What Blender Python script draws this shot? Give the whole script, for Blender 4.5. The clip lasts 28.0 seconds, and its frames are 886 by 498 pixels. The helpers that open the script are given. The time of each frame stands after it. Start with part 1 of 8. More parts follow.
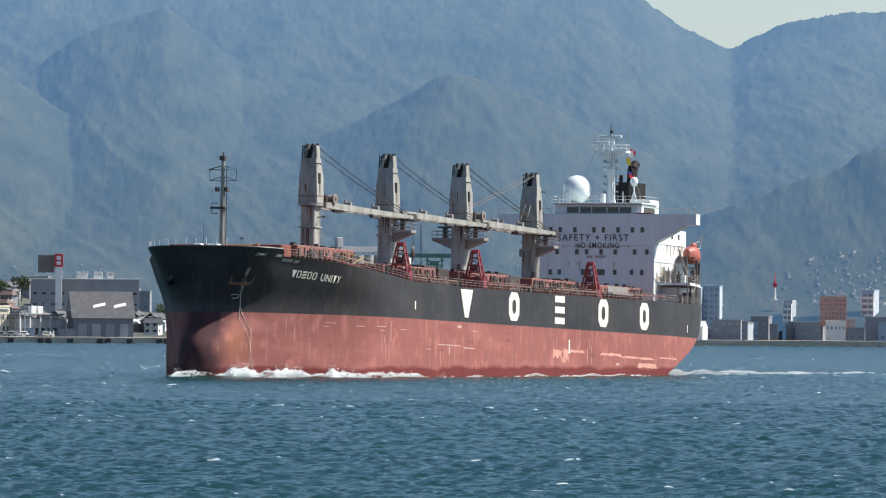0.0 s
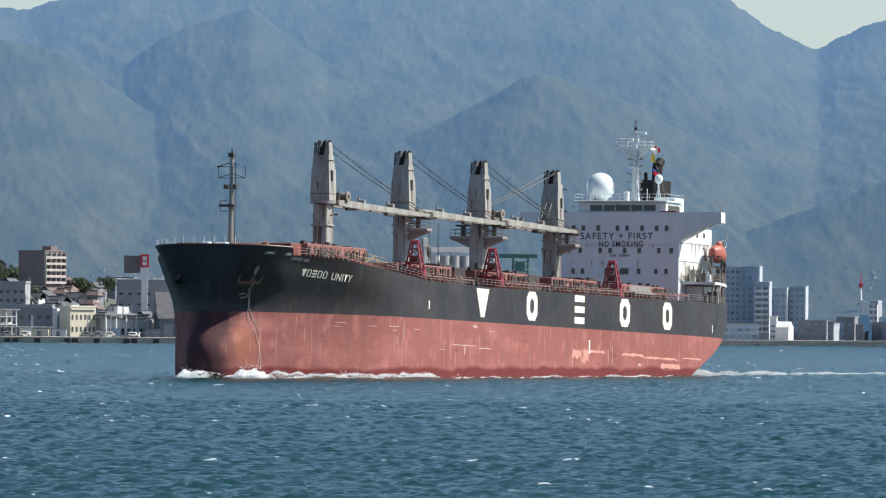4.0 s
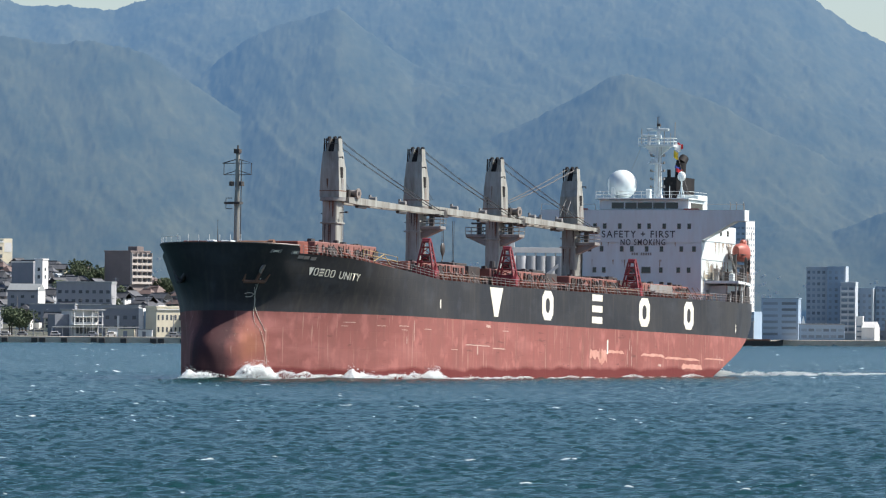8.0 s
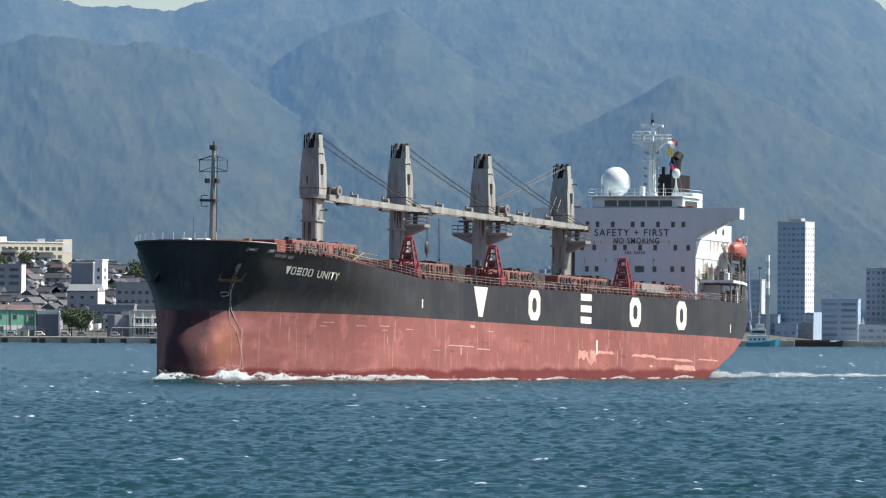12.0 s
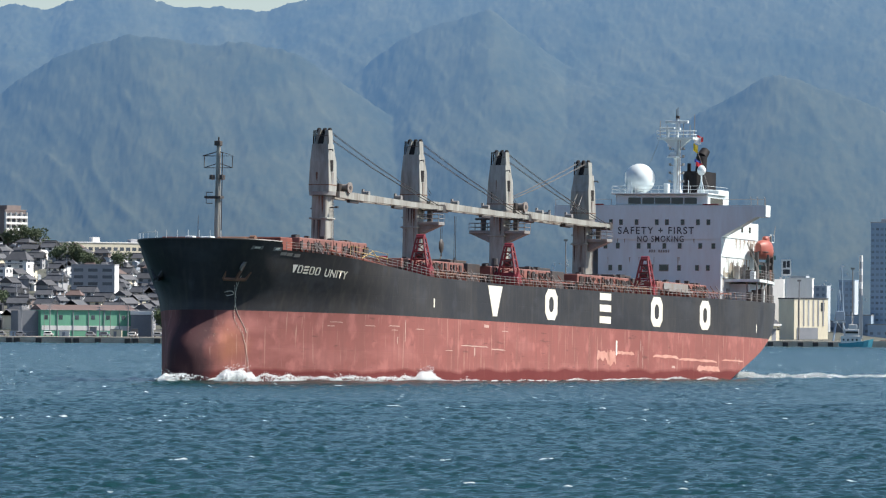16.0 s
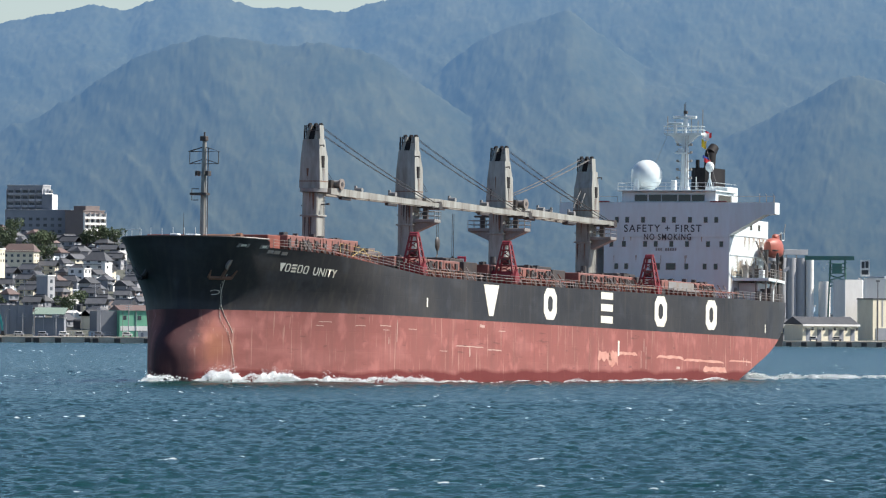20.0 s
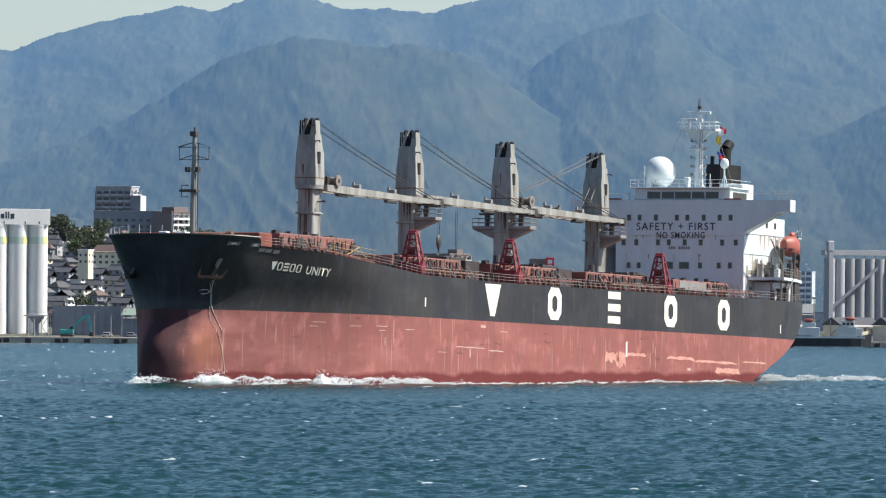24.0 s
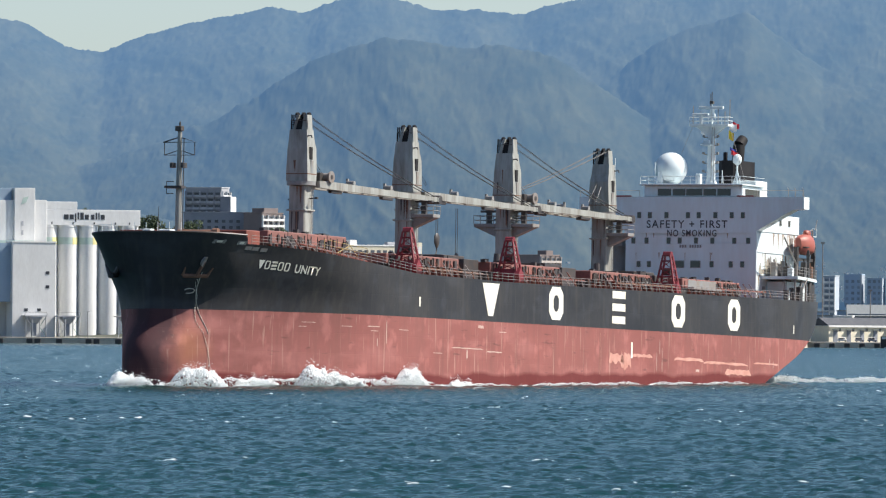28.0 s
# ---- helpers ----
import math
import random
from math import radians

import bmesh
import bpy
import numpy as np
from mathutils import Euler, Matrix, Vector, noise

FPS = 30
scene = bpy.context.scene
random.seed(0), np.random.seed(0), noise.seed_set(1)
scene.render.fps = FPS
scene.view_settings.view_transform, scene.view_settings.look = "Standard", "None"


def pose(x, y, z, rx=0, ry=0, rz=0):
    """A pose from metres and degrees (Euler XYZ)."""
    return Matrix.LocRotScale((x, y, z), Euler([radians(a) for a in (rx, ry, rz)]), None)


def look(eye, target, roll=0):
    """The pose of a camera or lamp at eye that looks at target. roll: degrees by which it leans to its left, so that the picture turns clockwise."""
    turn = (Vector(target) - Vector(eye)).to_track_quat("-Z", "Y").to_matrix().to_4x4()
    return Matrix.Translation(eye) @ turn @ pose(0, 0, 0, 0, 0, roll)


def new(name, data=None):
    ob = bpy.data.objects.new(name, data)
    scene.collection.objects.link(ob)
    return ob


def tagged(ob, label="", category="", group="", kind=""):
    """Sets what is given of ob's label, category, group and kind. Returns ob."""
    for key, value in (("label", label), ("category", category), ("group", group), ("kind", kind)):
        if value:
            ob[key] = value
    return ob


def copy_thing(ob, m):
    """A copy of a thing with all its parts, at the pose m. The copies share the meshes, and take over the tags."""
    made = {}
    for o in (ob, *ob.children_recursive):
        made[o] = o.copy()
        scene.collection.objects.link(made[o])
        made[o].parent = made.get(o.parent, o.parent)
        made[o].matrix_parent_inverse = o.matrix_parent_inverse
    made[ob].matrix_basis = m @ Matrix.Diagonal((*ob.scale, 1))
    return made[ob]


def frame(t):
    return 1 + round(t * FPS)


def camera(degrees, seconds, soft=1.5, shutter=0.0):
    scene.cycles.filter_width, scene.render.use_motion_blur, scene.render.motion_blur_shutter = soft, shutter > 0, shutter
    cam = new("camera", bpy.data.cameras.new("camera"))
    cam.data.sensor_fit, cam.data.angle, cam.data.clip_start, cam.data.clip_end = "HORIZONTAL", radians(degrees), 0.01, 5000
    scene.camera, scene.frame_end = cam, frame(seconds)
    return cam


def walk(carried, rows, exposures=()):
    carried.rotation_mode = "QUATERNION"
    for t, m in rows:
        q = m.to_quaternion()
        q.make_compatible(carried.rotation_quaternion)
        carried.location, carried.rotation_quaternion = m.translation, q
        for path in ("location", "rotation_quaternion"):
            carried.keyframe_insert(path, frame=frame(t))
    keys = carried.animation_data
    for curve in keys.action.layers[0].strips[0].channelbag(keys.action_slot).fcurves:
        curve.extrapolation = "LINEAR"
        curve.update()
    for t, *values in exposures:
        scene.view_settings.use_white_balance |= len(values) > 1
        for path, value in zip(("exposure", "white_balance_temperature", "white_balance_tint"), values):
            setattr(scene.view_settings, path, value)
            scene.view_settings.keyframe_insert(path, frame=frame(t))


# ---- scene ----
EYE_HEIGHT = 6.73
ROLL = 0.406
cam = camera(5.918, 28.0, soft=1.2)
# seconds, pan to the left in degrees, tilt upwards in degrees
PATH = (
    (0, -2.042, 0.544), (0.5, -1.95, 0.542), (1, -1.879, 0.543), (1.5, -1.808, 0.543), (2, -1.747, 0.544), (2.5, -1.679, 0.544),
    (3, -1.605, 0.542), (3.5, -1.539, 0.543), (5.5, -1.238, 0.541), (6, -1.168, 0.543), (6.5, -1.102, 0.542), (7, -1.028, 0.542),
    (7.5, -0.959, 0.542), (8, -0.894, 0.541), (8.5, -0.837, 0.542), (9, -0.785, 0.542), (9.5, -0.74, 0.544), (10, -0.697, 0.542),
    (10.5, -0.648, 0.543), (11, -0.603, 0.543), (11.5, -0.558, 0.543), (12, -0.496, 0.543), (12.5, -0.43, 0.542), (14.5, -0.093, 0.542),
    (15, -0, 0.542), (15.5, 0.068, 0.542), (16, 0.125, 0.542), (16.5, 0.186, 0.542), (17, 0.255, 0.543), (17.5, 0.328, 0.541),
    (18, 0.397, 0.541), (18.5, 0.465, 0.541), (19, 0.532, 0.542), (19.5, 0.592, 0.542), (20, 0.65, 0.542), (20.5, 0.702, 0.542),
    (21, 0.765, 0.543), (21.5, 0.856, 0.544), (23.5, 1.179, 0.546), (24, 1.24, 0.545), (24.5, 1.299, 0.546), (25, 1.366, 0.546),
    (25.5, 1.428, 0.546), (26, 1.492, 0.546), (26.5, 1.569, 0.546), (27, 1.653, 0.545), (27.5, 1.755, 0.548), (28, 1.842, 0.548),
)
walk(cam, [(t, pose(0, 0, EYE_HEIGHT, 90 + up, 0, pan) @ pose(0, 0, 0, 0, 0, ROLL)) for t, pan, up in PATH],
     exposures=((0, 0.69, 6260, 11), (28, 0.69, 6260, 11)))

# ---- world, sun, exposure ----
SUN_ELEVATION, SUN_BEARING = 47.0, 5.0   # bearing: degrees from +x towards +y
world = bpy.data.worlds.new("sky")
scene.world = world
world.use_nodes = True
wn = world.node_tree
wn.nodes.clear()
sky = wn.nodes.new("ShaderNodeTexSky")
sky.sky_type, sky.sun_disc = "NISHITA", False
sky.sun_elevation = radians(SUN_ELEVATION)
sky.sun_rotation = radians(90 - SUN_BEARING)
sky.air_density, sky.dust_density, sky.ozone_density = 1.0, 2.5, 1.9
sky.altitude = 1500
bg = wn.nodes.new("ShaderNodeBackground")
bg.inputs["Strength"].default_value = 0.083
wout = wn.nodes.new("ShaderNodeOutputWorld")
wn.links.new(sky.outputs[0], bg.inputs[0])
wn.links.new(bg.outputs[0], wout.inputs[0])
sun = new("sun", bpy.data.lights.new("sun", "SUN"))
sun.data.energy, sun.data.angle, sun.data.color = 5.3, radians(0.53), (1.0, 0.92, 0.8)
_e, _b = radians(SUN_ELEVATION), radians(SUN_BEARING)
sun.matrix_world = look((0, 0, 200), (-math.cos(_e) * math.cos(_b), -math.cos(_e) * math.sin(_b), 200 - math.sin(_e)))
scene.view_settings.exposure = 0.69


# ---- mesh and material tools ----
class Shape:
    """Vertices and faces gathered for one mesh."""

    def __init__(self):
        self.v, self.f = [], []

    def add(self, verts, faces):
        n = len(self.v)
        self.v.extend(verts)
        self.f.extend(tuple(i + n for i in f) for f in faces)
        return self

    def box(self, x0, x1, y0, y1, z0, z1, c=0.0):
        if c <= 0:
            vs = [(x, y, z) for x in (x0, x1) for y in (y0, y1) for z in (z0, z1)]
            return self.add(vs, [(0, 1, 3, 2), (4, 6, 7, 5), (0, 4, 5, 1), (2, 3, 7, 6), (0, 2, 6, 4), (1, 5, 7, 3)])
        bm = bmesh.new()
        vs = [bm.verts.new((x, y, z)) for x in (x0, x1) for y in (y0, y1) for z in (z0, z1)]
        for f in [(0, 1, 3, 2), (4, 6, 7, 5), (0, 4, 5, 1), (2, 3, 7, 6), (0, 2, 6, 4), (1, 5, 7, 3)]:
            bm.faces.new([vs[i] for i in f])
        bmesh.ops.bevel(bm, geom=bm.edges[:], offset=c, segments=1, affect="EDGES", profile=0.5)
        bm.verts.index_update()
        self.add([tuple(v.co) for v in bm.verts], [tuple(v.index for v in f.verts) for f in bm.faces])
        bm.free()
        return self

    def tube(self, p, q, r0, r1=None, seg=6, cap=True):
        p, q = Vector(p), Vector(q)
        r1 = r0 if r1 is None else r1
        d = (q - p).normalized()
        a = d.cross(Vector((0, 0, 1)) if abs(d.z) < 0.95 else Vector((1, 0, 0))).normalized()
        b = d.cross(a)
        vs = []
        for c, r in ((p, r0), (q, r1)):
            vs += [tuple(c + (a * math.cos(k * math.tau / seg) + b * math.sin(k * math.tau / seg)) * r) for k in range(seg)]
        fs = [(k, (k + 1) % seg, seg + (k + 1) % seg, seg + k) for k in range(seg)]
        if cap:
            fs += [tuple(range(seg - 1, -1, -1)), tuple(range(seg, 2 * seg))]
        return self.add(vs, fs)

    def path(self, pts, r, seg=5):
        """One bent bar along the points."""
        pts = [Vector(p) for p in pts]
        dirs = [(q - p).normalized() for p, q in zip(pts, pts[1:])]
        ref = min((Vector((1, 0, 0)), Vector((0, 1, 0)), Vector((0, 0, 1))), key=lambda e: max(abs(d.dot(e)) for d in dirs))
        rings = []
        for k, p in enumerate(pts):
            d = dirs[max(k - 1, 0)] + dirs[min(k, len(dirs) - 1)]
            d = d.normalized() if d.length > 0.1 else dirs[min(k, len(dirs) - 1)]
            a = d.cross(ref).normalized()
            b = d.cross(a)
            rings.append([p + (a * math.cos(j * math.tau / seg) + b * math.sin(j * math.tau / seg)) * r for j in range(seg)])
        return self.rings(rings)

    def rings(self, rings, cap=True):
        """Skin over rings of equal length."""
        n = len(rings[0])
        vs = [tuple(p) for r in rings for p in r]
        fs = [(i * n + k, i * n + (k + 1) % n, (i + 1) * n + (k + 1) % n, (i + 1) * n + k) for i in range(len(rings) - 1) for k in range(n)]
        if cap:
            fs += [tuple(range(n - 1, -1, -1)), tuple(range((len(rings) - 1) * n, len(rings) * n))]
        return self.add(vs, fs)

    def prism(self, outline, y0, y1):
        """An outline in x and z, drawn out along y."""
        n = len(outline)
        vs = [(x, y0, z) for x, z in outline] + [(x, y1, z) for x, z in outline]
        return self.add(vs, [(k, (k + 1) % n, n + (k + 1) % n, n + k) for k in range(n)] + [tuple(range(n - 1, -1, -1)), tuple(range(n, 2 * n))])

    def move(self, m):
        self.v = [tuple(m @ Vector(p)) for p in self.v]
        return self

    def mesh(self, name, material, smooth=False, weld=False):
        me = bpy.data.meshes.new(name)
        me.from_pydata(self.v, [], self.f)
        bm = bmesh.new()
        bm.from_mesh(me)
        if weld:
            bmesh.ops.remove_doubles(bm, verts=bm.verts[:], dist=0.003)
        bmesh.ops.recalc_face_normals(bm, faces=bm.faces[:])
        bm.to_mesh(me)
        bm.free()
        if smooth == "soft":
            me.polygons.foreach_set("use_smooth", [True] * len(me.polygons))
        elif smooth:
            me.polygons.foreach_set("use_smooth", [True] * len(me.polygons))
            me.set_sharp_from_angle(angle=radians(38))
        me.materials.append(material)
        return me


def part(name, shape, material, parent, label="", smooth=False, m=None):
    """One mesh object under a thing or under a part."""
    ob = new(name, shape.mesh(name, material, smooth) if isinstance(shape, Shape) else shape)
    ob.parent = parent
    if m is not None:
        ob.matrix_basis = m
    if label:
        ob["label"] = label
    return ob


def thing(name, label, category, group="", kind="", m=None):
    """An Empty that parents the parts of a thing."""
    ob = new(name)
    ob.empty_display_size = 0.5
    if m is not None:
        ob.matrix_basis = m
    return tagged(ob, label, category, group, kind)


def surface(name, color, rough=0.6, metal=0.0, second=None, scale=1.0, stretch=(1, 1, 1), amount=0.5, fine=8.0, bump=0.1, spec=0.5,
            per_object=0.0, glow=None):
    """A node material: two colours mixed by noise at two scales, with fine relief."""
    m = bpy.data.materials.new(name)
    m.use_nodes = True
    nt = m.node_tree
    p = nt.nodes["Principled BSDF"]
    p.inputs["Roughness"].default_value, p.inputs["Metallic"].default_value = rough, metal
    p.inputs["Specular IOR Level"].default_value = spec
    second = second or tuple(c * 0.65 for c in color)
    tc = nt.nodes.new("ShaderNodeTexCoord")
    mp = nt.nodes.new("ShaderNodeMapping")
    mp.inputs["Scale"].default_value = stretch
    nt.links.new(tc.outputs["Object"], mp.inputs["Vector"])
    n1, n2 = nt.nodes.new("ShaderNodeTexNoise"), nt.nodes.new("ShaderNodeTexNoise")
    n1.inputs["Scale"].default_value, n1.inputs["Detail"].default_value, n1.inputs["Roughness"].default_value = scale, 6, 0.6
    n2.inputs["Scale"].default_value, n2.inputs["Detail"].default_value = scale * fine, 3
    for n in (n1, n2):
        nt.links.new(mp.outputs[0], n.inputs["Vector"])
    ad = nt.nodes.new("ShaderNodeMath")
    ad.operation = "MULTIPLY_ADD"
    nt.links.new(n2.outputs[0], ad.inputs[0])
    ad.inputs[1].default_value = 0.35
    nt.links.new(n1.outputs[0], ad.inputs[2])
    rm = nt.nodes.new("ShaderNodeMapRange")
    rm.inputs["From Min"].default_value, rm.inputs["From Max"].default_value = 0.5, 0.9
    rm.inputs["To Max"].default_value = amount
    nt.links.new(ad.outputs[0], rm.inputs["Value"])
    mx = nt.nodes.new("ShaderNodeMix")
    mx.data_type = "RGBA"
    mx.inputs["A"].default_value, mx.inputs["B"].default_value = (*color, 1), (*second, 1)
    nt.links.new(rm.outputs[0], mx.inputs["Factor"])
    last = mx.outputs["Result"]
    if per_object:
        oi = nt.nodes.new("ShaderNodeObjectInfo")
        r2 = nt.nodes.new("ShaderNodeMapRange")
        r2.inputs["To Min"].default_value, r2.inputs["To Max"].default_value = 1 - per_object, 1 + per_object
        nt.links.new(oi.outputs["Random"], r2.inputs["Value"])
        hv = nt.nodes.new("ShaderNodeHueSaturation")
        nt.links.new(last, hv.inputs["Color"])
        nt.links.new(r2.outputs[0], hv.inputs["Value"])
        last = hv.outputs[0]
    nt.links.new(last, p.inputs["Base Color"])
    if bump:
        bp = nt.nodes.new("ShaderNodeBump")
        bp.inputs["Strength"].default_value, bp.inputs["Distance"].default_value = bump, 0.05
        nt.links.new(n2.outputs[0], bp.inputs["Height"])
        nt.links.new(bp.outputs[0], p.inputs["Normal"])
    if glow:
        p.inputs["Emission Color"].default_value, p.inputs["Emission Strength"].default_value = (*glow[:3], 1), glow[3]
    return m


M_BLACK = surface("hull_black_paint", (0.016, 0.018, 0.022), 0.5, second=(0.06, 0.055, 0.05), scale=0.25, stretch=(1, 1, 0.35), amount=0.5, bump=0.05)
M_WHITE = surface("white_paint", (0.63, 0.71, 0.73), 0.45, second=(0.46, 0.43, 0.38), scale=0.35, stretch=(1.3, 1.3, 0.3), fine=5.0, amount=0.4, bump=0.04)
M_LETTER = surface("letter_white_paint", (0.78, 0.76, 0.68), 0.5, second=(0.6, 0.5, 0.3), scale=0.5, stretch=(1, 1, 0.4), amount=0.5, bump=0.03)
M_CREAM = surface("crane_cream_paint", (0.325, 0.34, 0.315), 0.55, second=(0.12, 0.1, 0.08), scale=0.55, stretch=(1.0, 1.0, 0.22), fine=4.0, amount=0.75, bump=0.05)
M_OXIDE = surface("red_oxide_paint", (0.2, 0.055, 0.035), 0.65, second=(0.11, 0.035, 0.025), scale=0.4, amount=0.7, bump=0.1)
M_HATCH = surface("hatch_orange_paint", (0.25, 0.105, 0.085), 0.6, second=(0.11, 0.06, 0.05), scale=0.5, amount=0.7, bump=0.1)
M_RED = surface("bright_red_paint", (0.22, 0.022, 0.032), 0.5, second=(0.12, 0.022, 0.024), scale=0.6, amount=0.6, bump=0.05)
M_ORANGE = surface("lifeboat_orange", (0.31, 0.075, 0.055), 0.5, second=(0.34, 0.11, 0.07), scale=0.6, amount=0.6, bump=0.02)
M_DARK = surface("dark_steel", (0.03, 0.032, 0.035), 0.5, second=(0.09, 0.06, 0.04), scale=0.8, amount=0.6, bump=0.08)
M_GREY = surface("grey_steel_paint", (0.22, 0.23, 0.23), 0.5, second=(0.2, 0.12, 0.07), scale=0.5, amount=0.6, bump=0.05)
M_RUST = surface("rusty_steel", (0.2, 0.1, 0.06), 0.8, second=(0.08, 0.05, 0.04), scale=1.0, amount=0.8, bump=0.15)
M_WIRE = surface("greasy_wire", (0.05, 0.05, 0.05), 0.5, scale=2, bump=0)
M_GLASS = surface("dark_window_glass", (0.012, 0.016, 0.02), 0.08, second=(0.02, 0.03, 0.04), scale=0.4, bump=0.0)
M_YELLOW = surface("yellow_paint", (0.42, 0.31, 0.1), 0.5, scale=0.8, bump=0.05)
M_SEAM = surface("pale_seam_paint", (0.42, 0.2, 0.16), 0.7, second=(0.3, 0.12, 0.09), scale=1.5, amount=0.9, bump=0.02)
M_SOOT = surface("sooty_black_paint", (0.012, 0.012, 0.014), 0.7, second=(0.03, 0.027, 0.025), scale=0.5, amount=0.6, bump=0.05, spec=0.2)
M_INK = surface("dark_lettering", (0.025, 0.03, 0.04), 0.5, second=(0.05, 0.05, 0.05), scale=1.0, bump=0.0)


# ---- the bulk carrier: x forward from the stern, y to port, z up ----
HALF_BEAM = 16.13
TRIM, HEADING = 1.369, 270 - 21.86
STRETCH = 1.0706   # hull units along x to metres


def ship_pose(t):
    s = t - 14.0
    x, y = 4.794 - 2.66584 * s - 0.00074 * s * s, 1171.88 - 6.31684 * s - 0.04552 * s * s
    return pose(x, y, 0) @ pose(0, 0, 0, 0, 0, HEADING) @ pose(0, 0, 0, 0, -TRIM, 0) @ pose(1.3 - 100, 0, 0)


def curve_at(knots, x):
    return float(np.interp(x, [k[0] for k in knots], [k[1] for k in knots]))


STEM = ((-6, 178.0), (0, 178.4), (1.2, 178.4), (2.4, 178.1), (3.4, 177.4), (4.2, 176.6), (5.0, 175.9), (6.0, 175.5), (8, 175.4), (12, 175.8), (16.2, 176.6))
STERN = ((-6, 46), (0, 36), (2, 31.5), (4, 25), (6, 17.5), (8, 11), (9.5, 6.8), (11, 4.0), (13, 2.4), (16, 2.0))
SHEER = ((0, 13.3), (16, 13.0), (60, 12.6), (112, 12.25), (138, 12.38), (144, 12.8), (153, 13.42), (157.7, 13.85), (162.2, 14.3), (166.8, 14.55), (170.4, 14.7), (170.8, 15.65), (176.6, 15.85))
# where the straight lines of the bow entry would meet the middle line, fitted to the camera's view
ENTRY = ((-6, 181.6), (0.7, 182.2), (4.5, 182.2), (7.2, 182.7), (9.1, 183.5), (11.9, 186.4), (14.4, 188.4), (15.6, 190.2), (17, 191.5))


NOSE = ((-6, 2.6), (1.8, 2.6), (3.8, 4.2), (6.2, 8), (9, 8), (11, 6.5), (13, 4.5), (15, 3.4), (17, 3.4))
SHARP = ((-6, 0.4), (1.8, 0.4), (3.8, 0.58), (6.2, 0.75), (9, 0.75), (11, 0.55), (13, 0.42), (15, 0.36))


def smoothed(knots, low, high, spread):
    """The knots as a soft curve: sampled and blurred."""
    xs = np.arange(low, high, 0.1)
    ys = np.interp(xs, [k[0] for k in knots], [k[1] for k in knots])
    n = int(3 * spread / 0.1)
    w = np.exp(-0.5 * (np.arange(-n, n + 1) * 0.1 / spread) ** 2)
    ys = np.convolve(np.pad(ys, n, mode="edge"), w / w.sum(), "valid")
    return xs, ys


SOFT = {name: smoothed(k, -6, 17, s) for name, k, s in (("stem", STEM, 0.35), ("entry", ENTRY, 0.8), ("nose", NOSE, 1.3), ("sharp", SHARP, 1.3))}


def soft_at(name, z):
    return float(np.interp(z, SOFT[name][0], SOFT[name][1]))


def paint_line(x):
    return 7.85 - 0.005 * x


def soft_min(a, b, n):
    return (max(a, 1e-3) ** -n + max(b, 1e-3) ** -n) ** (-1 / n)


def half_breadth(x, z):
    bow, entry = soft_at("stem", z), soft_at("entry", z)
    # a blunt bulb below, a hollow entry above it, a full flared rail on top; each runs smoothly into the straight entry
    run, sharp = soft_at("nose", z), soft_at("sharp", z)
    t = (bow - x) / run
    y = (entry - x) / 1.92
    if t < 1:
        t = max(t, 0)
        straight = run / (entry - bow + run)
        y = (entry - bow + run) / 1.92 * (straight * t + (1 - straight) * max(1 - (1 - t) ** 2, 0) ** sharp)
    y = soft_min(y, HALF_BEAM * 1.004, 10)
    # the sides draw in towards a raked counter stern, shaped to fit the camera's view
    back = 1 - 0.37 * max(1 - x / 38, 0) ** 2.4
    return min(y, HALF_BEAM * back)


ship = thing("bulk_carrier", "black and red four-crane bulk carrier under way in ballast", "cargo ship")
ship.scale = (STRETCH, 1, 1)


def hull_band(z_low, z_high, rows, cols=190):
    """Both sides of the hull between two height curves, closed at the transom."""
    s = Shape()
    marks = [i / (cols - 1) for i in range(cols)]
    marks = [1 - (1 - 0.5 + 0.5 * math.cos(math.pi * a)) ** 1.6 for a in marks]
    grid = []
    for side in (1, -1):
        for a in marks:
            for j in range(rows + 1):
                x = 176 * a
                z = z_low(x) + (z_high(x) - z_low(x)) * j / rows
                x = curve_at(STERN, z) + (soft_at("stem", z) - curve_at(STERN, z)) * a
                z = z_low(x) + (z_high(x) - z_low(x)) * j / rows
                s.v.append((x, side * half_breadth(x, z), z))
    n = rows + 1
    for k in range(2):
        o = k * cols * n
        for i in range(cols - 1):
            for j in range(rows):
                q = (o + i * n + j, o + (i + 1) * n + j, o + (i + 1) * n + j + 1, o + i * n + j + 1)
                s.f.append(q if k == 0 else q[::-1])
    for j in range(rows):
        s.f.append((j, j + 1, cols * n + j + 1, cols * n + j))
        e = (cols - 1) * n
        s.f.append((e + j, e + cols * n + j, e + cols * n + j + 1, e + j + 1))
    return s


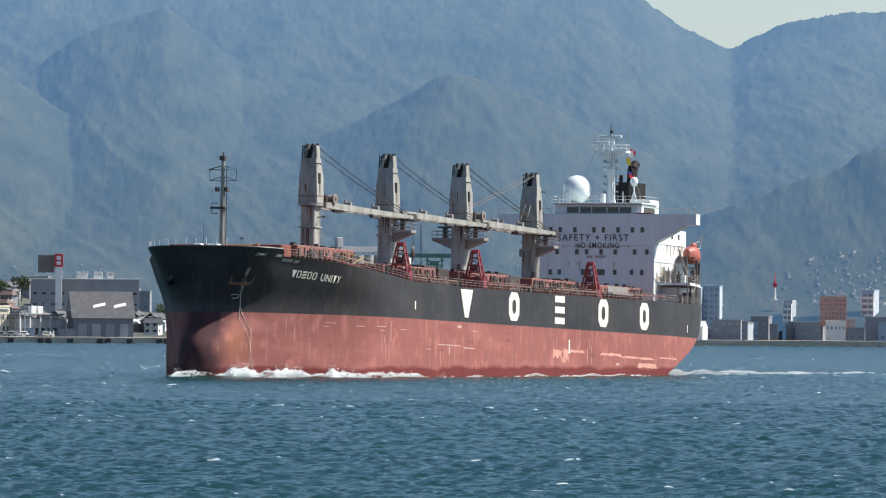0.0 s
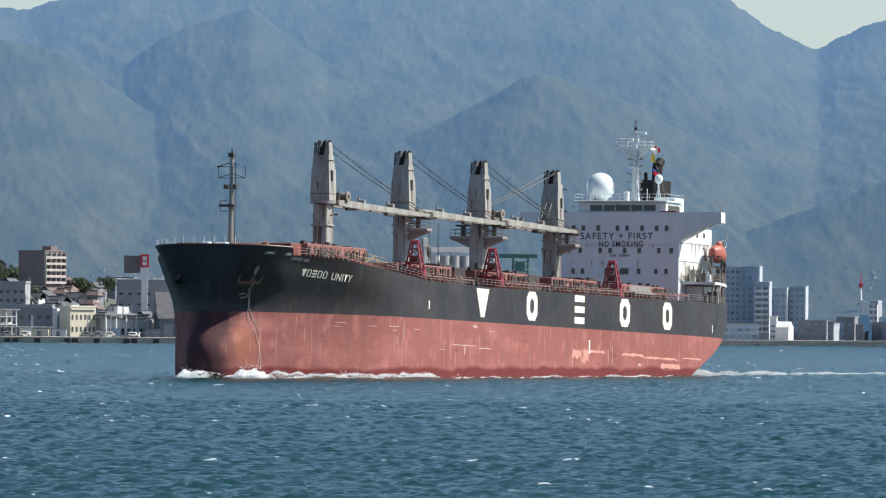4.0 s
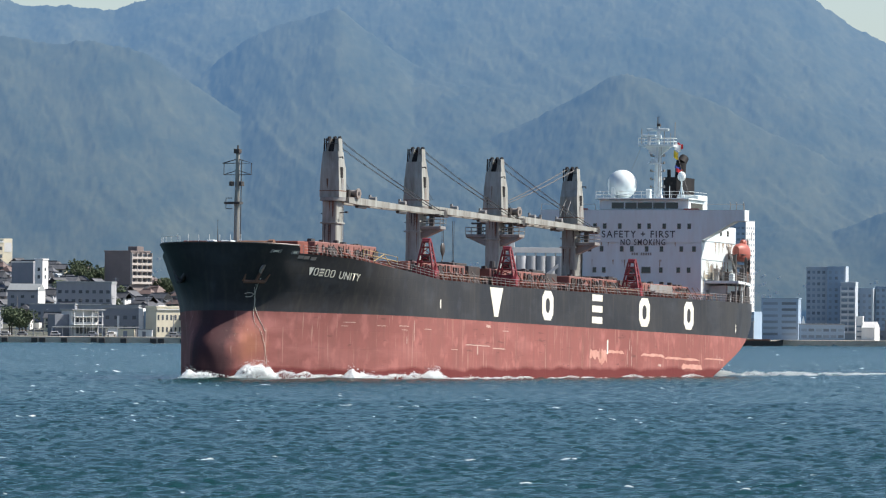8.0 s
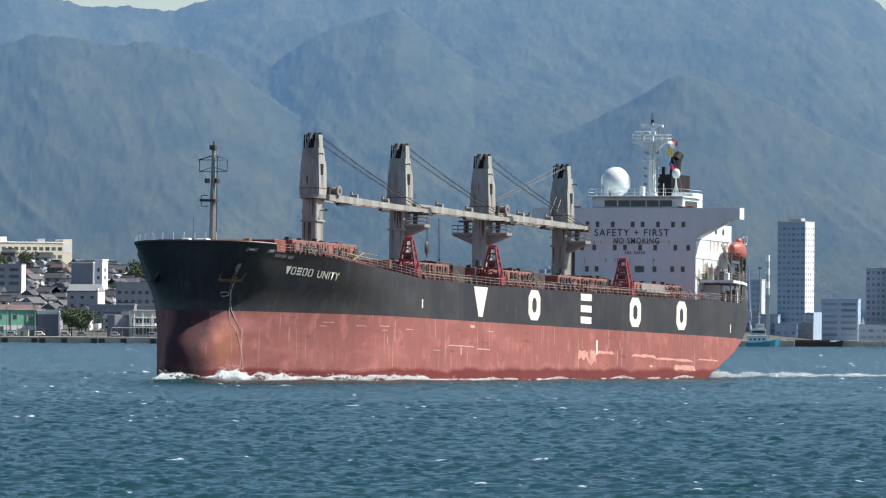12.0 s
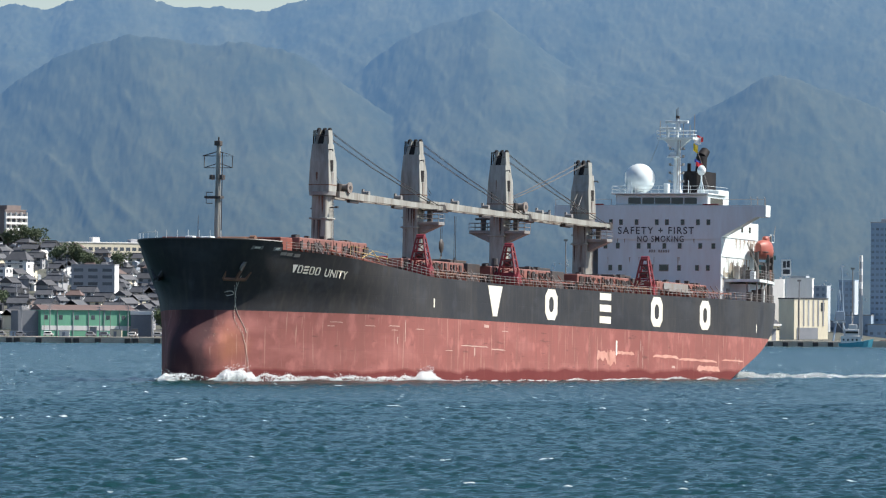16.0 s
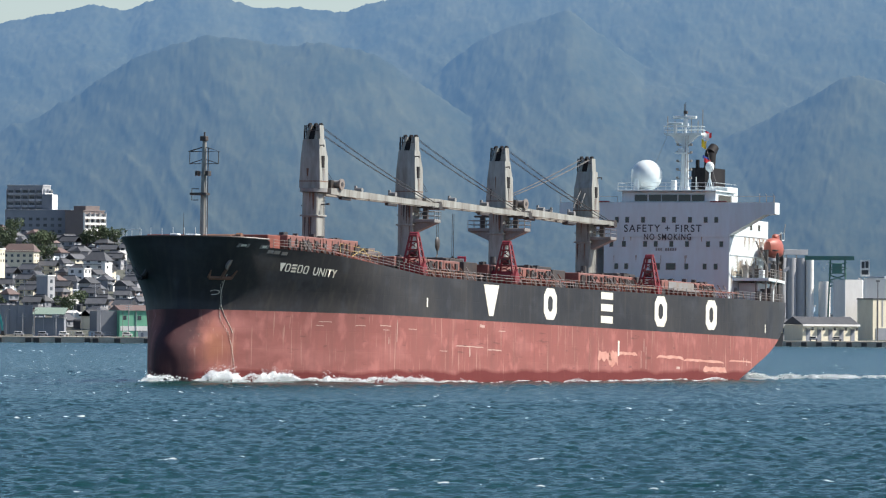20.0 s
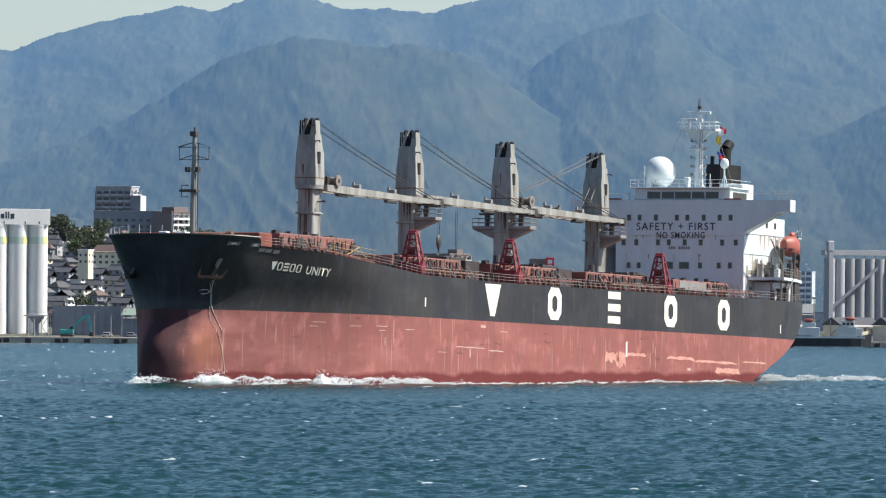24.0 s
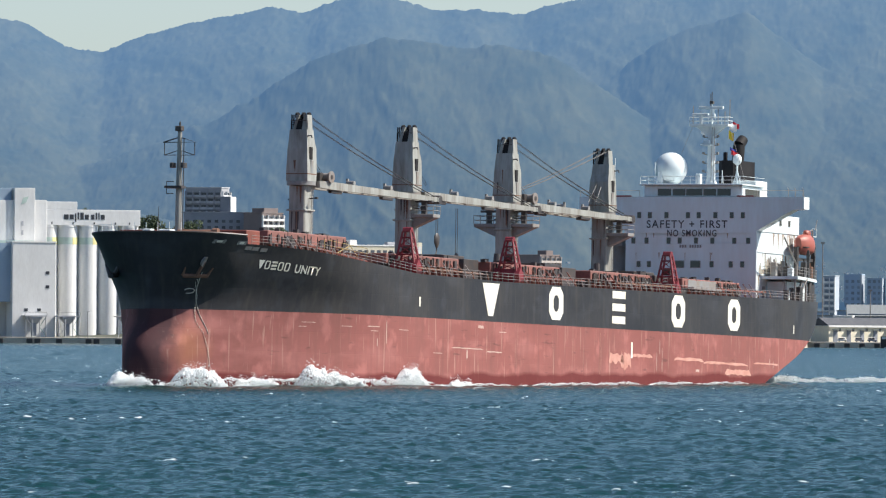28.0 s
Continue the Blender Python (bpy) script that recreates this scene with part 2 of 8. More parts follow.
def hull_material(name, clean, dirty, wet):
    """Painted plating with plate seams, runs of rust and dirt, a darker wet belt at the water; bottom paint also has
    stem shade painted in.
    """
    m = surface(name, clean, 0.75 if wet else 0.55, second=dirty, scale=0.16, stretch=(1.0, 1.0, 0.5), amount=0.55, fine=14, bump=0.04, spec=0.15 if wet else 0.25)
    nt = m.node_tree
    p = nt.nodes["Principled BSDF"]
    tc = nt.nodes["Texture Coordinate"]
    last = p.inputs["Base Color"].links[0].from_socket

    def layer(stretch, lo, hi, color, amount, detail=4):
        nonlocal last
        mp = nt.nodes.new("ShaderNodeMapping")
        mp.inputs["Scale"].default_value = stretch
        nt.links.new(tc.outputs["Object"], mp.inputs["Vector"])
        n = nt.nodes.new("ShaderNodeTexNoise")
        n.inputs["Scale"].default_value, n.inputs["Detail"].default_value = 1.0, detail
        nt.links.new(mp.outputs[0], n.inputs["Vector"])
        r = nt.nodes.new("ShaderNodeMapRange")
        r.inputs["From Min"].default_value, r.inputs["From Max"].default_value, r.inputs["To Max"].default_value = lo, hi, amount
        nt.links.new(n.outputs[0], r.inputs["Value"])
        mx = nt.nodes.new("ShaderNodeMix")
        mx.data_type = "RGBA"
        nt.links.new(r.outputs[0], mx.inputs["Factor"])
        nt.links.new(last, mx.inputs["A"])
        mx.inputs["B"].default_value = (*color, 1)
        last = mx.outputs["Result"]
        return n, r

    layer((0.05, 0.05, 0.16), 0.45, 0.68, tuple(c * 0.72 for c in clean), 0.55, 6)
    layer((0.11, 0.11, 0.3), 0.52, 0.66, tuple(min(c * 1.25 + 0.03, 1) for c in clean), 0.45, 8)
    layer((1.2, 1.2, 0.09), 0.52, 0.75, dirty, 0.5)
    layer((0.5, 0.5, 0.35), 0.56, 0.7, tuple(min(c * 1.5 + 0.02, 1) for c in clean), 0.5)
    if wet:
        # orange rust bloom on the bulb
        ds = nt.nodes.new("ShaderNodeVectorMath")
        ds.operation = "DISTANCE"
        ds.inputs[1].default_value = (174.0, 4.6, 2.6)
        nt.links.new(tc.outputs["Object"], ds.inputs[0])
        bl = nt.nodes.new("ShaderNodeTexNoise")
        bl.inputs["Scale"].default_value, bl.inputs["Detail"].default_value = 0.6, 5
        nt.links.new(tc.outputs["Object"], bl.inputs["Vector"])
        sm = nt.nodes.new("ShaderNodeMath")
        sm.operation = "MULTIPLY_ADD"
        sm.inputs[1].default_value = 4.0
        nt.links.new(bl.outputs[0], sm.inputs[0])
        nt.links.new(ds.outputs["Value"], sm.inputs[2])
        rb = nt.nodes.new("ShaderNodeMapRange")
        rb.inputs["From Min"].default_value, rb.inputs["From Max"].default_value = 2.6, 5.6
        rb.inputs["To Min"].default_value, rb.inputs["To Max"].default_value = 0.5, 0.0
        nt.links.new(sm.outputs[0], rb.inputs["Value"])
        mb = nt.nodes.new("ShaderNodeMix")
        mb.data_type = "RGBA"
        nt.links.new(rb.outputs[0], mb.inputs["Factor"])
        nt.links.new(last, mb.inputs["A"])
        mb.inputs["B"].default_value = (0.33, 0.14, 0.07, 1)
        last = mb.outputs["Result"]
        layer((3.0, 3.0, 0.12), 0.62, 0.72, (0.5, 0.33, 0.27), 0.45)
        layer((0.35, 0.35, 2.2), 0.66, 0.72, (0.09, 0.05, 0.045), 0.5)
        sx = nt.nodes.new("ShaderNodeSeparateXYZ")
        nt.links.new(tc.outputs["Object"], sx.inputs[0])
        h = nt.nodes.new("ShaderNodeMath")
        h.operation = "MULTIPLY_ADD"
        h.inputs[1].default_value = math.tan(radians(TRIM))
        nt.links.new(sx.outputs[0], h.inputs[0])
        nt.links.new(sx.outputs[2], h.inputs[2])
        nz = nt.nodes.new("ShaderNodeTexNoise")
        nz.inputs["Scale"].default_value, nz.inputs["Detail"].default_value = 0.12, 5
        nt.links.new(tc.outputs["Object"], nz.inputs["Vector"])
        h2 = nt.nodes.new("ShaderNodeMath")
        h2.operation = "MULTIPLY_ADD"
        h2.inputs[1].default_value = -2.2
        nt.links.new(nz.outputs[0], h2.inputs[0])
        nt.links.new(h.outputs[0], h2.inputs[2])
        r = nt.nodes.new("ShaderNodeMapRange")
        base = 100 * math.tan(radians(TRIM)) - 1.1
        r.inputs["From Min"].default_value, r.inputs["From Max"].default_value = base + 1.0, base + 1.5
        r.inputs["To Min"].default_value, r.inputs["To Max"].default_value = 0.85, 0.0
        nt.links.new(h2.outputs[0], r.inputs["Value"])
        mx = nt.nodes.new("ShaderNodeMix")
        mx.data_type = "RGBA"
        nt.links.new(r.outputs[0], mx.inputs["Factor"])
        nt.links.new(last, mx.inputs["A"])
        mx.inputs["B"].default_value = (*wet, 1)
        last = mx.outputs["Result"]
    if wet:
        # plating about the stem: the bow's shade, painted into the red
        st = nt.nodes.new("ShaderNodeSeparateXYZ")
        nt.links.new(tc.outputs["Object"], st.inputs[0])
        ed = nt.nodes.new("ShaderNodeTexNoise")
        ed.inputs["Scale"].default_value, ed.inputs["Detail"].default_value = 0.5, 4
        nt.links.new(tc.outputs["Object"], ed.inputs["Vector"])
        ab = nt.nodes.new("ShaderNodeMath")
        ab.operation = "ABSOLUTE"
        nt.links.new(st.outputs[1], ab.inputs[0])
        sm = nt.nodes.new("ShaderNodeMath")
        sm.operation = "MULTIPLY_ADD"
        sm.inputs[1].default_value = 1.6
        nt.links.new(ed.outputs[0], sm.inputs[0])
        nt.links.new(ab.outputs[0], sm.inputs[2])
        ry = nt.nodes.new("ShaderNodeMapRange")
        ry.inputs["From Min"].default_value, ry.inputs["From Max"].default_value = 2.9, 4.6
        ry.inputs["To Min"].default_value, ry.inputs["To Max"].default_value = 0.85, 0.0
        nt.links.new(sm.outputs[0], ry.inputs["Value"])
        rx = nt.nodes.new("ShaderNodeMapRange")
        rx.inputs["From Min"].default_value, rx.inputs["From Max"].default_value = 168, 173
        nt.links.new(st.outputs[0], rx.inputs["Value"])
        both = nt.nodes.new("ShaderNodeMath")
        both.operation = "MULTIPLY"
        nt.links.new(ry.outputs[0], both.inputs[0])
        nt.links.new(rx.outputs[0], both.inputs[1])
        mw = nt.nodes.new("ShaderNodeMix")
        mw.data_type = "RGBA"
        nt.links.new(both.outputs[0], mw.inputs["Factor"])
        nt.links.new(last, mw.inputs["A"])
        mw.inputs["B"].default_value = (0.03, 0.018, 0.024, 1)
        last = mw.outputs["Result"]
    # plate seams
    br = nt.nodes.new("ShaderNodeTexBrick")
    br.inputs["Scale"].default_value = 1.0
    br.inputs["Brick Width"].default_value, br.inputs["Row Height"].default_value = 9.0, 2.4
    br.inputs["Mortar Size"].default_value, br.inputs["Mortar Smooth"].default_value = 0.05, 0.6
    sw = nt.nodes.new("ShaderNodeSeparateXYZ")
    cb = nt.nodes.new("ShaderNodeCombineXYZ")
    nt.links.new(tc.outputs["Object"], sw.inputs[0])
    nt.links.new(sw.outputs[0], cb.inputs[0])
    nt.links.new(sw.outputs[2], cb.inputs[1])
    nt.links.new(cb.outputs[0], br.inputs["Vector"])
    bp = nt.nodes.new("ShaderNodeBump")
    bp.invert = True
    bp.inputs["Strength"].default_value, bp.inputs["Distance"].default_value = 0.22, 0.03
    nt.links.new(br.outputs["Fac"], bp.inputs["Height"])
    bn = nt.nodes["Bump"]
    nt.links.new(bn.outputs[0], bp.inputs["Normal"])
    nt.links.new(bp.outputs[0], p.inputs["Normal"])
    nt.links.new(last, p.inputs["Base Color"])
    return m


M_TOPSIDE = hull_material("topside_black", (0.021, 0.0225, 0.028), (0.066, 0.059, 0.051), None)
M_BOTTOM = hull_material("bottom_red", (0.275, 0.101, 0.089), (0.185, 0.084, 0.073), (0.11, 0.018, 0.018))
part("hull_bottom", hull_band(lambda x: -3.0, paint_line, 40), M_BOTTOM, ship, "weathered red bottom paint, shade painted in at the stem", "soft")
part("hull_topside", hull_band(paint_line, lambda x: curve_at(SHEER, x), 14), M_TOPSIDE, ship, "scuffed black topside plating", True)


def deck_sheet(x0, x1, drop, inset=0.35):
    s = Shape()
    xs = np.linspace(x0, x1, 60)
    for x in xs:
        z = curve_at(SHEER, x) - drop
        b = max(half_breadth(x, z) - inset, 0.05)
        s.v += [(x, -b, z), (x, b, z)]
    s.f = [(2 * i, 2 * i + 1, 2 * i + 3, 2 * i + 2) for i in range(59)]
    return s


part("main_deck", deck_sheet(2.6, 170.3, 0.12), M_OXIDE, ship, "red oxide main deck")
part("forecastle_deck", deck_sheet(170.9, 175.6, 1.15), M_OXIDE, ship, "red oxide forecastle deck")
lip = Shape()
for side in (1, -1):
    pts = [(x, side * (half_breadth(x, curve_at(SHEER, x)) - 0.05), curve_at(SHEER, x) + 0.02) for x in np.linspace(170.9, 176.55, 24)]
    lip.path(pts, 0.13, 6)
part("bulwark_cap", lip, M_DARK, ship)

# -- white hull shapes, set a little proud of the plating --


def outline_ring(w, h, t):
    """A tall ring with cut corners."""
    c = 0.22 * w
    out = [(0, c), (c, 0), (w - c, 0), (w, c), (w, h - c), (w - c, h), (c, h), (0, h - c)]
    d = c * 0.5
    inn = [(t, t * 0.8 + d), (t + d, t * 0.8), (w - t - d, t * 0.8), (w - t, t * 0.8 + d), (w - t, h - t * 0.8 - d), (w - t - d, h - t * 0.8), (t + d, h - t * 0.8), (t, h - t * 0.8 - d)]
    return [[out[k], out[(k + 1) % 8], inn[(k + 1) % 8], inn[k]] for k in range(8)]


def outline_wedge(w, h, t):
    """A plain solid wedge, point downwards."""
    return [[(0, h), (w / 2 - t * 0.45, 0), (w / 2 + t * 0.45, 0), (w, h)]]


def outline_bars(w, h):
    """Three plain level bars, one over the other."""
    b = h * 0.23
    return [[(0, z), (w, z), (w, z + b), (0, z + b)] for z in (0, (h - b) / 2, h - b)]


def on_hull(name, x_left, z_base, polys, material, label="", lean=0.0, proud=0.02):
    """Lay flat outlines on the port plating; u runs aft from x_left, v upwards."""
    s = Shape()
    for poly in polys:
        ring = []
        for u, v in poly:
            x, z = x_left - u - lean * v, z_base + v
            ring.append((x, half_breadth(x, z) + proud, z))
        back = [(x, y - 0.06, z) for x, y, z in ring]
        n = len(ring)
        s.add(ring + back, [tuple(range(n))] + [(k, (k + 1) % n, n + (k + 1) % n, n + k) for k in range(n)])
    return part(name, s.mesh(name, material, weld=True), None, ship, label)


for x_left, shape in ((119.9, outline_wedge(4.85, 4.0, 1.5)), (100.5, outline_ring(4.2, 4.1, 1.3)), (81.45, outline_bars(4.0, 4.1)),
                      (62.97, outline_ring(4.25, 4.1, 1.3)), (44.8, outline_ring(3.95, 4.05, 1.25))):
    on_hull("hull_mark", x_left, 7.95 + (119 - x_left) * 0.0046, shape, M_LETTER, "large white painted shape")
for x in (137.6, 20.8):
    on_hull("draft_line", x, 8.5, [[(0, 0), (0.35, 0), (0.35, 1.15), (0, 1.15)]], M_LETTER)
on_hull("tug_mark", 75.5, 3.9, [[(0, 0), (0.5, 0), (0.5, 2.0), (0, 2.0)]], M_LETTER)
on_hull("load_line", 85.0, 1.6, [[(0, 0), (0.07, 0), (0.07, 5.2), (0, 5.2)]], M_SEAM)


def text_mesh(body, size, weight=0.008, gap=1.08):
    cu = bpy.data.curves.new("lettering", "FONT")
    cu.body, cu.size, cu.align_x, cu.offset, cu.space_character = body, size, "LEFT", weight * size, gap
    ob = new("lettering", cu)
    dg = bpy.context.evaluated_depsgraph_get()
    me = bpy.data.meshes.new_from_object(ob.evaluated_get(dg))
    bpy.data.objects.remove(ob)
    return me


# the name on the bow: five plain shapes, then the second word
NAME_X, NAME_Z, NAME_H = 167.75, 11.95, 0.98


def name_place(k):
    return NAME_X - k * 0.85, NAME_Z - 0.058 * k


for k, shape in enumerate((outline_wedge(0.72, NAME_H, 0.15), outline_ring(0.66, NAME_H, 0.14), outline_bars(0.66, NAME_H), outline_ring(0.66, NAME_H, 0.14), outline_ring(0.66, NAME_H, 0.14))):
    x, z = name_place(k * 1.02)
    on_hull("name_mark", x, z, shape, M_LETTER, "small white painted shape", -0.12, 0.03)
me = text_mesh("UNITY", NAME_H * 1.38, 0.016)
wide = max(v.co.x for v in me.vertices)
x0, z0 = name_place(5.65)
for v in me.vertices:
    u = v.co.x / wide * 3.55
    x, z = x0 - u + 0.12 * v.co.y, z0 + v.co.y - 0.068 * u
    v.co = (x, half_breadth(x, z) + 0.04, z)
me.materials.append(M_LETTER)
part("name_lettering", me, M_LETTER, ship, "white painted name UNITY")

# scrapes, runs and bare patches on the red plating
M_SCRAPE = surface("bare_pink_primer", (0.55, 0.3, 0.24), 0.7, second=(0.4, 0.16, 0.12), scale=0.9, stretch=(1, 1, 0.6), amount=0.8, bump=0.02)
M_CHALK = surface("chalky_scratch", (0.5, 0.36, 0.31), 0.8, second=(0.4, 0.24, 0.2), scale=1.2, amount=0.8, bump=0.02)


def ragged(w, h, seed, n=12):
    """A patch with a torn outline."""
    r = random.Random(seed)
    top = [(w * k / n, h * (0.75 + 0.25 * r.random()) * (0.35 if k in (0, n) else 1)) for k in range(n + 1)]
    low = [(w * k / n, h * 0.3 * r.random()) for k in range(n, -1, -1)]
    return [[top[k], low[n - k], low[n - k - 1], top[k + 1]] for k in range(n)]


def scrape(x, z, w, h, seed, material):
    on_hull("paint_scrape", x, z, ragged(w, h, seed), material, "", 0, 0.012)


scrape(82.2, 3.0, 4.6, 1.5, 1, M_SCRAPE)
scrape(78.6, 2.3, 3.2, 2.4, 2, M_SCRAPE)
scrape(75.2, 4.0, 6.4, 0.55, 3, M_SCRAPE)
scrape(62.0, 3.9, 9.5, 0.55, 4, M_SCRAPE)
scrape(52.5, 3.75, 14.5, 0.4, 5, M_SCRAPE)
scrape(45.5, 2.4, 8.5, 0.95, 6, M_SCRAPE)
scrape(36.0, 4.1, 9.0, 0.3, 7, M_SCRAPE)
scrape(55.0, 2.6, 1.2, 0.4, 8, M_CHALK)
for k, (x, z, w, h) in enumerate(((128.5, 3.75, 9.0, 0.16), (118.5, 3.5, 4.6, 0.18), (143.0, 5.5, 2.6, 0.1), (121.0, 6.3, 1.6, 0.5), (115.0, 6.0, 2.2, 0.12), (124.2, 2.4, 0.4, 1.4), (133.5, 3.0, 2.4, 0.1), (150, 5.7, 2.6, 0.12), (154.5, 5.6, 1.8, 0.1), (149.3, 5.2, 1.5, 0.1), (160, 5.9, 1.9, 0.1), (160.3, 5.4, 1.1, 0.1))):
    scrape(x, z, w, h, 20 + k, M_CHALK)
for k in range(9):
    r = random.Random(200 + k)
    x = r.choice((67.5, 66.6, 65.8, 64.8, 63.9, 36.2, 32.0, 30.6, 29.2, 27.4, 33.4, 137.0, 146.0, 148.0, 152.0, 70.2))
    scrape(x, r.uniform(2.2, 4.6), 0.14, r.uniform(0.9, 2.6), 240 + k, M_CHALK)

# -- hatches --


def hatch(x0, x1, z0, z1, half=9.2):
    h = part("hatch", Shape().box(x0, x1, -half, half, z0, z0 + (z1 - z0) * 0.55, 0.06), M_DARK, ship, "hatch coaming with orange steel covers")
    n = 4
    zc = z0 + (z1 - z0) * 0.55
    for k in range(n):
        a, b = x0 + (x1 - x0) * k / n, x0 + (x1 - x0) * (k + 1) / n
        part("hatch_cover", Shape().box(a + 0.06, b - 0.06, -half - 0.3, half + 0.3, zc + 0.004, z1, 0.08), M_HATCH, h)
        for j in range(3):
            x = a + (b - a) * (j + 0.5) / 3
            part("cover_rib", Shape().box(x - 0.05, x + 0.05, half + 0.3, half + 0.38, zc + 0.1, z1 - 0.3), M_DARK, h)
    stays = Shape()
    for j in range(int((x1 - x0) / 1.6)):
        x = x0 + 0.8 + j * 1.6
        for y in (half, -half):
            k = 1 if y > 0 else -1
            stays.add([(x - 0.05, y, z0), (x - 0.05, y + k * 0.9, z0), (x - 0.05, y + k * 0.25, zc), (x - 0.05, y, zc), (x + 0.05, y, z0), (x + 0.05, y + k * 0.9, z0), (x + 0.05, y + k * 0.25, zc), (x + 0.05, y, zc)],
                      [(0, 1, 2, 3), (4, 7, 6, 5), (0, 4, 5, 1), (1, 5, 6, 2), (2, 6, 7, 3), (3, 7, 4, 0)])
    cleats = Shape()
    rc = random.Random(int(x0))
    for j in range(26):
        x = x0 + (x1 - x0) * rc.random()
        a, b = rc.uniform(0.08, 0.35), rc.uniform(0.1, 0.5)
        cleats.box(x - a, x + a, half + 0.28, half + 0.5, zc + rc.uniform(-0.5, 0.5), zc + 0.55 + b)
    for j in range(9):
        x = x0 + (x1 - x0) * rc.random()
        a, b = rc.uniform(0.1, 0.5), rc.uniform(0.15, 0.55)
        cleats.box(x - a, x + a, half - 0.9, half - 0.3, z1 - 0.02, z1 + b)
    part("hatch_cleat", cleats, M_DARK, h)["kind"] = "stuff"
    part("coaming_stay", stays, M_OXIDE, h)["kind"] = "stuff"
    return h


hatch(142.6, 163.5, 13.3, 16.55, 8.6)
for x0, x1 in ((112.5, 133), (82.8, 103.5), (54, 73.5), (25.5, 44.5)):
    hatch(x0, x1, 12.35, 15.05)

# -- deck cranes --


def crane(x, toward, tip_side, swing, reach, wheel, left_stand, right_stand):
    """A deck crane: post, slewing house, jib lying along the ship, wires."""
    c = part("deck_crane", Shape().box(x - 1.15, x + 1.15, -1.05, 1.05, 12.2, 23.0, 0.12), M_CREAM, ship, "cream rust-stained deck crane with its jib stowed")
    part("slewing_ring", Shape().tube((x, 0, 23.0), (x, 0, 23.5), 1.75, 1.75, 20), M_GREY, c, smooth=True)
    part("post_collar", Shape().box(x - 1.35, x + 1.35, -1.25, 1.25, 19.9, 20.1, 0.03), M_CREAM, c)
    d = toward
    h = Shape()
    levels = ((23.5, -1.25, 1.15, 1.42), (24.4, -1.25, 1.25, 1.42), (27.4, -1.2, 1.3, 1.3), (28.4, -1.1, 0.95, 1.22), (29.7, -1.0, 0.72, 1.14))
    h.rings([[(x + d * a, -w, z), (x + d * b, -w, z), (x + d * b, w, z), (x + d * a, w, z)] for z, a, b, w in levels])
    house = part("crane_house", h, M_CREAM, c)
    part("cab_window", Shape().box(x - d * 0.2 - 0.28, x - d * 0.2 + 0.42, 1.2, 1.42, 26.1, 27.6), M_SOOT, house)
    part("maker_plate", Shape().box(x + 1.0 * (-d) - 0.03, x + 1.0 * (-d) + 0.03, -0.6, 0.5, 29.0, 29.25), M_LETTER, house)
    # crane head: leaning cheek plates with the sheaves; a black block paints shade between them
    for y0, y1, dy in ((-0.95, -0.6, 0.5), (0.25, 0.62, 0.28), (0.72, 1.08, -0.12)):
        part("head_cheek", Shape().rings([[(x - 0.62, y0 + e, z), (x + 0.62, y0 + e, z), (x + 0.62, y1 + e, z), (x - 0.62, y1 + e, z)] for z, e in ((29.7, 0), (31.5, dy))]), M_CREAM, house)
    part("head_gap", Shape().box(x - 0.5, x + 0.5, -0.55, 0.6, 29.72, 31.0), M_SOOT, house)
    for y in (-0.72, 0.1, 0.78):
        part("head_sheave", Shape().tube((x + d * 0.2, y - 0.14, 31.4), (x + d * 0.2, y + 0.14, 31.4), 0.42, 0.42, 14), M_SOOT, house, smooth=True)
    for y in (-1.12, -0.86):
        part("head_stay", Shape().tube((x + 0.5, y, 29.7), (x + 0.5, y, 31.5), 0.1, seg=6), M_SOOT, house)
    part("head_rail", Shape().path([(x + 0.7, -1.15, 29.8), (x + 0.7, -1.15, 30.8), (x + 0.7, 0.9, 30.8)], 0.04, 4), M_DARK, house)
    part("house_seam", Shape().box(x - 1.27, x + 1.27, -1.44, 1.44, 24.3, 24.42), M_RUST, house)
    part("house_door", Shape().box(x - 0.25, x + 0.35, 1.3, 1.46, 24.5, 26.0), M_GREY, house)
    bar = Shape()
    bar.path([(x - d * 0.9, 1.1, 28.9), (x - d * 1.0, 1.75, 28.95), (x - d * 1.0, 1.8, 28.7)], 0.09)
    part("lamp_bracket", bar, M_DARK, house)
    rr = random.Random(int(x * 10))
    for k in range(9):
        y, z, hh, ww = rr.uniform(-0.95, 0.8), rr.choice((22.9, 22.9, 19.8, 26.0, 27.6)), rr.uniform(1.2, 3.6), rr.uniform(0.06, 0.3)
        xf = x + 1.16 if z < 23 else x + 1.22 + (0.1 if d > 0 else 0.03)
        if z > 23:
            hh = min(hh, z - 23.6)
        part("rust_streak", Shape().prism([(y, z), (y + ww, z), (y + ww * 0.7, z - hh * 0.7), (y + ww * 0.4, z - hh)], 0, 0.02).move(Matrix(((0, 1, 0, xf), (1, 0, 0, 0), (0, 0, 1, 0), (0, 0, 0, 1)))), M_RUST if k % 3 else M_DARK, c)
    # ladder up the post and lamp arms
    lad = Shape()
    for z in np.arange(13, 22.8, 0.45):
        lad.tube((x - 0.9, 1.2, z), (x - 0.4, 1.2, z), 0.025, seg=4)
    for xx in (x - 0.9, x - 0.4):
        lad.tube((xx, 1.2, 12.8), (xx, 1.2, 22.9), 0.03, seg=4)
    part("post_ladder", lad, M_GREY, c)
    part("lamp_arm", Shape().tube((x, 1.05, 21.4), (x, 2.0, 21.5), 0.08).box(x - 0.2, x + 0.2, 1.9, 2.2, 21.35, 21.6), M_DARK, c)
    part("lamp_arm", Shape().tube((x, -1.05, 21.3), (x, -1.7, 21.3), 0.07), M_DARK, c)
    # jib
    y1 = tip_side
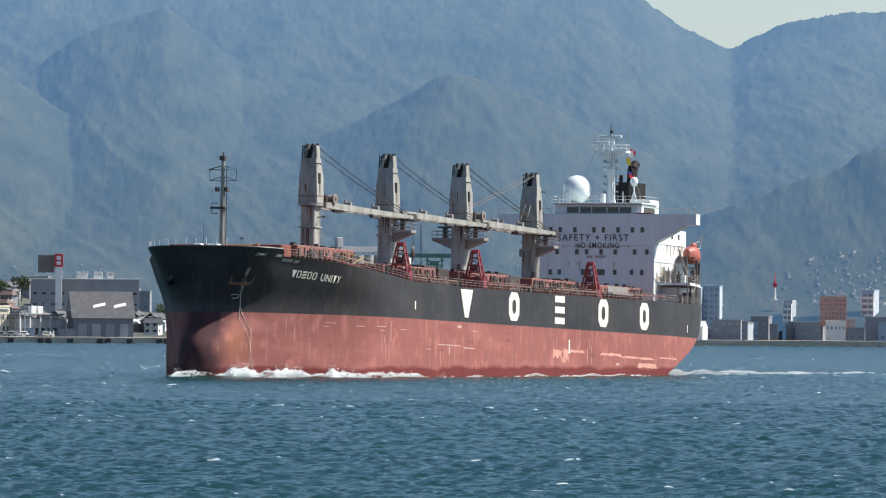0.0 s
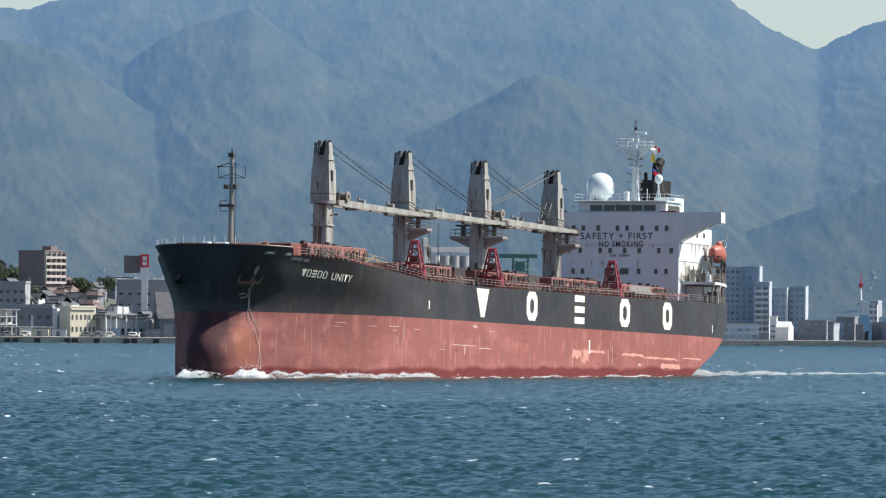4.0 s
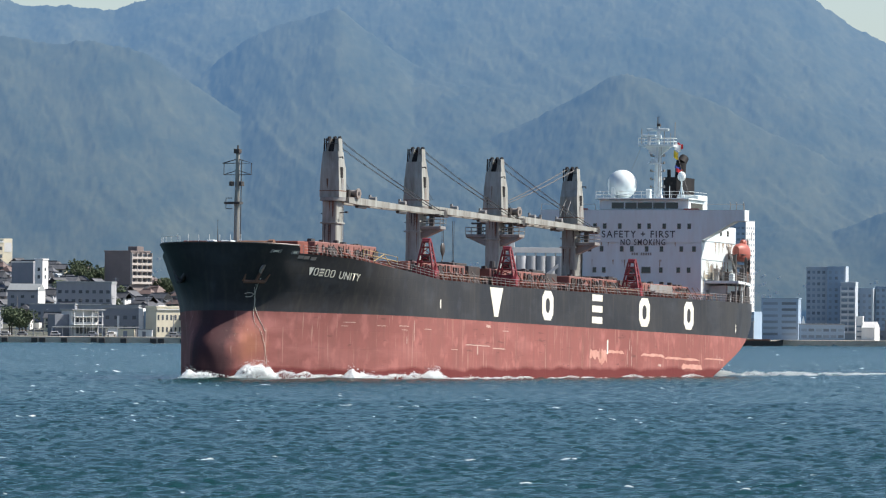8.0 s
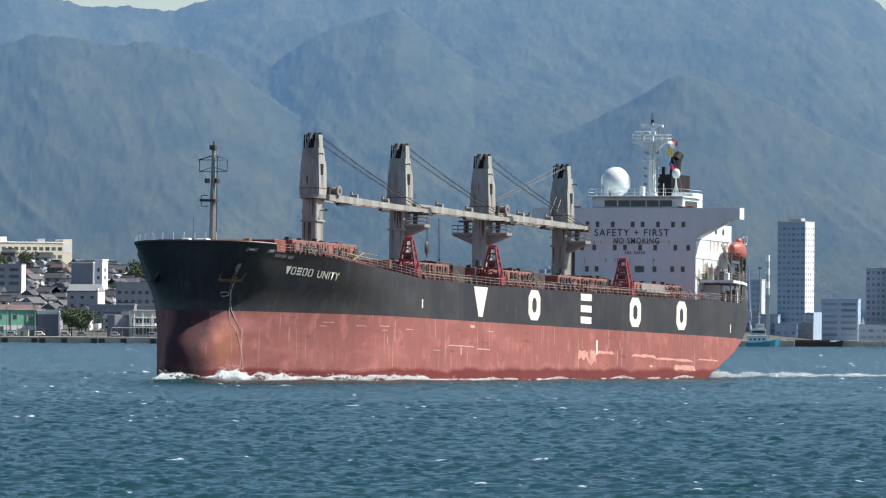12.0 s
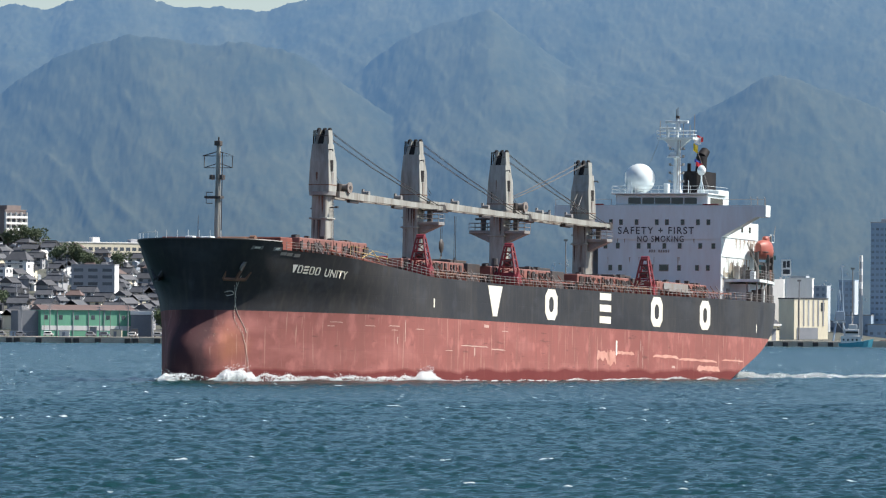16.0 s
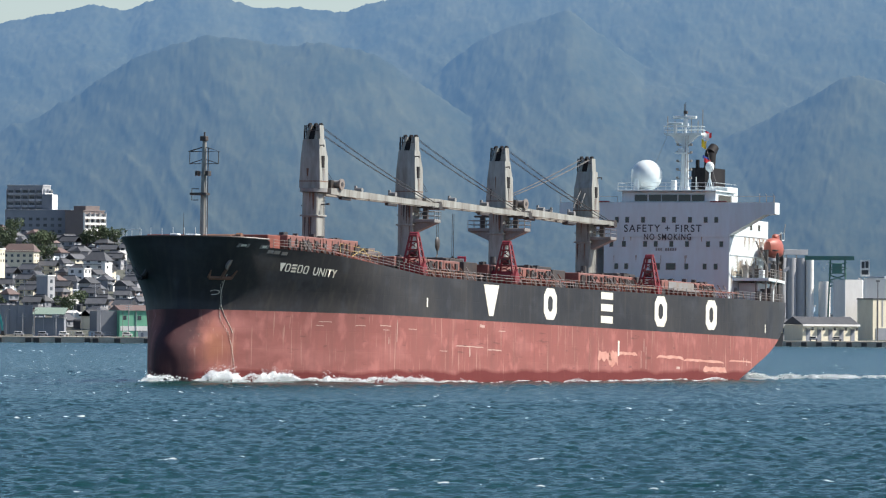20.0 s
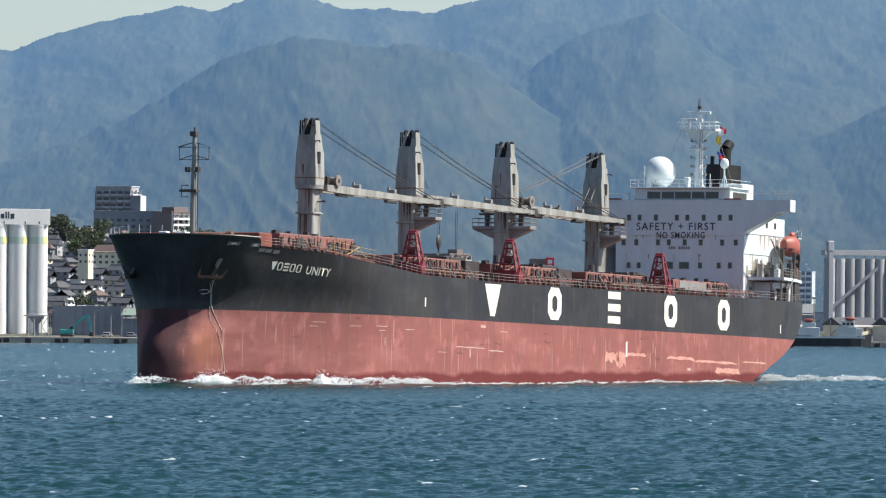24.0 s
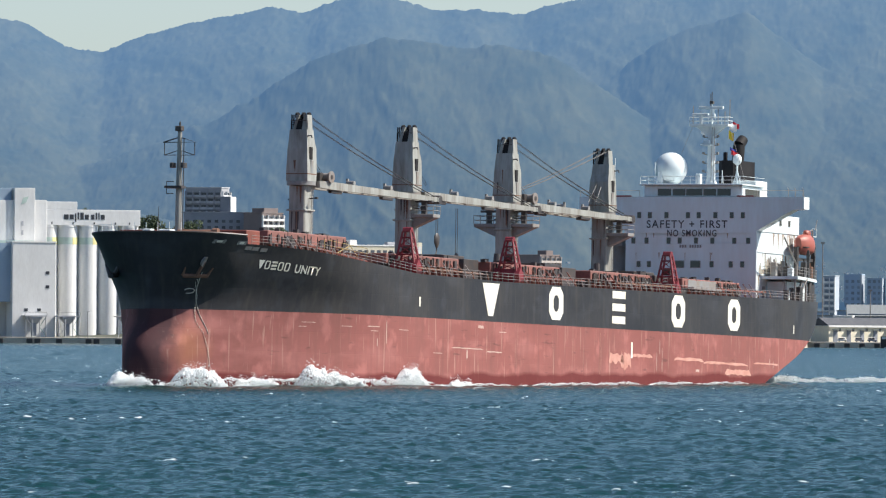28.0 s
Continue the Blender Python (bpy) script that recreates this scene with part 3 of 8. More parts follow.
    ang = math.atan2(y1, reach)
    J = pose(x + d * 1.3, swing, 23.2 if d < 0 else 22.95) @ pose(0, 0, 0, 0, 1.0 if d < 0 else -0.75, math.degrees(ang) if d > 0 else 180 - math.degrees(ang))
    jib = Shape()
    for side in (-1, 1):
        ring = []
        for u in np.linspace(0, reach, 9):
            hh = (0.4 if u < 1 else 0.5 - 0.22 * u / reach)
            ww = 1.0 - 0.45 * u / reach
            y = side * ww
            ring.append([(u, y - 0.28, -hh), (u, y + 0.28, -hh), (u, y + 0.28, hh), (u, y - 0.28, hh)])
        jib.rings(ring)
    for u in np.linspace(1.5, reach - 0.5, 8):
        jib.box(u - 0.2, u + 0.2, -0.9, 0.9, -0.25, 0.25)
    jb = part("jib", jib, M_CREAM, c, m=J)
    for u in (reach * 0.32, reach * 0.62):
        part("jib_roller", Shape().tube((u, -0.5, 0.75), (u, 0.5, 0.75), 0.3, seg=10).box(u - 0.5, u + 0.5, -0.5, 0.5, 0.3, 0.5).box(u - 0.15, u + 0.15, 0.35, 0.6, 0.5, 1.3), M_GREY, jb)
    for u in (3.4, reach * 0.52):
        part("jib_floodlight", Shape().box(u, u + 2.6, min(d * 0.5, d * 1.0), max(d * 0.5, d * 1.0), -0.85, -0.5, 0.04), M_DARK, jb)
    part("jib_tip", Shape().tube((reach, -0.9, 0), (reach, 0.9, 0), 0.55, seg=12).box(reach - 0.8, reach, -0.5, 0.5, -0.5, 0.4), M_DARK, jb, smooth=True)
    if wheel:
        part("cable_drum", Shape().tube((2.4, d * 1.35, 1.0), (2.4, d * 1.55, 1.0), 0.72, 0.72, 20).tube((2.4, d * 0.2, 1.0), (2.4, d * 1.35, 1.0), 0.5, 0.5, 16), M_GREY, jb, smooth=True)
        part("drum_hub", Shape().tube((2.4, d * 1.55, 1.0), (2.4, d * 1.6, 1.0), 0.28, 0.28, 12), M_DARK, jb)
        part("drum_stand", Shape().box(1.2, 2.0, -0.6, 0.6, 0.4, 1.5, 0.05), M_DARK, jb)
    # luffing wires
    tip = J @ Vector((reach - 0.5, 0, 0.4))
    for y in (-0.85, -0.6, 0.55, 0.8):
        s0 = Vector((x + d * 0.5, y, 31.35))
        e0 = tip + Vector((0, y * 0.4, 0))
        w = Shape()
        pts = [tuple(s0.lerp(e0, k / 6) - Vector((0, 0, 0.35 * math.sin(math.pi * k / 6)))) for k in range(7)]
        w.path(pts, 0.038, 4)
        part("luffing_wire", w, M_WIRE, c)
    # hoist wires slack from the house to the jib
    w = Shape().path([(x + d * 1.2, 0.4, 27.0), (x + d * 4, 0.8, 24.6)], 0.035, 4).path([(x + d * 1.2, -0.3, 27.2), (x + d * 5, 0.2, 24.5)], 0.035, 4)
    part("hoist_wire", w, M_WIRE, c)
    # jib rests with their railings
    for on, k in ((right_stand, 1), (left_stand, -1)):
        if not on:
            continue
        a, b = k * 1.05, k * 4.1
        lo, hi = min(a, b), max(a, b)
        st = part("jib_rest", Shape().box(x - 1.0, x + 1.0, lo, hi, 20.3, 20.75, 0.05), M_GREY, c, "grey jib rest platform with railings")
        part("rest_bracket", Shape().add([(x - 0.6, a, 20.3), (x + 0.6, a, 20.3), (x + 0.6, b, 20.3), (x - 0.6, b, 20.3), (x - 0.6, a, 19.0), (x + 0.6, a, 19.0)],
                                         [(0, 1, 2, 3), (4, 5, 1, 0), (4, 3, 2, 5), (0, 3, 4), (1, 5, 2)]), M_GREY, st)
        part("rest_saddle", Shape().box(x - 0.25, x + 0.25, k * 2.4 - 0.3, k * 2.4 + 0.3, 20.75, 22.4).box(x - 0.3, x + 0.3, k * 2.4 - 1.1, k * 2.4 + 1.1, 22.2, 22.45), M_DARK, st)
        rail = Shape()
        for z in (21.2, 21.75):
            rail.path([(x - 1.0, a, z), (x - 1.0, b, z), (x + 1.0, b, z), (x + 1.0, a, z)], 0.035, 4)
        for u in np.linspace(0.1, 1, 4):
            for xx in (x - 1.0, x + 1.0):
                rail.tube((xx, a + (b - a) * u, 20.7), (xx, a + (b - a) * u, 21.8), 0.035, seg=4)
        part("rest_railing", rail, M_GREY, st)
    return c


crane(136.9, -1, 1.7, 0.6, 31.0, True, False, False)
crane(107.6, -1, 1.7, 0.6, 31.0, False, False, True)
crane(78.3, -1, 1.7, 0.6, 31.0, True, True, True)
crane(48.8, 1, -1.6, -0.6, 29.0, False, False, True)

# hook blocks hanging under two jib heads
for x, y, z in ((106.0, 3.4, 17.6), (87.5, -2.6, 15.8)):
    hb = part("hook_block", Shape().rings([[(x + r * math.cos(k), y + 0.5 * r * math.sin(k), z + dz) for k in np.linspace(0, math.tau, 10, False)] for dz, r in ((-0.9, 0.25), (-0.3, 0.55), (0.5, 0.55), (0.9, 0.2))]), M_DARK, ship, smooth=True)
    part("hook", Shape().path([(x, y, z - 0.9), (x, y, z - 1.4), (x + 0.3, y, z - 1.7), (x + 0.1, y, z - 2.0), (x - 0.25, y, z - 1.8)], 0.09), M_DARK, hb)
    part("fall_wire", Shape().path([(x - 0.2, y, z + 0.9), (x - 0.2, y, 22.3)], 0.04, 4).path([(x + 0.3, y, z + 0.9), (x + 0.3, y, 22.3)], 0.04, 4), M_WIRE, hb)

# -- grabs and their red frames between the hatches --


def grab(x, y, z, scale=1.0):
    """A four-rope grab: closed shells below, a slim braced frame that narrows to its head."""
    g = part("cargo_grab", Shape().prism([(x - 0.8, z + 0.7), (x - 0.5, z), (x + 0.5, z), (x + 0.8, z + 0.7), (x + 0.65, z + 1.6), (x - 0.65, z + 1.6)], y - 1.0, y + 1.0), M_RED, ship, "red steel cargo grab standing on deck")
    legs = [(sx, sy) for sx in (-1, 1) for sy in (-1, 1)]

    def at(sx, sy, h):
        u = (h - 1.4) / 3.8
        return (x + sx * (0.72 - 0.36 * u), y + sy * (1.2 - 0.75 * u), z + h * scale)

    for sx, sy in legs:
        part("grab_arm", Shape().tube(at(sx, sy, 1.2), at(sx, sy, 5.0), 0.17, 0.14, 6), M_RED, g)
    for h in (2.3, 3.3, 4.3):
        fr = Shape()
        for (a, b), (c, e) in (((-1, -1), (1, -1)), ((-1, 1), (1, 1)), ((-1, -1), (-1, 1)), ((1, -1), (1, 1))):
            fr.tube(at(a, b, h), at(c, e, h), 0.09, seg=5)
        part("grab_ring", fr, M_RED, g)
    fr = Shape()
    for h0, h1 in ((1.4, 2.3), (2.3, 3.3), (3.3, 4.3)):
        fr.tube(at(1, -1, h0), at(1, 1, h1), 0.06, seg=5).tube(at(1, 1, h0), at(1, -1, h1), 0.06, seg=5).tube(at(-1, 1, h0), at(1, 1, h1), 0.06, seg=5)
    part("grab_brace", fr, M_RED, g)
    part("grab_head", Shape().box(x - 0.42, x + 0.42, y - 0.55, y + 0.55, z + 4.9 * scale, z + 5.2 * scale, 0.06).tube((x, y - 0.55, z + 5.2 * scale), (x, y + 0.55, z + 5.2 * scale), 0.32, seg=10), M_RED, g)
    part("grab_sheave", Shape().tube((x, y - 0.5, z + 2.9 * scale), (x, y + 0.5, z + 2.9 * scale), 0.45, seg=12), M_DARK, g)
    for k in (-1, 1):
        part("grab_shell", Shape().prism([(x - 0.5, z + 0.05), (x + 0.9, z + 0.05), (x + 1.15, z + 0.9), (x + 0.6, z + 1.7), (x - 0.2, z + 1.2)], min(y + k * 1.05, y + k * 1.75), max(y + k * 1.05, y + k * 1.75)), M_RED, g)
    return g


for x, y in ((130.9, 11.3), (101.7, 11.3), (53.4, 11.3)):
    grab(x, y, 12.6, 1.02)
for x in (107.0, 78.0, 49.0):
    s = Shape().box(x - 3.0, x + 3.4, -6, 6.2, 12.3, 15.7, 0.06).box(x - 2.0, x + 2.2, 6.5, 8.6, 12.3, 15.2, 0.05)
    part("mast_house", s, M_DARK, ship, "dark winch house at the crane foot")
part("vent_cowl", Shape().tube((94, 6, 15), (94, 6, 16.4), 0.5, 0.4, 10).tube((66, 7, 15), (66, 7, 16.2), 0.45, 0.4, 10), M_DARK, ship)

# -- railings along the port and starboard deck edge --


def deck_railing(x0, x1, side, inset, step, base=0.0, high=1.05, rails=(0.35, 0.7, 1.05), material=None, name="deck_railing"):
    s = Shape()
    xs = np.arange(x0, x1, step)
    top = [(x, side * (half_breadth(x, curve_at(SHEER, x)) - inset), curve_at(SHEER, x) + base) for x in xs]
    for p in top:
        s.tube(p, (p[0], p[1], p[2] + high), 0.035, seg=4, cap=False)
    for r in rails:
        s.path([(a, b, c + r) for a, b, c in top], 0.028, 4)
    part(name, s, material or M_GREY, ship)


deck_railing(138, 170.3, 1, 0.25, 1.5)
deck_railing(24, 138, 1, 0.25, 1.6)
deck_railing(3.0, 24, 1, 0.25, 1.4)
deck_railing(24, 170, -1, 0.25, 3.0)
deck_railing(171, 176.2, -1, 0.15, 0.7, 0.0, 0.9, (0.9,), M_WHITE, "forecastle_railing")
# lashing stanchions and pipes beside the hatches
for i, x0 in enumerate((26, 56, 84, 114, 143)):
    inboard = 0.0 if x0 < 140 else 1.6
    for k in range(9):
        x = x0 + k * 2.1
        z = curve_at(SHEER, x)
        part("lashing_brace", Shape().tube((x, 12.6 - inboard, z - 0.2), (x + 0.5, 11.2 - inboard, z + 2.0), 0.07, seg=5), (M_GREY, M_RUST, M_OXIDE)[(k + i) % 3], ship)
        part("pipe_stand", Shape().tube((x, 14.3 - inboard, z - 0.2), (x + 0.2, 14.0 - inboard, z + 1.1), 0.07, seg=5), (M_RUST, M_GREY)[k % 2], ship)
    part("deck_pipe", Shape().path([(x0, 13.4 - inboard, curve_at(SHEER, x0) + 0.9), (x0 + 18, 13.4 - inboard, curve_at(SHEER, x0 + 18) + 0.9)], 0.12), M_RUST if i % 2 else M_OXIDE, ship)
part("yellow_walkway_rail", Shape().path([(158, 13.5, 14.6), (158, 13.5, 15.7), (148, 14.2, 15.0), (148, 14.2, 13.9)], 0.04).path([(158, 13.5, 15.1), (148, 14.2, 14.4)], 0.05).path([(155, 13.7, 14.2), (152, 13.9, 15.2), (150, 14, 13.9)], 0.06), M_YELLOW, ship)
part("gangway", Shape().box(43, 52, 13.6, 14.4, 13.4, 13.65).box(43, 52, 13.55, 13.6, 13.65, 14.6), M_GREY, ship, "stowed aluminium gangway")

# -- forecastle --
fm = part("foremast", Shape().tube((168.8, 0, 13.8), (168.8, 0, 22.2), 0.42, 0.36, 12).tube((168.8, 0, 22.2), (168.8, 0, 28.2), 0.34, 0.24, 12), M_CREAM, ship, "rusty grey foremast with yards and lights", True)
part("mast_yard", Shape().path([(168.8, -2.15, 26.6), (168.8, 0, 27.2), (168.8, 2.15, 26.6), (168.8, -2.15, 26.6)], 0.07).path([(168.8, -1.95, 26.6), (168.8, -1.95, 25.1), (168.8, 1.95, 25.1), (168.8, 1.95, 26.6)], 0.06).path([(168.8, -1.95, 25.1), (168.8, 0, 25.7), (168.8, 1.95, 25.1)], 0.05), M_DARK, fm)
part("mast_light", Shape().box(168.5, 169.3, -0.4, 0.4, 27.9, 28.5, 0.05).tube((168.8, 0, 28.5), (168.8, 0, 29.0), 0.12), M_DARK, fm)
part("mast_light", Shape().box(168.6, 169.5, -0.9, -0.5, 23.6, 24.2, 0.04), M_DARK, fm)
part("mast_light", Shape().box(168.6, 169.5, 0.5, 0.9, 23.6, 24.2, 0.04), M_DARK, fm)
part("mast_platform", Shape().box(168.5, 169.6, -1.5, 0.7, 21.2, 21.5), M_DARK, fm)
part("mast_cage", Shape().path([(169, -0.6, 20.6), (169, -1.5, 20.6), (169, -1.5, 22.0), (169, -0.6, 22.0)], 0.06).path([(168.8, 0.55, 14), (168.8, 0.55, 27)], 0.06), M_DARK, fm)
part("whip_aerial", Shape().tube((167, -3.5, 14), (167, -3.5, 19.2), 0.06, 0.03), M_DARK, ship)
part("windlass", Shape().box(170.9, 172.5, 2.5, 5.5, 14.5, 16.1, 0.1).tube((171.6, 1.5, 15.7), (171.6, 6.5, 15.7), 0.6, seg=14), M_RUST, ship)
part("mooring_winch", Shape().box(171.2, 172.6, -0.6, 0.9, 14.5, 16.3, 0.1), M_WHITE, ship)
part("rope_drum", Shape().tube((171.6, 5.9, 16.0), (171.6, 6.6, 16.0), 0.45, seg=14).tube((169.4, 6.8, 15.6), (169.4, 7.6, 15.6), 0.42, seg=14), M_RUST, ship)
part("store_house", Shape().box(164.5, 168.0, -8, 8.4, 14.0, 16.4, 0.08), M_OXIDE, ship, "dark red store house abaft the forecastle")
for y in np.linspace(-9, 3, 7):
    part("rail_post", Shape().tube((172.5, y * 0.75, 14.6), (172.5, y * 0.75, 17.1), 0.035, seg=5), M_WHITE, ship)
part("vent_box", Shape().box(173, 174, -2, -0.9, 14.6, 16.3, 0.1), M_WHITE, ship)
for x, w in ((174.2, 0.9), (171.6, 0.0)):
    z = curve_at(SHEER, x) - 1.15
    on_hull("mooring_chock", x, z, [[(0, 0), (1.1, 0), (1.1, 0.45), (0, 0.45)]], M_GREY, "", 0, 0.05)
    on_hull("chock_opening", x - 0.25, z + 0.1, [[(0, 0), (0.5, 0), (0.5, 0.25), (0, 0.25)]], M_LETTER, "", 0, 0.09)
for x, z in ((170.3, 14.0), (169.4, 13.95), (168.3, 13.85)):
    on_hull("mooring_chock", x, z, [[(0, 0), (0.8, 0), (0.8, 0.4), (0, 0.4)]], M_GREY, "", 0, 0.05)

# anchor in its pipe, its chain and the pilot rope
AX, AZ = 173.6, 11.6


def off_bow(x, z, out):
    """A place on the port bow, the given distance off the plating."""
    return (x, half_breadth(x, z) + out, z)


anc = part("anchor", Shape().tube(off_bow(AX, AZ + 0.9, -0.1), off_bow(AX - 0.1, AZ - 0.8, 0.12), 0.2, seg=8).tube(off_bow(AX + 0.8, AZ - 0.75, 0.12), off_bow(AX - 0.9, AZ - 0.75, 0.12), 0.24, seg=8).tube(off_bow(AX + 0.8, AZ - 0.75, 0.1), off_bow(AX + 1.0, AZ + 0.2, 0.06), 0.2, 0.08).tube(off_bow(AX - 0.9, AZ - 0.75, 0.1), off_bow(AX - 0.95, AZ + 0.2, 0.06), 0.2, 0.08), M_RUST, ship, "rusty anchor housed in its hawse pipe", True)
part("hawse_ring", Shape().tube(off_bow(AX, AZ + 1.0, -0.3), off_bow(AX, AZ + 0.85, 0.08), 0.62, 0.7, 16), M_GREY, anc, smooth=True)
chain = Shape()
zz = AZ - 1.2
while zz > -0.6:
    x = AX + float(np.interp(zz, (0, 2.5, 5.5, 8.5, 10.1), (-2.3, -1.9, -1.0, -1.1, -0.4)))
    yy = half_breadth(x, zz) + 0.05
    chain.box(x - 0.055, x + 0.055, yy, yy + 0.05, zz - 0.035, zz + 0.035).tube((x, yy + 0.03, zz + 0.07), (x, yy + 0.03, zz - 0.3), 0.015, seg=4)
    zz -= 0.36
part("rope_ladder", chain, M_LETTER, anc)
rope = [(AX - 0.3 - (AZ - z) * 0.22, half_breadth(AX - 0.3 - (AZ - z) * 0.22, z) + 0.05, z) for z in np.linspace(AZ - 0.3, 4.2, 14)]
part("boarding_rope", Shape().path(rope, 0.03).path([off_bow(AX - 0.3 + 0.4 * math.cos(k), 9.1 + 0.28 * math.sin(k), 0.06) for k in np.linspace(0.4, 5.2, 12)], 0.035), M_LETTER, anc)
sb = half_breadth(AX, AZ)
part("starboard_anchor", Shape().tube((AX, -sb + 0.5, AZ + 0.9), (AX - 0.1, -sb - 0.5, AZ - 0.7), 0.28, seg=8).tube((AX + 1.3, -sb - 0.3, AZ - 0.8), (AX - 1.5, -sb - 0.8, AZ - 0.6), 0.34, seg=8).tube((AX + 1.3, -sb - 0.3, AZ - 0.8), (AX + 1.2, -sb - 1.0, AZ + 0.5), 0.28, 0.08).tube((AX - 1.5, -sb - 0.8, AZ - 0.6), (AX - 1.4, -sb - 1.5, AZ + 0.7), 0.28, 0.08), M_DARK, ship, "rusty anchor on the far bow")

# -- superstructure --
HX = 20.0
acc = part("superstructure", Shape().box(5.5, HX, -9.45, 9.45, 12.6, 24.6, 0.06), M_WHITE, ship, "white five-storey accommodation block")
wings = Shape()
wings.add([(HX + 0.15, -16.2, 25.1), (HX + 0.15, -16.2, 26.75), (HX + 0.15, 16.2, 26.75), (HX + 0.15, 16.2, 25.1), (HX + 0.15, 14.6, 25.0), (HX + 0.15, 9.45, 22.2), (HX + 0.15, 9.45, 21.9), (HX + 0.15, -9.45, 21.9), (HX + 0.15, -9.45, 22.2), (HX + 0.15, -14.6, 25.0)] +
          [(HX - 1.7, y, z) for y, z in ((-16.2, 25.1), (-16.2, 26.75), (16.2, 26.75), (16.2, 25.1), (14.6, 25.0), (9.45, 22.2), (9.45, 21.9), (-9.45, 21.9), (-9.45, 22.2), (-14.6, 25.0))],
          [(0, 1, 2, 3, 4, 5, 6, 7, 8, 9), tuple(range(19, 9, -1))] + [(k, (k + 1) % 10, 10 + (k + 1) % 10, 10 + k) for k in range(10)])
part("bridge_deck", wings, M_WHITE, acc)
bridge = part("wheelhouse", Shape().box(13.0, HX - 0.3, -7.0, 7.2, 26.76, 28.3, 0.1), M_WHITE, acc)
for a, b in ((-5.0, -3.1), (-2.85, -1.05), (-0.9, 1.4), (1.6, 3.4), (3.6, 5.5)):
    part("bridge_window", Shape().box(HX - 0.36, HX - 0.24, a, b, 26.95, 27.85), M_GLASS, bridge)
part("bridge_side_window", Shape().box(14.0, 18.8, 7.15, 7.26, 26.95, 27.85), M_GLASS, bridge)
part("bridge_roof", Shape().box(12.6, HX + 0.4, -7.4, 7.5, 28.3, 28.5, 0.04), M_WHITE, bridge)
part("radar_house", Shape().box(8.0, 12.0, 2.4, 5.8, 26.78, 29.3, 0.1), M_WHITE, acc)
part("red_lining", Shape().box(HX + 0.15, HX + 0.3, 6.6, 9.0, 26.76, 26.95).box(HX + 0.15, HX + 0.3, -11.2, -8.6, 26.76, 26.95), M_RED, acc)
rows = ((24.3, HX + 0.15, (-7.45, -5.9, -3.5, -0.4, 1.15, 3.55, 5.9, 7.5)), (20.9, HX, (-8.3, -6.4, -3.2, -1.6, 0.75, 3.1, 6.25, 8.25)), (17.75, HX, (-7.5, -6.0, 3.05, 5.8, 7.45)))
for z, xf, ys in rows:
    for y in ys:
        wf = part("window", Shape().box(xf, xf + 0.05, y - 0.3, y + 0.3, z - 0.42, z + 0.42, 0.02), M_GREY, acc)
        part("pane", Shape().box(xf + 0.02, xf + 0.07, y - 0.24, y + 0.24, z - 0.36, z + 0.36), M_GLASS, wf)
for a, b in ((-2.5, -0.9), (-0.05, 1.45)):
    wf = part("window", Shape().box(HX, HX + 0.05, a, b, 17.25, 18.25, 0.02), M_GREY, acc)
    part("pane", Shape().box(HX + 0.02, HX + 0.07, a + 0.1, b - 0.1, 17.35, 18.15), M_GLASS, wf)
for z in (16.6, 19.3):
    part("deck_seam", Shape().box(HX, HX + 0.04, -9.45, 9.45, z + 1.3, z + 1.36), M_WHITE, acc)


def front_text(body, width, height, y0, z0):
    me = text_mesh(body, 1.0, 0.013, 1.22)
    xs, ys = [v.co.x for v in me.vertices], [v.co.y for v in me.vertices]
    x0, w, b, h = min(xs), max(xs) - min(xs), min(ys), max(ys) - min(ys)
    for v in me.vertices:
        v.co = (HX + 0.18, y0 + (v.co.x - x0) / w * width, z0 + (v.co.y - b) / h * height)
    me.materials.append(M_INK)
    part("front_lettering", me, M_INK, acc, "dark painted words " + body)


front_text("SAFETY + FIRST", 11.65, 1.05, -6.35, 22.58)
front_text("NO SMOKING", 7.1, 0.9, -3.35, 21.45)
s = Shape()
for k in range(9):
    if k != 3:
        s.box(HX + 0.02, HX + 0.06, -1.6 + k * 0.36, -1.6 + k * 0.36 + 0.24, 19.95, 20.35)
part("number_bars", s, M_GREY, acc)
# port side ledges, doors and stains
sd = Shape()
for z in (16.4, 19.4, 22.2):
    sd.box(5.8, HX - 0.3, 9.45, 9.55, z, z + 0.1)
part("side_ledge", sd, M_WHITE, acc)
for x, z in ((17.5, 13.0), (11.0, 16.6), (8.2, 19.8)):
    part("side_door", Shape().box(x - 0.45, x + 0.45, 9.45, 9.53, z, z + 1.9, 0.02), M_GREY, acc)
for x in (9, 12, 15):
    part("side_window", Shape().box(x - 0.3, x + 0.3, 9.45, 9.52, 23.2, 24.0), M_GLASS, acc)
# lifeboat deck, davit, boat


def rim(x):
    return min(half_breadth(x, 13.0) - 0.15, 15.2)


pf = part("boat_deck", Shape().rings([[(x, 9.46, 15.85), (x, rim(x), 15.85), (x, rim(x), 16.25), (x, 9.46, 16.25)] for x in np.linspace(3.0, 18.5, 14)]), M_WHITE, acc, "white boat deck with railings")
s = Shape()
for x in (4, 7.5, 11, 14.5, 18):
    part("boat_deck_pillar", Shape().tube((x, rim(x) - 0.5, 12.8), (x, rim(x) - 0.5, 15.85), 0.16, seg=8), M_GREY, pf)
    part("boat_deck_pillar", Shape().tube((x, rim(x) - 2.0, 12.8), (x, rim(x) - 2.0, 15.85), 0.12, seg=6), M_GREY, pf)
s = Shape()
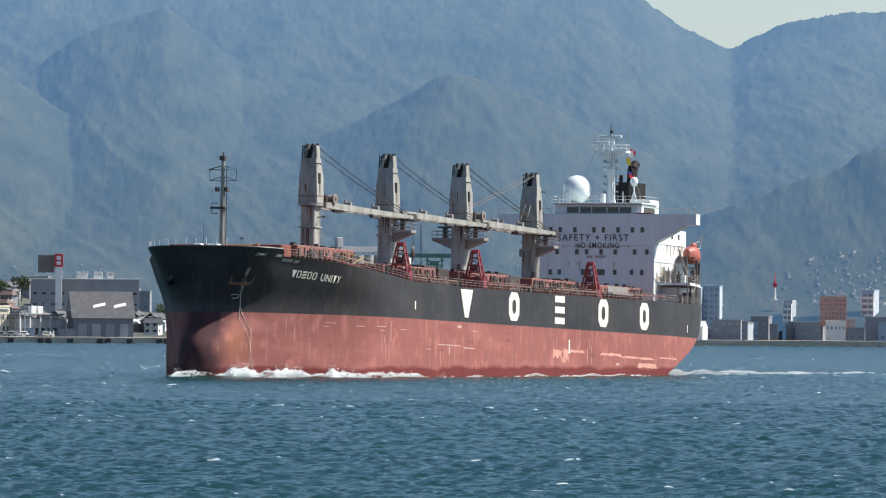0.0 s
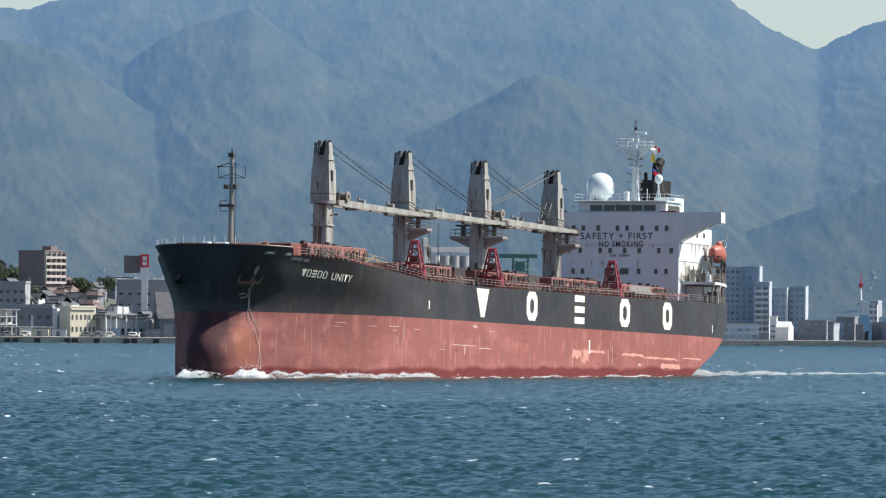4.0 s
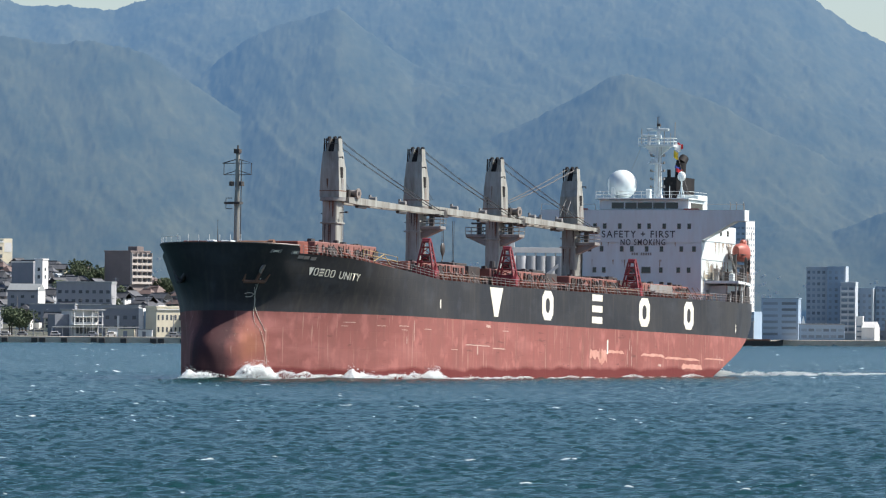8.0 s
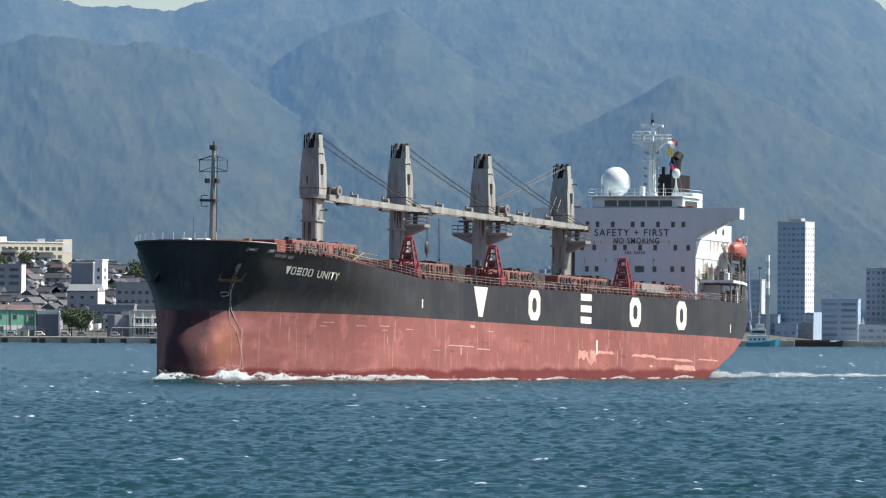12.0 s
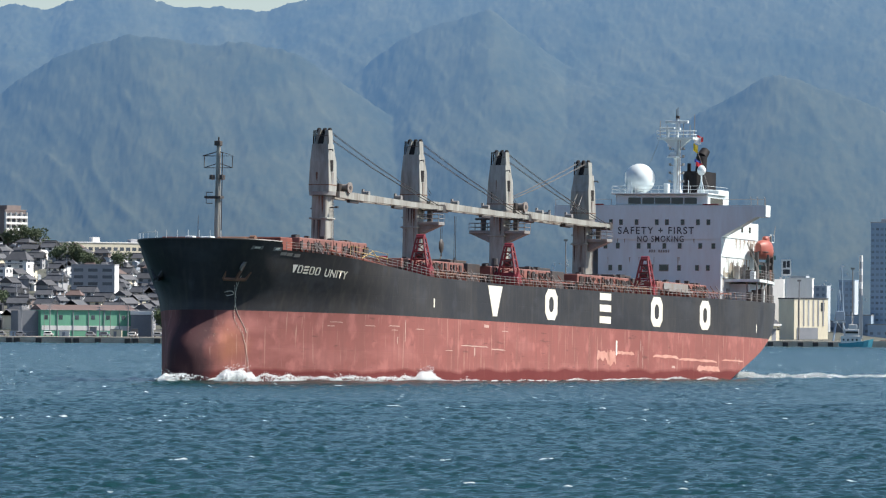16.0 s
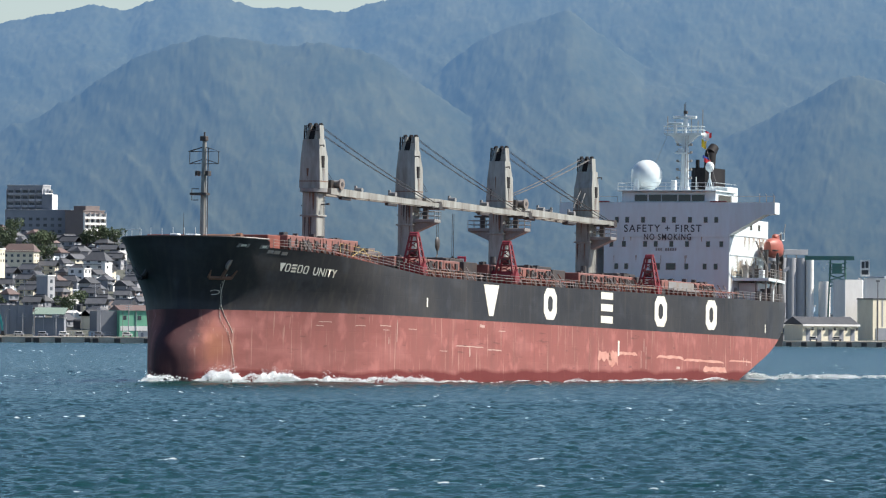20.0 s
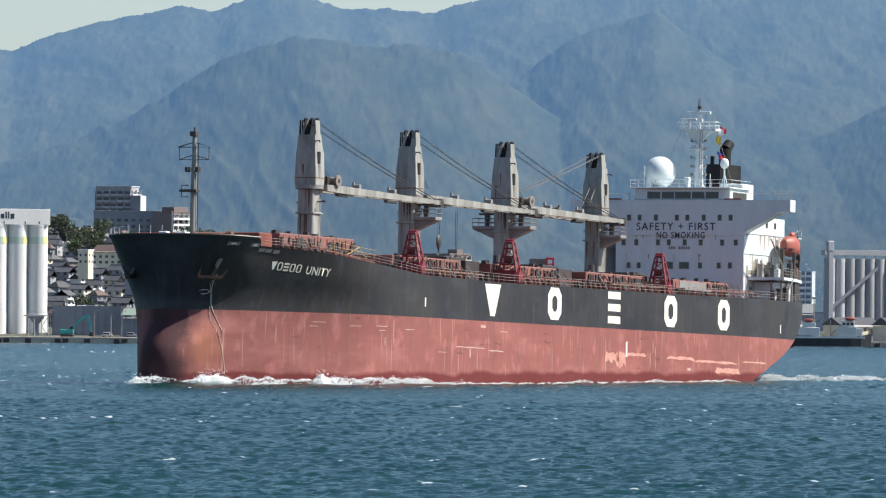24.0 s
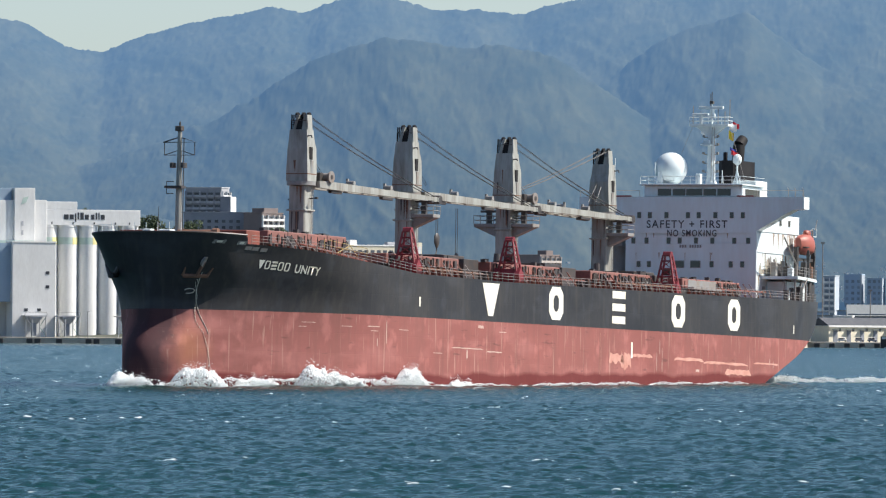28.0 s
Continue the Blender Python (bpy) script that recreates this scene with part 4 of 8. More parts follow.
for z in (16.7, 17.1, 17.5):
    s.path([(18.4, 9.6, z)] + [(x, rim(x) - 0.08, z) for x in np.linspace(18.4, 3.1, 12)] + [(3.1, 9.6, z)], 0.03, 4)
for x in np.arange(3.1, 18.5, 1.4):
    s.tube((x, rim(x) - 0.08, 16.2), (x, rim(x) - 0.08, 17.5), 0.035, seg=4)
part("boat_deck_railing", s, M_GREY, pf)
part("liferaft", Shape().tube((9, 11.6, 14.2), (10.4, 11.6, 14.2), 0.45, seg=12), M_WHITE, pf, smooth=True)
boat = []
for u in np.linspace(0, 1, 13):
    w = 1.25 * math.sin(math.pi * min(max(u * 0.94 + 0.03, 0), 1)) ** 0.45
    x = 5.9 + 4.2 * u
    ring = []
    for k in np.linspace(0, math.tau, 16, False):
        c, sn = math.cos(k), math.sin(k)
        ring.append((x, 11.3 + w * math.copysign(abs(c) ** 0.8, c), 20.6 + (1.65 if sn > 0 else 1.2) * (0.5 + 0.5 * w / 1.25) * math.copysign(abs(sn) ** 0.8, sn)))
    boat.append(ring)
lb = part("lifeboat", Shape().rings(boat), M_ORANGE, acc, "enclosed orange lifeboat under its davit", True)
part("boat_hatch", Shape().box(6.6, 7.9, 10.9, 11.7, 21.9, 22.8, 0.22), M_ORANGE, lb, smooth=True)
part("boat_fender", Shape().path([(6.3, 12.25, 20.45), (8.0, 12.45, 20.45), (9.7, 12.25, 20.45), (10.15, 11.3, 20.45), (9.7, 10.35, 20.45)], 0.09), M_DARK, lb)
dv = part("davit", Shape().box(4.6, 5.1, 11.0, 11.5, 16.25, 21.0).box(10.4, 10.9, 11.0, 11.5, 16.25, 20.4).box(4.5, 11, 11.0, 11.4, 18.6, 19.0), M_DARK, acc, "dark steel lifeboat davit")
part("davit_arm", Shape().tube((4.85, 11.2, 20.9), (5.6, 11.4, 22.9), 0.12).tube((5.6, 11.4, 22.9), (7.4, 11.3, 22.6), 0.08).tube((7, 12.4, 22.8), (6.4, 12.4, 24.2), 0.06), M_GREY, dv)
part("boom", Shape().tube((13.5, 12.5, 16.3), (13.5, 12.5, 18.0), 0.2).tube((13.5, 12.5, 18.0), (19.0, 13.0, 21.4), 0.16, 0.1), M_GREY, acc, "grey stores crane boom")
part("stair", Shape().tube((16.5, 13.9, 12.9), (13.0, 13.9, 16.1), 0.09).tube((16.5, 13.2, 12.9), (13.0, 13.2, 16.1), 0.09).path([(16.5, 13.9, 13.9), (13, 13.9, 17.1)], 0.04), M_GREY, acc)
s = Shape().box(9, 16.5, 9.5, 12.4, 12.7, 15.6, 0.05)
part("aft_deckhouse", s, M_WHITE, acc)
s = Shape()
for x, y, h in ((4.2, 10.6, 1.6), (6.2, 11.2, 1.4), (3.2, 10.2, 1.8), (8.5, 12.0, 1.2), (18.0, 13.8, 1.5), (20.5, 14.0, 1.1)):
    part("mooring_bollard", Shape().tube((x, y, 12.8), (x, y, 12.9 + h), 0.3, 0.26, 8).tube((x, y, 12.9 + h), (x, y, 13.2 + h), 0.42, 0.42, 8), M_DARK, ship)
s = Shape().box(15, 16, 9.9, 10.9, 16.3, 18.0).box(10.5, 11.6, 11.4, 12.9, 16.3, 17.4, 0.1).tube((8.2, 11.8, 16.9), (9.4, 11.8, 16.9), 0.5, seg=12)
part("boat_winch", s, M_DARK, acc)
# wing ends, rails and aerials
for ya, yb in ((9.5, 16.1), (-16.1, -7.5)):
    s = Shape().path([(HX, ya, 26.7), (HX, ya, 27.6), (HX, yb, 27.6), (HX, yb, 26.7)], 0.04, 4)
    part("wing_railing", s, M_GREY, acc)
for y in (13.8, 14.8, 15.9):
    part("wing_lamp_post", Shape().path([(HX - 0.2, y, 26.7), (HX - 0.2, y, 27.8), (HX - 0.8, y - 0.4, 28.0)], 0.05, 4), M_GREY, acc)
s = Shape()
for z in (29.0, 29.5):
    s.path([(12.7, 7.4, z), (HX + 0.3, 7.4, z), (HX + 0.3, -7.3, z), (12.7, -7.3, z)], 0.03, 4)
for y in np.arange(-7.3, 7.5, 1.2):
    s.tube((HX + 0.3, y, 28.5), (HX + 0.3, y, 29.5), 0.03, seg=4)
part("monkey_island_railing", s, M_WHITE, acc)
part("dome_stand", Shape().tube((15.5, -5.0, 28.4), (15.5, -5.0, 29.1), 1.0, seg=14), M_WHITE, acc, smooth=True)
dome = [[(15.5 + 2.2 * math.cos(a) * math.cos(k), -5.0 + 2.2 * math.cos(a) * math.sin(k), 30.75 + 2.2 * math.sin(a)) for k in np.linspace(0, math.tau, 28, False)] for a in np.linspace(-1.05, 1.5, 14)]
part("satellite_dome", Shape().rings(dome), M_WHITE, acc, "large white satellite dome", True)
dome = [[(12.5 + 0.62 * math.cos(a) * math.cos(k), 3.3 + 0.62 * math.cos(a) * math.sin(k), 32.1 + 0.75 * math.sin(a)) for k in np.linspace(0, math.tau, 16, False)] for a in np.linspace(-1.3, 1.5, 9)]
sd2 = part("small_dome", Shape().rings(dome), M_WHITE, acc, "small white dome on a pole", True)
part("dome_pole", Shape().tube((12.5, 3.3, 28.4), (12.5, 3.3, 31.5), 0.12).tube((12.5, 2.7, 28.4), (12.5, 3.3, 30.8), 0.07).tube((12.5, 3.9, 28.4), (12.5, 3.3, 30.8), 0.07), M_WHITE, sd2)
MY = -0.35
mast = part("radar_mast", Shape().tube((12.8, MY, 28.4), (12.8, MY, 36.6), 0.62, 0.42, 12).tube((12.8, MY, 28.4), (12.8, MY, 29.4), 0.95, 0.65, 12).tube((12.8, MY, 36.6), (12.8, MY, 39.6), 0.2, 0.12, 8), M_WHITE, acc, "white radar mast with scanners and flags", True)
part("crosstree", Shape().box(12.1, 13.6, MY - 2.9, MY + 2.7, 36.55, 36.85).add([(12.5, MY - 2.2, 36.55), (12.5, MY + 2.0, 36.55), (12.5, MY + 0.4, 35.2), (12.5, MY - 0.4, 35.2), (13.1, MY - 2.2, 36.55), (13.1, MY + 2.0, 36.55), (13.1, MY + 0.4, 35.2), (13.1, MY - 0.4, 35.2)],
     [(0, 1, 2, 3), (7, 6, 5, 4), (0, 4, 5, 1), (1, 5, 6, 2), (2, 6, 7, 3), (3, 7, 4, 0)]), M_WHITE, mast)
s = Shape()
for z in (37.3, 37.8):
    s.path([(13.6, MY - 2.9, z), (13.6, MY + 2.7, z), (12.1, MY + 2.7, z), (12.1, MY - 2.9, z), (13.6, MY - 2.9, z)], 0.045, 4)
for y in np.linspace(-2.9, 2.7, 7):
    s.tube((13.6, MY + y, 36.8), (13.6, MY + y, 37.8), 0.045, seg=4)
part("platform_railing", s, M_WHITE, mast)
part("radar_scanner", Shape().box(12.5, 12.95, MY - 1.9, MY + 1.6, 38.9, 39.3, 0.05).tube((12.7, MY, 38.2), (12.7, MY, 38.9), 0.34).box(12.4, 13.0, MY - 0.4, MY + 0.4, 37.7, 38.3, 0.08), M_WHITE, mast)
part("lower_scanner", Shape().box(13.5, 13.9, MY - 2.4, MY - 0.1, 38.0, 38.3, 0.05).tube((13.6, MY - 1.2, 36.8), (13.6, MY - 1.2, 38.0), 0.28), M_WHITE, mast)
part("mast_bracket", Shape().box(12.9, 14.2, MY - 1.0, MY + 0.4, 33.9, 34.1).box(13.3, 14.0, MY - 0.7, MY + 0.1, 34.1, 34.7, 0.1), M_WHITE, mast)
s = Shape()
for y, a, b in ((-2.7, 36.8, 39.3), (-1.6, 36.8, 38.6), (0.9, 36.8, 38.9), (1.9, 36.8, 38.6), (2.6, 36.8, 40.2), (-0.2, 39.3, 41.0)):
    s.tube((12.8, MY + y, a), (12.8, MY + y, b), 0.065, seg=4)
for z in (30.4, 31.6, 32.8, 34.0, 35.1):
    s.tube((12.8, MY - 1.1, z), (12.8, MY + 1.0, z), 0.07)
    s.box(12.7, 13.1, MY - 1.2, MY - 0.95, z, z + 0.3).box(12.7, 13.1, MY + 0.85, MY + 1.1, z, z + 0.3)
s.path([(12.8, MY - 2.7, 36.6), (14, MY - 5.5, 29)], 0.02, 4).path([(12.8, MY + 2.6, 36.6), (14, MY + 5.5, 29)], 0.02, 4)
part("mast_rigging", s, M_GREY, mast)
part("mast_ladder", Shape().path([(13.5, MY + 0.3, 29), (13.3, MY + 0.3, 36.5)], 0.04, 4).path([(13.5, MY + 0.65, 29), (13.3, MY + 0.65, 36.5)], 0.04, 4), M_GREY, mast)
part("horn", Shape().box(12.6, 13.0, MY - 0.25, MY + 0.25, 39.6, 40.0).tube((12.8, MY, 40.0), (12.8, MY, 41.2), 0.05), M_DARK, mast)
M_FLAG_RED = surface("red_bunting", (0.5, 0.02, 0.03), 0.8, scale=2, bump=0)
M_FLAG_BLUE = surface("blue_bunting", (0.03, 0.06, 0.3), 0.8, scale=2, bump=0)
M_FLAG_YELLOW = surface("yellow_bunting", (0.7, 0.5, 0.03), 0.8, scale=2, bump=0)
M_FLAG_WHITE = surface("white_bunting", (0.75, 0.75, 0.75), 0.8, scale=2, bump=0)


def cloth(y0, y1, z0, z1, wave, x=12.0):
    s = Shape()
    n = 8
    for k in range(n + 1):
        u = k / n
        dx, dz = wave * math.sin(u * 6.0), -0.25 * u + 0.1 * math.sin(u * 7)
        for e in (0, 0.03):
            s.v += [(x + dx + e, y0 + (y1 - y0) * u, z0 + dz), (x + dx + e, y0 + (y1 - y0) * u, z1 + dz)]
    for k in range(n):
        a = 4 * k
        s.f += [(a, a + 4, a + 5, a + 1), (a + 2, a + 3, a + 7, a + 6), (a, a + 2, a + 6, a + 4), (a + 1, a + 5, a + 7, a + 3)]
    return s


part("flag", cloth(1.9, 2.9, 36.1, 37.1, 0.2), M_FLAG_WHITE, mast)
part("flag", cloth(2.2, 3.1, 36.5, 37.2, 0.2, 11.6), M_FLAG_RED, mast)
part("flag", cloth(1.8, 2.5, 34.9, 36.0, 0.2), M_FLAG_YELLOW, mast)
part("flag", cloth(2, 2.9, 33.3, 33.75, 0.25), M_FLAG_BLUE, mast)
part("flag", cloth(2.2, 3.2, 32.75, 33.35, 0.25), M_FLAG_RED, mast)
part("flag", cloth(-2.2, -1.6, 35.6, 36.6, 0.15), M_FLAG_WHITE, mast)
fun = part("funnel", Shape().rings([[(x, y, z) for x, y in ((2.5, -1.5), (7.5, -1.5), (8.3, -0.7), (8.3, 0.9), (7.5, 1.6), (2.5, 1.6))] for z in (24.6, 29.0, 32.2)]), M_SOOT, acc, "dark funnel casing with exhaust pipes")
part("exhaust_pipe", Shape().tube((5.5, 0.4, 32.0), (5.2, 0.4, 34.4), 0.8, 0.8, 14).tube((5.2, 0.4, 34.4), (4.3, 0.6, 35.3), 0.8, 0.7, 14).tube((6.5, -1.0, 32.0), (6.5, -1.0, 33.4), 0.3, seg=8).tube((7.0, 1.0, 32.0), (7.0, 1.0, 33.0), 0.22, seg=8), M_SOOT, fun, smooth=True)
part("casing", Shape().box(3.0, 10.4, -4.5, 3.2, 24.6, 28.2, 0.08), M_WHITE, acc)
part("deck_locker", Shape().box(18.6, 19.3, 0.2, 0.9, 28.5, 29.9, 0.08), M_WHITE, acc)
part("deck_locker", Shape().box(17, 17.6, -6, -5.4, 28.5, 30.2, 0.05), M_WHITE, acc)
for x, y, z, top, thick in ((18, 3.5, 28.5, 30.4, 0.06), (18, -6.2, 28.5, 31.5, 0.06), (18.5, -11.8, 26.7, 32.0, 0.05)):
    part("whip_aerial", Shape().tube((x, y, z), (x, y, top), thick), M_WHITE, acc)
for y, r in ((-12.0, 1.0),):
    part("side_tank", Shape().tube((16, y, 12.6), (16, y, 20.2), 1.4, seg=14).box(14, 18, y - 1.4, y + 1.2, 20.2, 21.4), M_GREY, ship, smooth=True)

# -- boat deck clutter, rust and dark ragged patches on the port side of the house --
M_STAIN = surface("rust_run", (0.2, 0.13, 0.08), 0.7, second=(0.42, 0.38, 0.32), scale=0.8, stretch=(1.5, 1.5, 0.3), amount=0.9, bump=0.03)
r = random.Random(31)
for k in range(26):
    x, z = r.uniform(6.2, 19.2), r.choice((16.3, 17.2, 19.3, 19.3, 22.1, 22.1))
    w, h = r.uniform(0.12, 0.5), r.uniform(0.5, 2.3)
    lo = max(z - h, 12.9)
    part("rust_stain", Shape().prism([(x, z), (x + w, z), (x + w * 0.75, z - (z - lo) * 0.6), (x + w * 0.45, lo), (x + w * 0.2, z - (z - lo) * 0.7)], 9.44, 9.465), M_STAIN, acc)
M_OLIVE = surface("olive_mottle", (0.2, 0.18, 0.13), 0.8, second=(0.45, 0.43, 0.38), scale=0.9, stretch=(1.5, 1.5, 0.35), amount=0.8, bump=0.03)
for k in range(30):
    x, h, w = 7.0 + 12.4 * (k + r.uniform(-0.3, 0.3)) / 30, r.uniform(0.6, 3.4) * (1.0 if 6 < k < 26 else 0.55), r.uniform(0.3, 0.8)
    part("grime_stain", Shape().prism([(x - w / 2, 16.3), (x + w / 2, 16.3), (x + w * 0.42, 16.3 + h * 0.55), (x + w * 0.1, 16.3 + h), (x - w * 0.15, 16.3 + h * 0.7), (x - w * 0.45, 16.3 + h * 0.35)], 9.44, 9.47 + 0.001 * k), M_OLIVE, acc)
for k in range(14):
    x, z = r.uniform(10.5, 18.6), r.uniform(16.6, 19.2)
    w, h = r.uniform(0.5, 1.5), r.uniform(0.8, 2.4)
    lo = max(z - h, 16.3)
    part("soot_stain", Shape().prism([(x, z - 0.3), (x + w * 0.3, z), (x + w * 0.5, z - 0.4), (x + w, z - 0.2), (x + w * 0.9, lo + 0.3), (x + w * 0.5, lo), (x + w * 0.1, lo + 0.2)], 9.44, 9.475), M_GREY if k % 3 else M_STAIN, acc)
for k in range(12):
    y, z = r.uniform(-9, 9), r.choice((16.6, 19.3, 21.9))
    w, h = r.uniform(0.1, 0.3), r.uniform(0.4, 1.4)
    part("rust_stain", Shape().add([(HX + 0.008, y, z), (HX + 0.008, y + w, z), (HX + 0.008, y + w * 0.6, z - h), (HX + 0.008, y + w * 0.3, z - h * 0.8)], [(0, 1, 2, 3)]), M_STAIN, acc)
for x, y, h, m in ((16.6, 10.6, 1.9, M_GREY), (15.2, 11.8, 1.4, M_DARK), (12.4, 13.1, 2.1, M_DARK), (9.4, 12.3, 1.2, M_DARK), (6.0, 11.3, 1.7, M_RUST), (4.0, 10.5, 2.2, M_DARK), (17.6, 13.4, 1.1, M_WHITE)):
    part("deck_fitting", Shape().box(x - 0.35, x + 0.35, y - 0.35, y + 0.35, 16.25, 16.25 + h, 0.05).tube((x, y, 16.25 + h), (x + 0.15, y, 16.7 + h), 0.12), m, acc)
for x, y, h in ((5.2, 11.1, 2.7), (7.2, 11.8, 2.4), (9.0, 12.3, 2.8), (16.0, 13.9, 2.0), (3.6, 10.4, 2.5)):
    part("deck_locker", Shape().box(x - 0.5, x + 0.4, y - 0.4, y + 0.4, 12.9, 12.9 + h, 0.06).box(x - 0.55, x + 0.45, y - 0.45, y + 0.45, 12.9 + h * 0.5, 12.95 + h * 0.5), M_DARK, acc)
for x, y in ((5.0, 11.4), (11.2, 13.2)):
    part("davit_post", Shape().rings([[(x - a, y - b, z), (x + a, y - b, z), (x + a, y + b, z), (x - a, y + b, z)] for z, a, b in ((16.25, 0.16, 0.2), (18.5, 0.13, 0.15), (19.3, 0.11, 0.24), (20.0, 0.08, 0.1))]), M_DARK, acc)
for y in (10.2,):
    part("upper_platform", Shape().box(3.4, 5.0, y - 0.9, y + 0.9, 22.0, 22.12).path([(3.4, y + 0.9, 22.1), (3.4, y + 0.9, 23.1), (5.0, y + 0.9, 23.1), (5.0, y + 0.9, 22.1)], 0.04, 4), M_WHITE, acc)


# ---- sea ----
def sea_material():
    m = bpy.data.materials.new("sea_water")
    m.use_nodes = True
    nt = m.node_tree
    p = nt.nodes["Principled BSDF"]
    tc = nt.nodes.new("ShaderNodeTexCoord")
    p.inputs["IOR"].default_value = 1.33
    p.inputs["Roughness"].default_value = 0.22

    def noise_node(stretch, scale, detail):
        mp = nt.nodes.new("ShaderNodeMapping")
        mp.inputs["Scale"].default_value = stretch
        nt.links.new(tc.outputs["Object"], mp.inputs["Vector"])
        n = nt.nodes.new("ShaderNodeTexNoise")
        n.inputs["Scale"].default_value, n.inputs["Detail"].default_value = scale, detail
        nt.links.new(mp.outputs[0], n.inputs["Vector"])
        return n

    big = noise_node((1, 0.25, 1), 0.02, 3)
    mx = nt.nodes.new("ShaderNodeMix")
    mx.data_type = "RGBA"
    mx.inputs["A"].default_value, mx.inputs["B"].default_value = (0.0027, 0.0245, 0.025, 1), (0.006, 0.044, 0.042, 1)
    nt.links.new(big.outputs[0], mx.inputs["Factor"])
    # foam on scattered crests
    foam = noise_node((0.42, 0.6, 1), 0.9, 5)
    spread = noise_node((1, 0.6, 1), 0.035, 2)
    pr = nt.nodes.new("ShaderNodeMath")
    pr.operation = "MULTIPLY_ADD"
    pr.inputs[1].default_value = 0.35
    nt.links.new(spread.outputs[0], pr.inputs[0])
    nt.links.new(foam.outputs[0], pr.inputs[2])
    r = nt.nodes.new("ShaderNodeMapRange")
    r.inputs["From Min"].default_value, r.inputs["From Max"].default_value, r.inputs["To Max"].default_value = 0.89, 0.915, 0.85
    nt.links.new(pr.outputs[0], r.inputs["Value"])
    m2 = nt.nodes.new("ShaderNodeMix")
    m2.data_type = "RGBA"
    nt.links.new(r.outputs[0], m2.inputs["Factor"])
    nt.links.new(mx.outputs["Result"], m2.inputs["A"])
    m2.inputs["B"].default_value = (0.7, 0.74, 0.75, 1)
    nt.links.new(m2.outputs["Result"], p.inputs["Base Color"])
    rr = nt.nodes.new("ShaderNodeMapRange")
    rr.inputs["To Min"].default_value, rr.inputs["To Max"].default_value = 0.22, 0.8
    nt.links.new(r.outputs[0], rr.inputs["Value"])
    nt.links.new(rr.outputs[0], p.inputs["Roughness"])
    rip = noise_node((0.6, 1, 1), 2.2, 6)
    bp = nt.nodes.new("ShaderNodeBump")
    bp.inputs["Strength"].default_value, bp.inputs["Distance"].default_value = 1.0, 0.22
    nt.links.new(rip.outputs[0], bp.inputs["Height"])
    nt.links.new(bp.outputs[0], p.inputs["Normal"])
    return m


M_SEA = sea_material()


def wave_height(x, y):
    rng = np.random.RandomState(5)
    z = np.zeros_like(x)
    for k in range(46):
        lam = 0.8 * 1.05 ** k
        ang = radians(256) + rng.normal(0, 0.6)
        amp = 0.0165 * lam ** 0.5 * math.exp(-(lam / 3.2) ** 2)
        ph = rng.uniform(0, math.tau)
        s = np.sin((x * math.cos(ang) + y * math.sin(ang)) * math.tau / lam + ph)
        z += amp * (s + 0.55 * (s * s - 0.5))
    return z


def sea_sheet():
    r, rows = 310.0, []
    while r < 5300:
        rows.append(r)
        r *= 1.0014 if r < 800 else 1.002 if r < 1300 else 1.0032 if r < 4000 else 1.02
    rows = np.array(rows)
    cols = np.linspace(-1, 1, 500)
    half = rows * math.tan(radians(5.4)) + 22
    x = half[:, None] * cols[None, :]
    y = np.repeat(rows[:, None], len(cols), 1)
    z = wave_height(x, y) * np.interp(y, (310, 700, 1300, 2600), (1.0, 1.1, 2.0, 3.8))
    nr, nc = x.shape
    me = bpy.data.meshes.new("sea")
    co = np.stack([x, y, z], -1).reshape(-1, 3).astype(np.float32)
    idx = np.arange(nr * nc).reshape(nr, nc)
    quads = np.stack([idx[:-1, :-1], idx[:-1, 1:], idx[1:, 1:], idx[1:, :-1]], -1).reshape(-1, 4)
    me.vertices.add(len(co))
    me.vertices.foreach_set("co", co.ravel())
    me.loops.add(quads.size)
    me.loops.foreach_set("vertex_index", quads.ravel().astype(np.int32))
    me.polygons.add(len(quads))
    me.polygons.foreach_set("loop_start", np.arange(0, quads.size, 4, dtype=np.int32))
    me.polygons.foreach_set("use_smooth", np.ones(len(quads), dtype=bool))
    me.update(calc_edges=True)
    me.materials.append(M_SEA)
    return tagged(new("water", me), "choppy teal strait water with small whitecaps", "water", kind="structure")


sea = sea_sheet()
s = Shape().add([(-6000, -4000, -1.6), (6000, -4000, -1.6), (6000, 7000, -1.6), (-6000, 7000, -1.6)], [(0, 1, 2, 3)])
tagged(new("water_outer", s.mesh("water_outer", M_SEA)), "open water around the strait", "water", kind="structure")


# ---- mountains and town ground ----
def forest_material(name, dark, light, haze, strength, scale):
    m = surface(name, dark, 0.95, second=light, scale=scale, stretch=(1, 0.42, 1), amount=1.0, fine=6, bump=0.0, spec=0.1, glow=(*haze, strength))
    # haze painted in as blue glow, stronger on the farther crests
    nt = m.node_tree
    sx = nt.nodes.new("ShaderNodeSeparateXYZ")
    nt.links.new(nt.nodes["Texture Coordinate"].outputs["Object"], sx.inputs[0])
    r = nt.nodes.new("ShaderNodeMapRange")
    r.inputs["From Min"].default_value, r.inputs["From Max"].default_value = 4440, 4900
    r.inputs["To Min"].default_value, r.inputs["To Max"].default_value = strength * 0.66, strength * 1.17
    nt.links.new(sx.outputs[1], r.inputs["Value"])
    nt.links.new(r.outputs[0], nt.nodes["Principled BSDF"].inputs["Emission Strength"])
    return m


